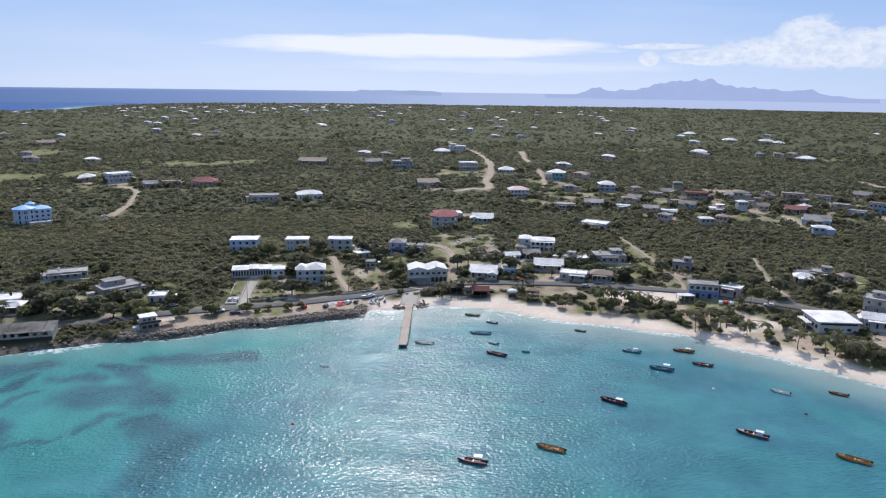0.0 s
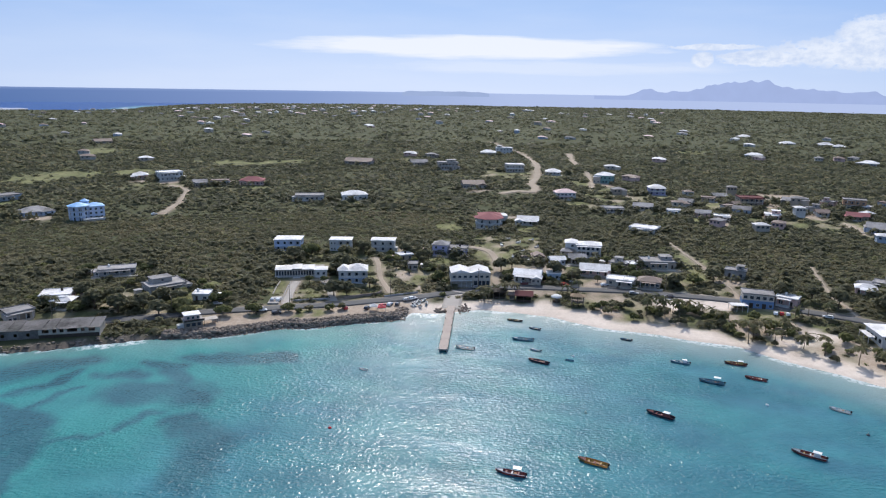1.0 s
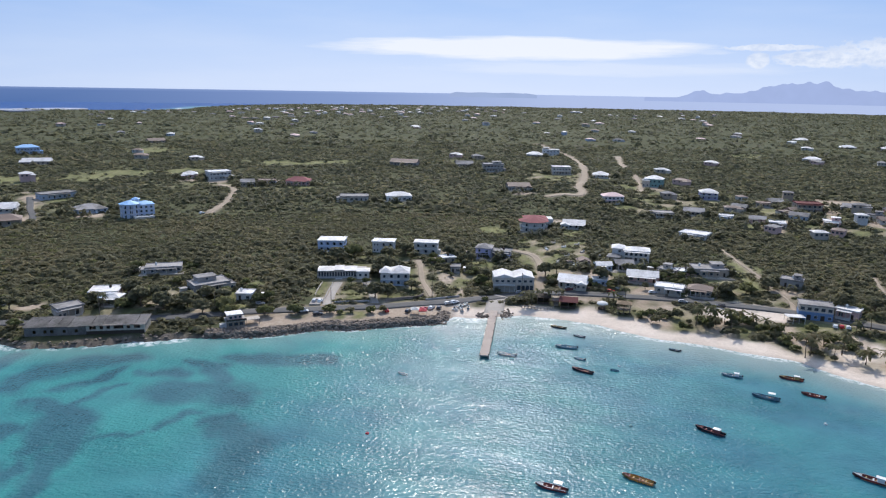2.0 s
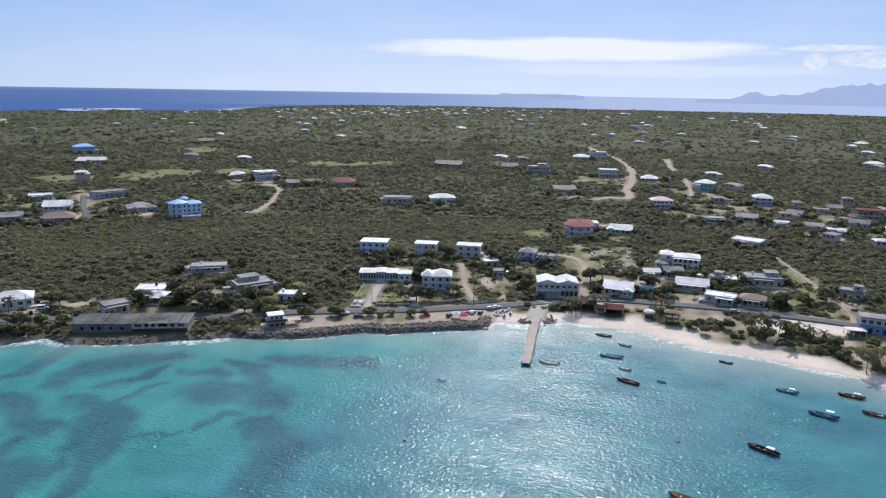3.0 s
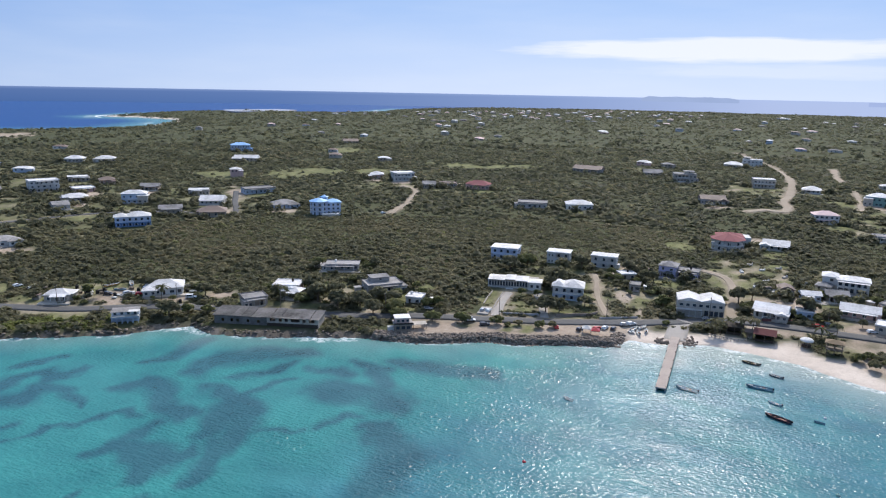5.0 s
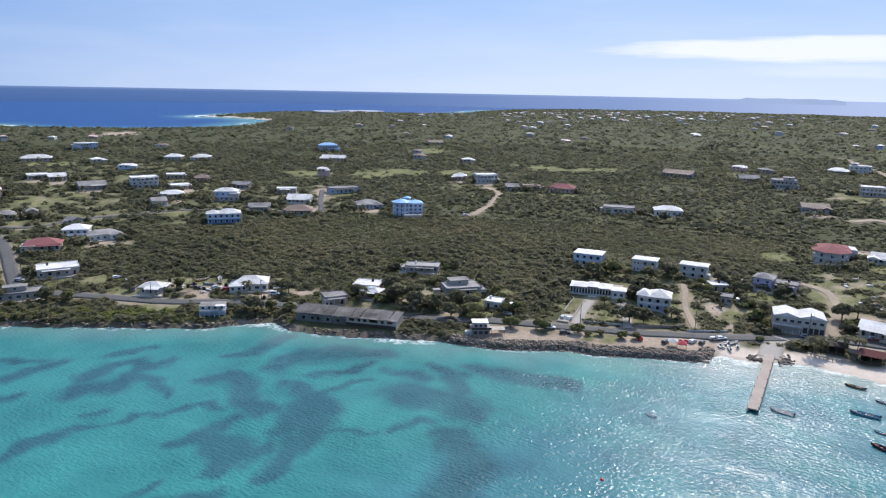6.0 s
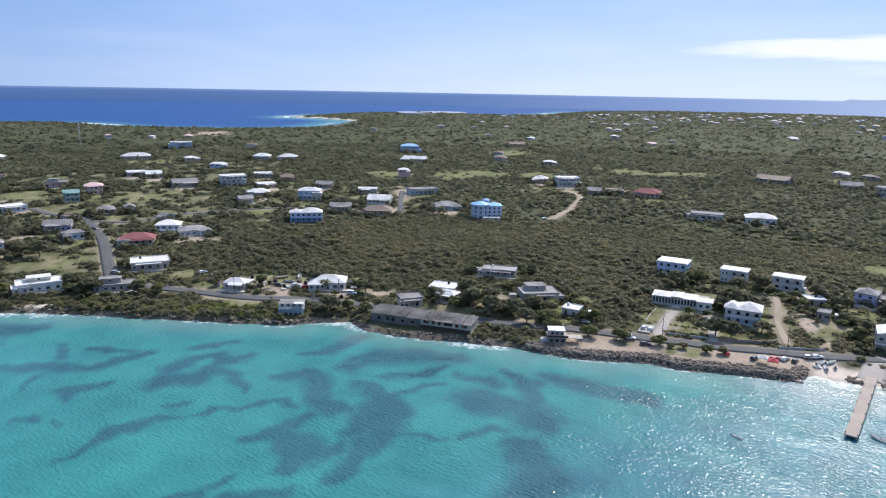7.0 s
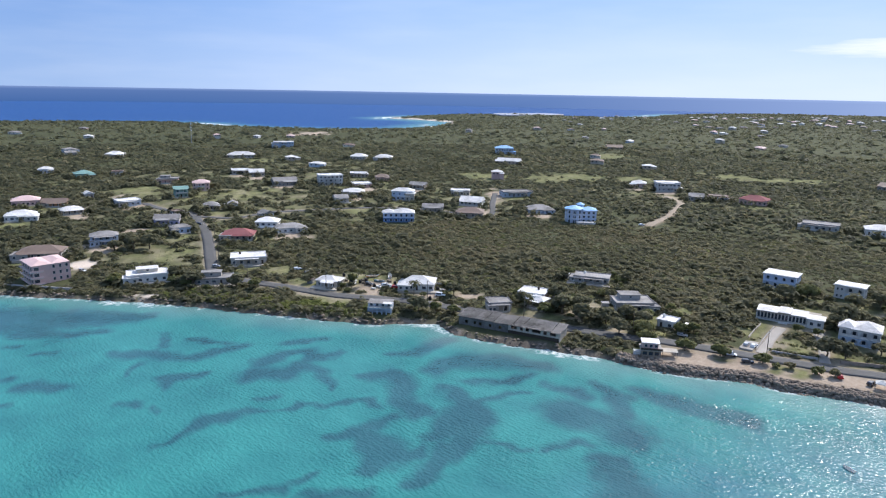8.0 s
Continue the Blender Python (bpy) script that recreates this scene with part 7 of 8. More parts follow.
def utility_pole(x, y, turn):
    t = thing("utility_pole", x, y, turn, "weathered wooden utility pole with a crossarm beside the road", "pole", group="poles along the road")
    part("pole", tube(bmesh.new(), [(0, 0, -1), (0, 0, 9.5)], [0.17, 0.11], 7), "wood", t)
    part("crossarm", a_box(-1.0, -0.06, 8.7, 1.0, 0.06, 8.85), "wood", t)
    for k in (-0.85, 0.0, 0.85):
        part_of("insulator", shared("insulator", lambda: tube(bmesh.new(), [(0, 0, 0), (0, 0, 0.2)], [0.06, 0.04], 6), "hull_white"), None, t, "", pose(k, 0, 8.854))
    return t


coast_line = WAYS[0][3]
for i in range(12, len(coast_line) - 6, 11):
    p, q = coast_line[i], coast_line[i + 1]
    e = (q - p) / np.hypot(*(q - p))
    utility_pole(p[0] - e[1] * 4.4, p[1] + e[0] * 4.4, math.degrees(math.atan2(e[1], e[0])) + 90)
mast = thing("radio_mast", -887, 463, 0, "tall thin steel radio mast above the scrub", "mast")
part("mast", tube(bmesh.new(), [(0, 0, -1), (0, 0, 30)], [0.5, 0.2], 6), "steel", mast)
for k in range(3):
    part("dish", tube(bmesh.new(), [(0.3, 0, 18 + 4 * k), (0.7, 0, 18 + 4 * k)], [0.9, 0.9], 10), "hull_white", mast)
for k, (x, y) in enumerate(((12.8, 432.3), (19, 423.7), (27.1, 429.6), (20.6, 404), (29.7, 413.8), (23.1, 387.1), (30.3, 398.1), (15.2, 392.7), (39.2, 404.7), (9, 416.8))):
    slab = thing("grave_slab", x, y, 12 * k, "pale concrete tomb in the hillside graveyard", "tomb", group="tombs in the graveyard")
    part("slab", a_box(-1.3, -0.8, -0.6, 1.3, 0.8, 0.7, 0.06), "white" if k % 2 else "paving", slab)
    part("headstone", a_box(1.303, -0.6, -0.6, 1.6, 0.6, 1.4, 0.05), "white", slab)
    PLOTS.append((x, y, 3.0))


# ---- distant houses ----
def far_house(x, y, w, d, h, turn, wall, cover):
    t = thing("distant_house", x, y, turn, "distant %s house with a %s roof in the scrub" % (WORDS[wall], WORDS[cover]), "house", float(height(x, y)) + 0.9)
    if w > 9:
        part("wing", a_box(w * 0.2, -2.4, -5, w * 0.62, d * 0.6, h * 0.82), wall, t)
        part("wing_roof", hip_roof(w * 0.42, d * 0.6 + 2.4, h * 0.82 + 0.16, 0.9, 0.5, cx=w * 0.41, cy=d * 0.3 - 1.2), cover, t)
    part("wall", a_box(-w / 2, 0, -5, w / 2, d, h), wall, t)
    part("roof", hip_roof(w, d, h + 0.16, 0.18 * d, 0.6), cover, t)
    for i in range(3):
        window(t, -w / 2 + (i + 0.5) * w / 3, 0, h - 2.0, 1.5, 1.3, 0, False)
    PLOTS.append((x, y, w * 0.6))


rr = random.Random(17)
for k in range(250):
    if k < 75:
        a, r = rr.uniform(-36, 14), rr.uniform(1300, 2750)
    elif k < 120:
        a, r = rr.uniform(-78, 34), rr.uniform(650, 1500)
    elif k >= 150:
        a, r = rr.gauss(-14, 9), rr.gauss(2350, 260)
    else:
        a, r = rr.gauss(22, 6), rr.uniform(470, 620)
    x, y = r * math.sin(radians(a)), 20 + r * math.cos(radians(a))
    if float(inland(x, y)) < 40 or any(math.hypot(x - px, y - py) < q + 9 for px, py, q in PLOTS):
        continue
    far_house(x, y, rr.uniform(8, 16) * (0.7 if 120 <= k < 150 else 1), rr.uniform(7, 10) * (0.8 if 120 <= k < 150 else 1), rr.choice((3, 3.2, 3.4, 6)), -a + rr.uniform(-30, 30), rr.choice(("white", "white", "cream", "cream", "pale_blue", "pink", "tan")),
              rr.choice(("white_roof", "white_roof", "grey_roof", "grey_roof", "pink_roof", "brown_roof") if k < 120 or k >= 150 else ("grey_roof", "brown_roof", "grey_roof", "white_roof")))


# ---- loose things in yards ----
rr = random.Random(23)
for k, (x, y) in enumerate(((-258, 258), (-266, 250), (-270, 246), (-252, 262), (-280, 247), (-247, 264), (-284, 243), (-233, 268), (-255, 246), (-292, 240), (-226, 256), (-33, 312), (14, 352), (31, 354), (44, 352), (66, 343), (-190, 268), (-196, 272), *[(-258 + 0.72 * q + 0.69 * v, 252 + 0.69 * q - 0.72 * v) for q, v in ((rr.uniform(-22, 20), rr.uniform(-6, 7)) for _ in range(26))])):
    turn = rr.uniform(0, 180)
    if k % 3 == 0:
        t = thing("wooden_crate", x, y, turn, "weathered wooden crate standing in a yard", "crate")
        part("box", a_box(-0.7, -0.6, 0, 0.7, 0.6, 0.9, 0.04), "wood", t)
        part("lid", a_box(-0.74, -0.64, 0.904, 0.74, 0.64, 0.98), "wood", t)
    elif k % 3 == 1:
        t = thing("water_tank", x, y, turn, "dark plastic water tank standing in a yard", "tank")
        part("tank", tube(bmesh.new(), [(0, 0, -0.2), (0, 0, 1.5), (0, 0, 1.75)], [0.75, 0.75, 0.35], 14), "rubber", t)
        part("lid", tube(bmesh.new(), [(0, 0, 1.754), (0, 0, 1.85)], [0.25, 0.25], 10), "shade", t)
    else:
        t = thing("building_heap", x, y, turn, "heap of pale blocks and boards in a yard", "heap")
        for i in range(6):
            part_of("block", shared("heap_block", lambda: a_box(-0.8, -0.35, 0, 0.8, 0.35, 0.4, 0.03), "white"), None, t, "", pose(rr.uniform(-0.9, 0.9), rr.uniform(-0.9, 0.9), 0.38 * (i // 3), 0, 0, rr.uniform(0, 90)))


# ---- leaves, trees and palms ----
def leaf_clumps(centres, outward, size, rng):
    """Corners of bent four-sided leaf clumps that look outward."""
    out = outward + rng.normal(0, 0.38, outward.shape)
    out /= np.linalg.norm(out, axis=-1, keepdims=True) + 1e-9
    e1 = np.cross(out, rng.normal(0, 1, out.shape))
    e1 /= np.linalg.norm(e1, axis=-1, keepdims=True) + 1e-9
    e2 = np.cross(out, e1)
    s = size[..., None]
    bend = out * s * 0.35
    return np.stack([centres + e1 * s - bend, centres + e2 * s * 0.8, centres - e1 * s - bend, centres - e2 * s * 0.8], -2).reshape(-1, 3)


def crown_mesh(name, lobes, leaves, leaf, seed, material):
    """A crown of leaf clumps set on several uneven lobes: middle, radius, flatness."""
    rng = np.random.RandomState(seed)
    all_v = []
    for (cx, cy, cz), r, flat_k in lobes:
        u, th = rng.uniform(-0.35, 1, leaves), rng.uniform(0, 6.2832, leaves)
        rim = np.sqrt(np.clip(1 - u * u, 0, 1))
        way_out = np.stack([rim * np.cos(th), rim * np.sin(th), u * 0.9 + 0.1], -1)
        reach = r * rng.uniform(0.7, 1.12, leaves)[:, None]
        c = np.array([cx, cy, cz]) + way_out * reach * np.array([1, 1, flat_k])
        all_v.append(leaf_clumps(c, way_out + np.array([0, 0, 0.35]), leaf * rng.uniform(0.6, 1.3, leaves), rng))
    v = np.concatenate(all_v)
    ob = sheet(name, v, np.arange(len(v)).reshape(-1, 4), M[material])
    mesh = ob.data
    bpy.data.objects.remove(ob)
    return mesh


def tree_kind(seed, tall, spread, material, label, category="tree", leaves=58):
    """A broad-leaved tree: tapered trunk, limbs, and a crown of several lobes."""
    r = random.Random(seed)
    t = thing("tree" if tall > 2.5 else "shrub", 0, 0, 0, label, category, 0.0)
    fork = tall * 0.34
    if tall > 2.5:
        wood = tube(bmesh.new(), [(0, 0, -0.6), (0.08, 0.03, fork * 0.5), (0.03, 0.1, fork)], [0.07 * tall * 0.7, 0.05 * tall * 0.7, 0.045 * tall * 0.7], 7)
    lobes = [((0, 0, tall * 0.72), spread * 0.62, 0.72)]
    for k in range(5):
        a = 6.2832 * k / 5 + r.uniform(-0.4, 0.4)
        d = spread * r.uniform(0.45, 0.65)
        c = (d * math.cos(a), d * math.sin(a), tall * r.uniform(0.5, 0.72))
        lobes.append((c, spread * r.uniform(0.36, 0.5), 0.75))
        if tall > 2.5:
            tube(wood, [(0.03, 0.1, fork - 0.1), (c[0] * 0.5, c[1] * 0.5, fork + (c[2] - fork) * 0.6), c], [0.028 * tall, 0.02 * tall, 0.008 * tall], 5)
    if tall > 2.5:
        part("trunk", wood, "bark", t)
    part_of("crown", crown_mesh("crown", lobes, leaves, 0.42 * spread ** 0.6 * 0.8, seed, material), None, t)
    return t


def palm_kind(seed, tall, label):
    """A coconut palm: leaning ringed trunk and drooping fronds of many leaflets."""
    r = random.Random(seed)
    t = thing("palm_tree", 0, 0, 0, label, "palm tree", 0.0)
    lean = r.uniform(0.4, 1.3)
    pts = [(lean * (k / 7) ** 1.8, 0.15 * math.sin(k), tall * k / 7 - (0.6 if k == 0 else 0)) for k in range(8)]
    part("trunk", tube(bmesh.new(), pts, [0.24, 0.19, 0.16, 0.15, 0.14, 0.13, 0.13, 0.15], 8), "bark", t)

    def frond():
        bm = bmesh.new()
        n = 13
        spine = [(0.28 * k, 0.5 * math.sin(k * 0.17) - 0.022 * k * k * 0.55) for k in range(n)]
        for k in range(n - 1):
            (xa, za), (xb, zb) = spine[k], spine[k + 1]
            half = 0.62 * math.sin(0.35 + 2.6 * k / n)
            for s in (-1, 1):
                q = ((xa, 0, za), (xb, 0, zb), (xb + 0.22, s * half, zb - 0.28 * half - 0.03), (xa + 0.3, s * half, za - 0.34 * half - 0.03))
                bm.faces.new([bm.verts.new(p) for p in q])
            bm.faces.new([bm.verts.new(p) for p in ((xa, -0.04, za + 0.01), (xb, -0.04, zb + 0.01), (xb, 0.04, zb + 0.01), (xa, 0.04, za + 0.01))])
        return bm

    mesh = shared("palm_frond", frond, "palm")
    for k in range(15):
        part_of("frond", mesh, None, t, "", pose(pts[-1][0], pts[-1][1], tall, 0, r.uniform(-38, 32), 24 * k + r.uniform(-8, 8)) @ Matrix.Scale(r.uniform(0.85, 1.15), 4))
    nuts = bmesh.new()
    for k in range(5):
        made = bmesh.ops.create_icosphere(nuts, subdivisions=1, radius=0.16)["verts"]
        for v in made:
            v.co += Vector((pts[-1][0] + 0.25 * math.cos(1.26 * k), pts[-1][1] + 0.25 * math.sin(1.26 * k), tall - 0.25))
    part("coconuts", nuts, "shade", t)
    return t


def plant_at(kind, x, y, turn, size, tall=1.0):
    return copy_thing(kind, pose(x, y, float(height(x, y)), 0, 0, turn) @ Matrix.Diagonal((size, size, size * tall, 1)))


KINDS = [tree_kind(101, 6.0, 3.4, "tree", "dark green broad-leaved tree with a rounded crown"), tree_kind(102, 5.0, 3.8, "fresh", "fresh green spreading tree between houses"),
         tree_kind(103, 7.0, 3.2, "tree", "tall dark green tree among the houses"), tree_kind(104, 5.2, 2.8, "fresh", "small green garden tree")]
SHRUBS = [tree_kind(111, 2.3, 2.4, "fresh", "low green shrub on the sand", "shrub", 30), tree_kind(112, 2.2, 2.0, "scrub", "dry olive shrub behind the beach", "shrub", 30)]
PALMS = [palm_kind(121, 6.5, "coconut palm with drooping fronds on the sand"), palm_kind(122, 8.0, "tall leaning coconut palm near the beach"), palm_kind(123, 5.0, "short coconut palm with ragged fronds")]
r = random.Random(31)
for x, y in ((-0.4, 324), (1.6, 325.5), (9.8, 329.6), (13.9, 329.4), (4.1, 331.5), (40.1, 333.6), (42.4, 328.9), (45.6, 333.5), (107.8, 279.9), (110.1, 281.8), (117.9, 289.9), (117.6, 278.1), (121.8, 282),
             (143.2, 308.6), (149.5, 304.9), (135.9, 304.7), (132.5, 267.7), (148, 251.8), (152.1, 252.2), (153.3, 247.7), (156.4, 248.3), (157.5, 246), (161.7, 248.5), (163.1, 244.9),
             (72.4, 307.2), (85.2, 311.1), (86.4, 304.6), (92.9, 314.4), (100.2, 305.1), (77.8, 307), (81, 309), (96.5, 309), (103, 300), (112, 286), (127, 274), (141, 259), (-184, 277), (-262, 246), (-236, 255)):
    plant_at(PALMS[r.randrange(3)], x, y, r.uniform(0, 360), r.uniform(0.85, 1.15))
    PLOTS.append((x, y, 1.6))
for x, y in ((103.9, 292.8), (113.5, 289.3), (118.6, 288.5), (131.5, 291.2), (132.7, 282.3), (150.1, 273.6), (142.2, 269.3), (133.7, 262.3), (152.3, 268.7), (159.9, 270.2), (175, 272.2), (56, 317.6), (60.3, 313.4),
             (69.8, 309), (85.9, 307.6), (91.1, 303.1), (96.4, 307.7), (117, 276.8), (113, 281.9), (106.3, 286.2), (104.5, 290.6), (124, 286), (127.5, 281), (137, 276), (121, 293), (129, 297), (139, 299), (146, 280),
             (63, 316.5), (75, 312), (80, 315), (89, 310), (57.5, 315.5), (150, 256), (160, 254), (166, 250), (172, 246), (168, 258), (-20.5, 327), (-64, 299.5), (-78, 295.5), (-82, 293), (-69, 297)):
    plant_at(SHRUBS[r.randrange(2)], x, y, r.uniform(0, 360), r.uniform(0.6, 1.15), r.uniform(0.8, 1.3))
    PLOTS.append((x, y, 1.8))
for x, y, k, s in ((-112.7, 283.6, 1, 0.75), (-100.9, 288.5, 1, 0.75), (-86.9, 293.3, 1, 0.6), (-71.5, 316, 0, 1.2), (-66, 319, 0, 0.9), (-76, 344, 2, 1.2), (-75, 351, 0, 1.3), (-73, 358, 0, 1.1), (-98, 345, 3, 0.8),
                   (-80, 333, 3, 0.6), (-87, 331, 3, 0.6), (-57, 331, 0, 0.8), (-78, 375, 0, 1.1), (-98, 377, 1, 1.0), (-104, 366, 0, 1.1), (-70, 385, 2, 1.0), (-46, 388, 2, 1.0), (-140, 281, 0, 1.1), (-133, 288, 1, 0.9),
                   (-150, 287, 0, 1.2), (-158, 281, 0, 1.1), (-163, 288, 2, 1.0), (-170, 283, 0, 1.2), (-176, 279, 1, 0.9), (-146, 297, 0, 1.0), (-128, 281, 1, 0.8), (-137, 294, 2, 1.0), (-182, 296, 0, 1.1), (-218, 241, 0, 1.1),
                   (-213, 247, 3, 0.8), (-249, 262, 2, 1.0), (-222, 268, 0, 0.9), (-205, 250, 3, 0.8), (8, 366, 0, 1.0), (14, 372, 2, 0.8), (-24, 350, 3, 0.9), (36, 360, 0, 1.1), (45, 352, 2, 0.9), (52, 372, 0, 1.0),
                   (94, 345, 0, 1.1), (104, 349, 1, 0.9), (116, 355, 0, 1.0), (83, 352, 0, 0.9), (140, 330, 0, 1.2), (152, 326, 2, 1.0), (160, 317, 0, 1.1), (178, 312, 0, 1.1), (-340, 186, 0, 1.0), (-331, 181, 1, 0.8),
                   (-322, 186, 0, 1.1), (-352, 160, 1, 0.9), (-305, 200, 0, 1.0), (-296, 205, 3, 0.9), (-403, 190, 2, 1.2), (-398, 197, 0, 1.1), (-408, 181, 0, 1.0)):
    plant_at(KINDS[k], x, y, r.uniform(0, 360), s * r.uniform(1.2, 1.45), r.uniform(0.8, 1.0))
    PLOTS.append((x, y, 2.2 * s))
FAR_TREES = []
# gardens: trees and shrubs close round every house, fewer before its front
tried = []
for hx, hy, w, d, turn in sorted(HOUSES + [(-113, 382, 15, 10, 6), (-84, 388, 12, 9, 4), (-60, 392, 13, 9, 2), (-66, 335, 14, 11, 10), (0.5, 455, 18, 20, 8), (-7.5, 344, 20, 12, 8)], key=lambda q: math.hypot(q[0], q[1] - 20)):
    c, s = math.cos(radians(turn)), math.sin(radians(turn))
    for k in range(24 if math.hypot(hx, hy - 20) > 400 else 14):
        side = r.choice("llrrbf" if k % 3 else "lrf")
        off = r.uniform(1.4, 8.5)
        u, v = {"l": (-w / 2 - off, r.uniform(-4, d + 2)), "r": (w / 2 + off, r.uniform(-4, d + 2)), "b": (r.uniform(-w / 2 - 3, w / 2 + 3), d + off), "f": (r.uniform(-w / 2 - 2, w / 2 + 2), -2.2 - off)}[side]
        tried.append((hx + c * u - s * v, hy + s * u + c * v, k % 3, 0.6 if side == "f" else 1.0))
tried = np.array(tried)
tx, ty = tried[:, 0], tried[:, 1]
ok = (inland(tx, ty) > 12) & (from_ways(tx, ty) > 2) & (in_ovals(tx, ty, CLEAR["sand"]) < 0.3)
ok &= (tried[:, 2] == 0) | (np.maximum(in_ovals(tx, ty, CLEAR["dirt"]), in_ovals(tx, ty, CLEAR["grass"])) < 0.5)
for px, py, q in PLOTS:
    ok &= np.hypot(tx - px, ty - py) > q - 1.2
grown = 0
for x, y, _, small in tried[ok]:
    if math.hypot(x, y - 20) > 400 or grown > 225:
        FAR_TREES.append((x, y))
    else:
        grown += 1
        plant_at(KINDS[r.randrange(4)], x, y, r.uniform(0, 360), r.uniform(0.4, 0.95) * small, r.uniform(0.75, 1.1))
tried = np.array([(r.uniform(48, 182), r.uniform(235, 322)) for _ in range(420)])
depth = inland(tried[:, 0], tried[:, 1])
ok = (depth > 12.5) & (depth < 34) & (from_ways(tried[:, 0], tried[:, 1]) > 1.5) & (wave_noise(tried[:, 0], tried[:, 1], 12, 37) > -0.25)
for px, py, q in PLOTS:
    ok &= np.hypot(tried[:, 0] - px, tried[:, 1] - py) > max(1.0, q - 1.0)
for x, y in tried[ok][:42]:
    plant_at(SHRUBS[r.randrange(2)], x, y, r.uniform(0, 360), r.uniform(0.7, 1.3), r.uniform(0.9, 1.6))
for k in (*KINDS, *SHRUBS, *PALMS):
    for o in (*k.children_recursive, k):
        bpy.data.objects.remove(o)


# ---- rocks of the shore ----
def rocks(name, x, y, size, low, seed, label):
    rng = np.random.RandomState(seed)
    bm = bmesh.new()
    bmesh.ops.create_icosphere(bm, subdivisions=1, radius=1.0)
    base = np.array([v.co[:] for v in bm.verts])
    tri = np.array([[v.index for v in f.verts] for f in bm.faces])
    bm.free()
    n = len(x)
    v = base[None] * rng.uniform(0.72, 1.18, (n, len(base), 1))
    v = np.clip(v, -0.8, 0.8) * rng.uniform(0.65, 1.2, (n, 1, 3)) * np.array([1, 1, low])
    a = rng.uniform(0, 6.2832, n)
    c, s = np.cos(a)[:, None], np.sin(a)[:, None]
    v = np.stack([v[..., 0] * c - v[..., 1] * s, v[..., 0] * s + v[..., 1] * c, v[..., 2]], -1) * size[:, None, None]
    z = np.maximum(height(x, y), -0.5) + size * low * 0.25
    v = v + np.stack([x, y, z], -1)[:, None]
    f = (tri[None] + (np.arange(n) * len(base))[:, None, None]).reshape(-1, 3)
    return tagged(sheet(name, v.reshape(-1, 3), f, M["rock"]), label, "rocks", kind="stuff")


def along_shore(n, x0, x1, d0, d1, seed):
    rng = np.random.RandomState(seed)
    line = smooth([p for p in NEAR_COAST if x0 - 40 < p[0] < x1 + 20], 1.0)
    i = rng.randint(0, len(line) - 1, n * 2)
    e = line[i + 1] - line[i]
    e /= np.linalg.norm(e, axis=1)[:, None] + 1e-9
    d = rng.uniform(d0, d1, n * 2)
    p = line[i] + np.stack([-e[:, 1], e[:, 0]], 1) * d[:, None] + rng.normal(0, 0.4, (n * 2, 2))
    ok = (p[:, 0] > x0) & (p[:, 0] < x1)
    return p[ok][:n, 0], p[ok][:n, 1], rng


x, y, rng = along_shore(2200, -130, -35, -1.3, 4.6, 81)
rocks("riprap", x, y, rng.uniform(0.4, 1.15, len(x)), 0.8, 82, "heaped grey-brown boulders protecting the shore")
x, y, rng = along_shore(650, -430, -128, -1.2, 2.6, 83)
rocks("shore_rocks", x, y, 0.3 + 1.1 * rng.uniform(0, 1, len(x)) ** 2, 0.4, 84, "jagged brown limestone ledges at the water's edge")
rng = np.random.RandomState(85)
px, py = np.concatenate([rng.normal(-20.3, 1.3, 40), rng.normal(-9.6, 1.4, 70)]), np.concatenate([rng.normal(308.5, 1.2, 40), rng.normal(312, 2.6, 70)])
rocks("pier_rocks", px, py, rng.uniform(0.4, 0.95, 110), 0.8, 86, "piles of boulders on both sides of the pier's foot")


# ---- scrub: what nobody could count ----
def open_ground(x, y):
    """True where no bush may stand."""
    d = inland(x, y)
    bare = ((in_ovals(x, y, CLEAR["grass"]) > 0.4) & (wave_noise(x, y, 7, 26) < 0.75)) | (in_ovals(x, y, CLEAR["dirt"]) > 0.3) | (in_ovals(x, y, CLEAR["sand"]) > 0.3)
    bare |= from_ways(x, y) < 1.6
    bare |= (d < 18 - 3 * np.clip((x - 60) / 40, 0, 1) + 4 * wave_noise(x, y, 18, 21)) & (x > -40)
    bare |= (d < 21) & (x > -128) & (x <= -40)
    bare |= d < np.where(x < -130, 2.6, 5.5)
    bare |= village(x, y) > 0.45
    bare |= (d < 42) & (x > 46) & (wave_noise(x, y, 9, 25) < 0.45)
    for px, py, r in PLOTS:
        bare |= np.hypot(x - px, y - py) < r
    return bare


def domes(name, x, y, big, low, leaves, leaf, material, rng, label="dense low dry green scrub bushes"):
    """Bushes: each one a low dome of leaf clumps."""
    k = len(x)
    z = height(x, y)
    th, u = rng.uniform(0, 2 * np.pi, (k, leaves)), rng.uniform(0.02, 1, (k, leaves))
    rim = np.sqrt(1 - u * u) * rng.uniform(0.7, 1.1, (k, leaves))
    c = np.stack([x[:, None] + big[:, None] * rim * np.cos(th), y[:, None] + big[:, None] * rim * np.sin(th),
                  z[:, None] + (big * low)[:, None] * (0.15 + u * rng.uniform(0.8, 1.15, (k, leaves)))], -1)
    out = np.stack([rim * np.cos(th), rim * np.sin(th), u * 1.2 + 0.95], -1)
    v = leaf_clumps(c, out, big[:, None] * leaf * rng.uniform(0.6, 1.3, (k, leaves)), rng)
    return tagged(sheet(name, v, np.arange(len(v)).reshape(-1, 4), M[material]), label, "scrub", kind="stuff")


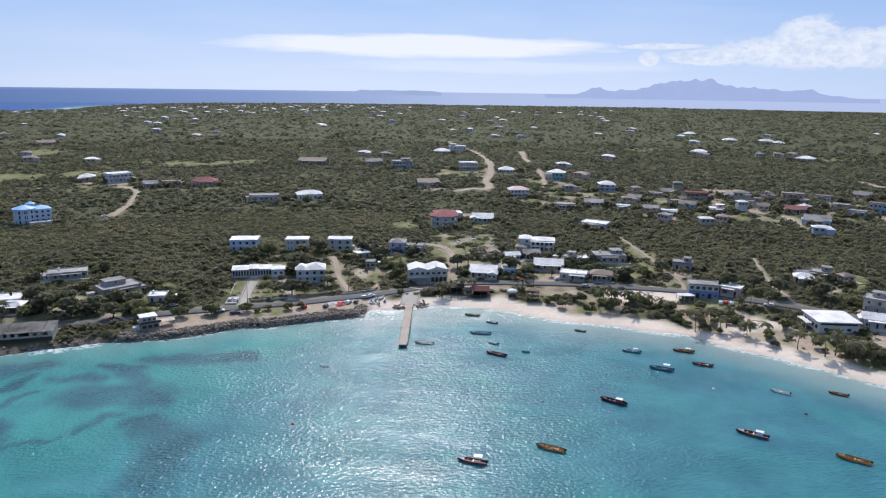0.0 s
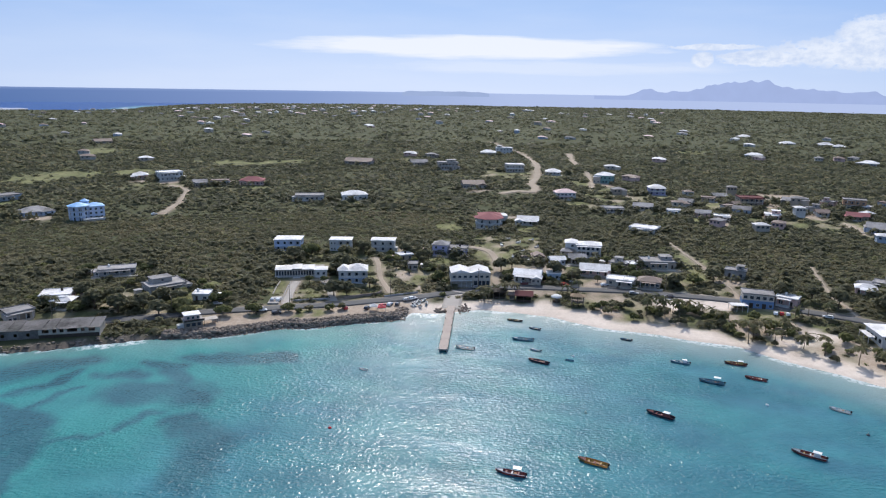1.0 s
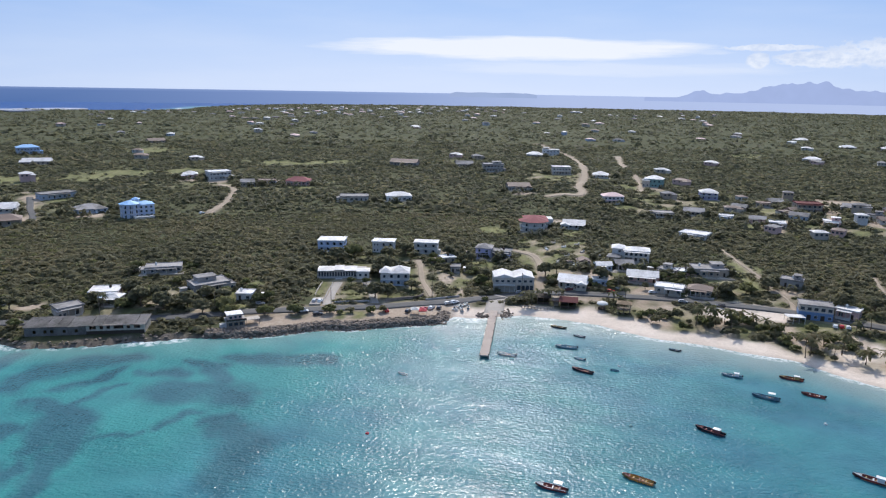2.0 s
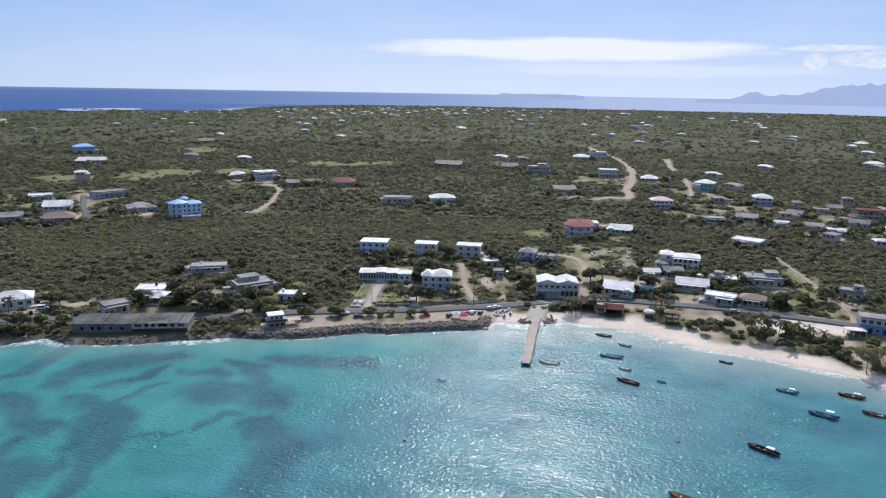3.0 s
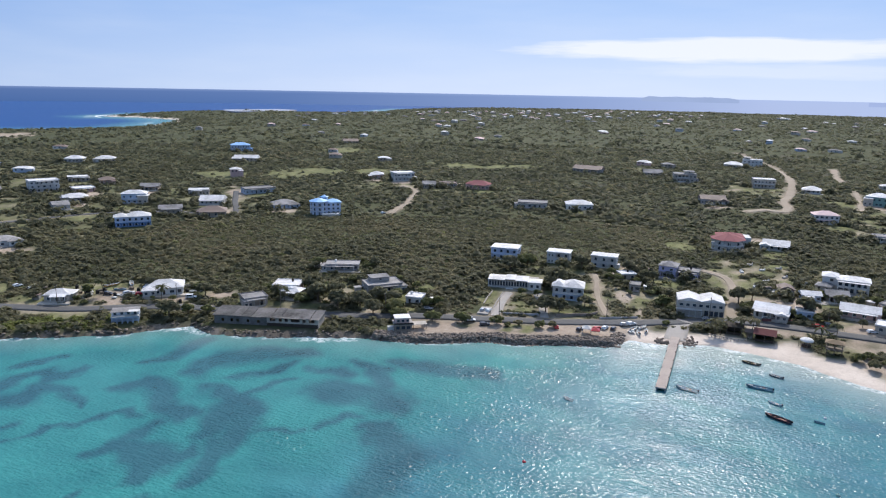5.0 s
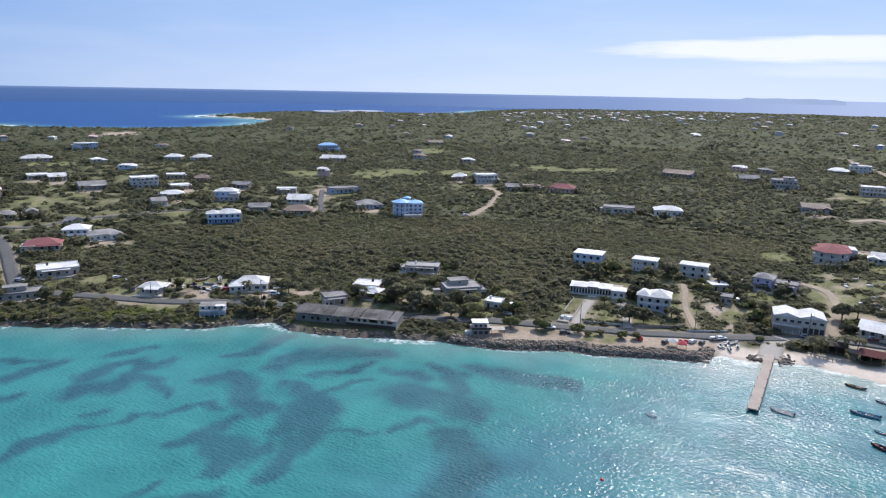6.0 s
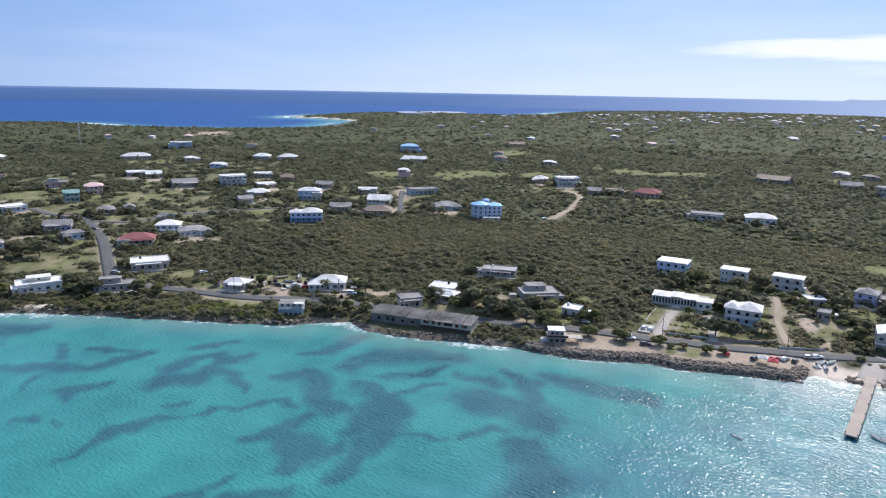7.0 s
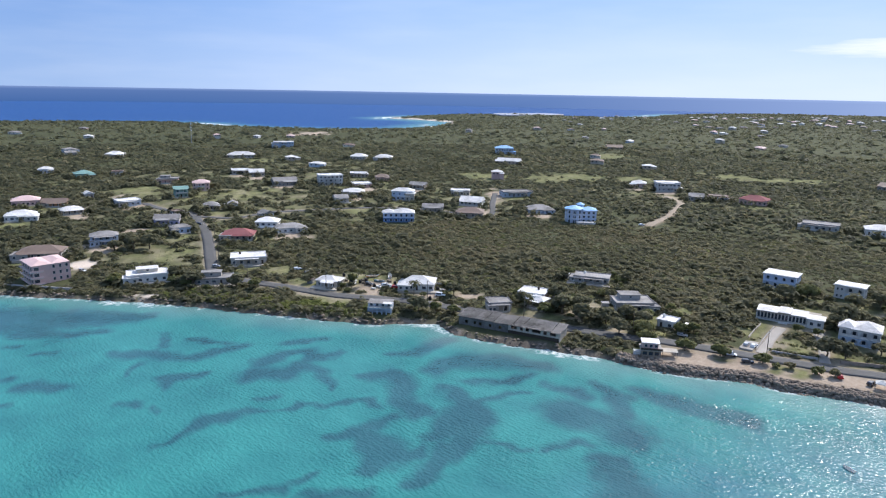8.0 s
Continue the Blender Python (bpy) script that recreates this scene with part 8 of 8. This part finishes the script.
def bushes(name, n, near, far, size, leaves, leaf, material, seed, from_deg=-84, to_deg=40, bare=0.0, tall=(0.3, 0.58)):
    """Bushes strewn over a ring of land."""
    rng = np.random.RandomState(seed)
    a = np.radians(rng.uniform(from_deg, to_deg, n))
    r = np.sqrt(rng.uniform(near ** 2, far ** 2, n))
    x, y = r * np.sin(a), 20 + r * np.cos(a)
    keep = ~open_ground(x, y)
    thin = wave_noise(x, y, 45, 61) * 0.5 + wave_noise(x, y, 14, 62) * 0.5
    keep &= thin > rng.uniform(-1.6, -0.2 + bare, n)
    x, y = x[keep], y[keep]
    big = rng.uniform(*size, len(x)) * (1 + 0.3 * wave_noise(x, y, 60, 63))
    return domes(name, x, y, big, rng.uniform(*tall, len(x)), leaves, leaf, material, rng)


bushes("scrub", 54000, 235, 480, (0.8, 1.75), 11, 0.6, "scrub", 71)
bushes("tall_scrub", 5000, 235, 480, (1.6, 3.0), 26, 0.4, "scrub", 76)
bushes("green_scrub", 6000, 235, 480, (0.8, 2.0), 18, 0.44, "fresh", 72)
bushes("far_scrub", 44000, 480, 1000, (1.6, 3.4), 5, 0.8, "grove", 73)
bushes("distant_scrub", 78000, 900, 3400, (2.6, 5.2), 3, 0.8, "grove", 74, -84, 40, 0.2, (0.5, 0.95))
bushes("far_thicket", 16000, 480, 1000, (1.6, 3.2), 6, 0.65, "scrub", 77)
bushes("thicket", 9000, 300, 760, (1.5, 2.9), 13, 0.45, "tree", 78, -84, -44, 0.5, (0.6, 1.0))
bushes("thicket", 4500, 320, 640, (1.5, 2.8), 13, 0.45, "tree", 79, 4, 40, 0.5, (0.6, 1.0))
bushes("thicket", 1500, 270, 400, (1.5, 2.6), 16, 0.45, "tree", 80, -44, 4, 0.5, (0.6, 1.0))
rng = np.random.RandomState(75)
spots = np.array(FAR_TREES)
domes("far_trees", spots[:, 0], spots[:, 1], rng.uniform(1.4, 3.4, len(spots)), rng.uniform(1.0, 1.5, len(spots)), 18, 0.45, "tree", rng, "dark green trees between the village houses")
for points, n, size in (([(-89, 308), (-80, 311), (-73, 313)], 26, 0.7), ([(-90, 316), (-83, 318), (-76, 320)], 24, 0.6), ([(-47, 321), (-40, 326), (-33, 331)], 30, 0.8), ([(31, 349.5), (40, 349.5)], 18, 0.8),
                        ([(-64, 315), (-56, 320), (-51, 325)], 30, 0.9), ([(-84, 334), (-88, 323)], 10, 0.6)):
    line = smooth(points, 0.5)
    p = line[rng.randint(0, len(line), n)] + rng.normal(0, 0.35, (n, 2))
    domes("hedge", p[:, 0], p[:, 1], rng.uniform(0.7, 1.2, n) * size, rng.uniform(0.8, 1.1, n), 18, 0.4, "fresh", rng, "clipped green garden hedge")
x, y, q = along_shore(420, -322, -232, 4.5, 17, 87)
ok = (from_ways(x, y) > 1.2) & (wave_noise(x, y, 14, 38) > -0.5)
for hx, hy, hr in PLOTS:
    ok &= np.hypot(x - hx, y - hy) > hr * 0.8
domes("shore_vines", x[ok], y[ok], q.uniform(0.9, 1.9, ok.sum()), q.uniform(0.4, 0.75, ok.sum()), 16, 0.42, "vine", q, "bright green creeping vines over the shore")
# weeds and tufts on the open lots
n = 5000
a, q = np.radians(rng.uniform(-84, 40, n)), np.sqrt(rng.uniform(235 ** 2, 470 ** 2, n))
x, y = q * np.sin(a), 20 + q * np.cos(a)
ok = (in_ovals(x, y, CLEAR["grass"]) > 0.3) & (from_ways(x, y) > 1) & (inland(x, y) > 12)
for hx, hy, hr in PLOTS:
    ok &= np.hypot(x - hx, y - hy) > hr * 0.8
x, y = x[ok], y[ok]
domes("tufts", x, y, rng.uniform(0.3, 0.9, len(x)), rng.uniform(0.4, 0.8, len(x)), 7, 0.55, "fresh", rng, "tufts of green and dry grass on open ground")
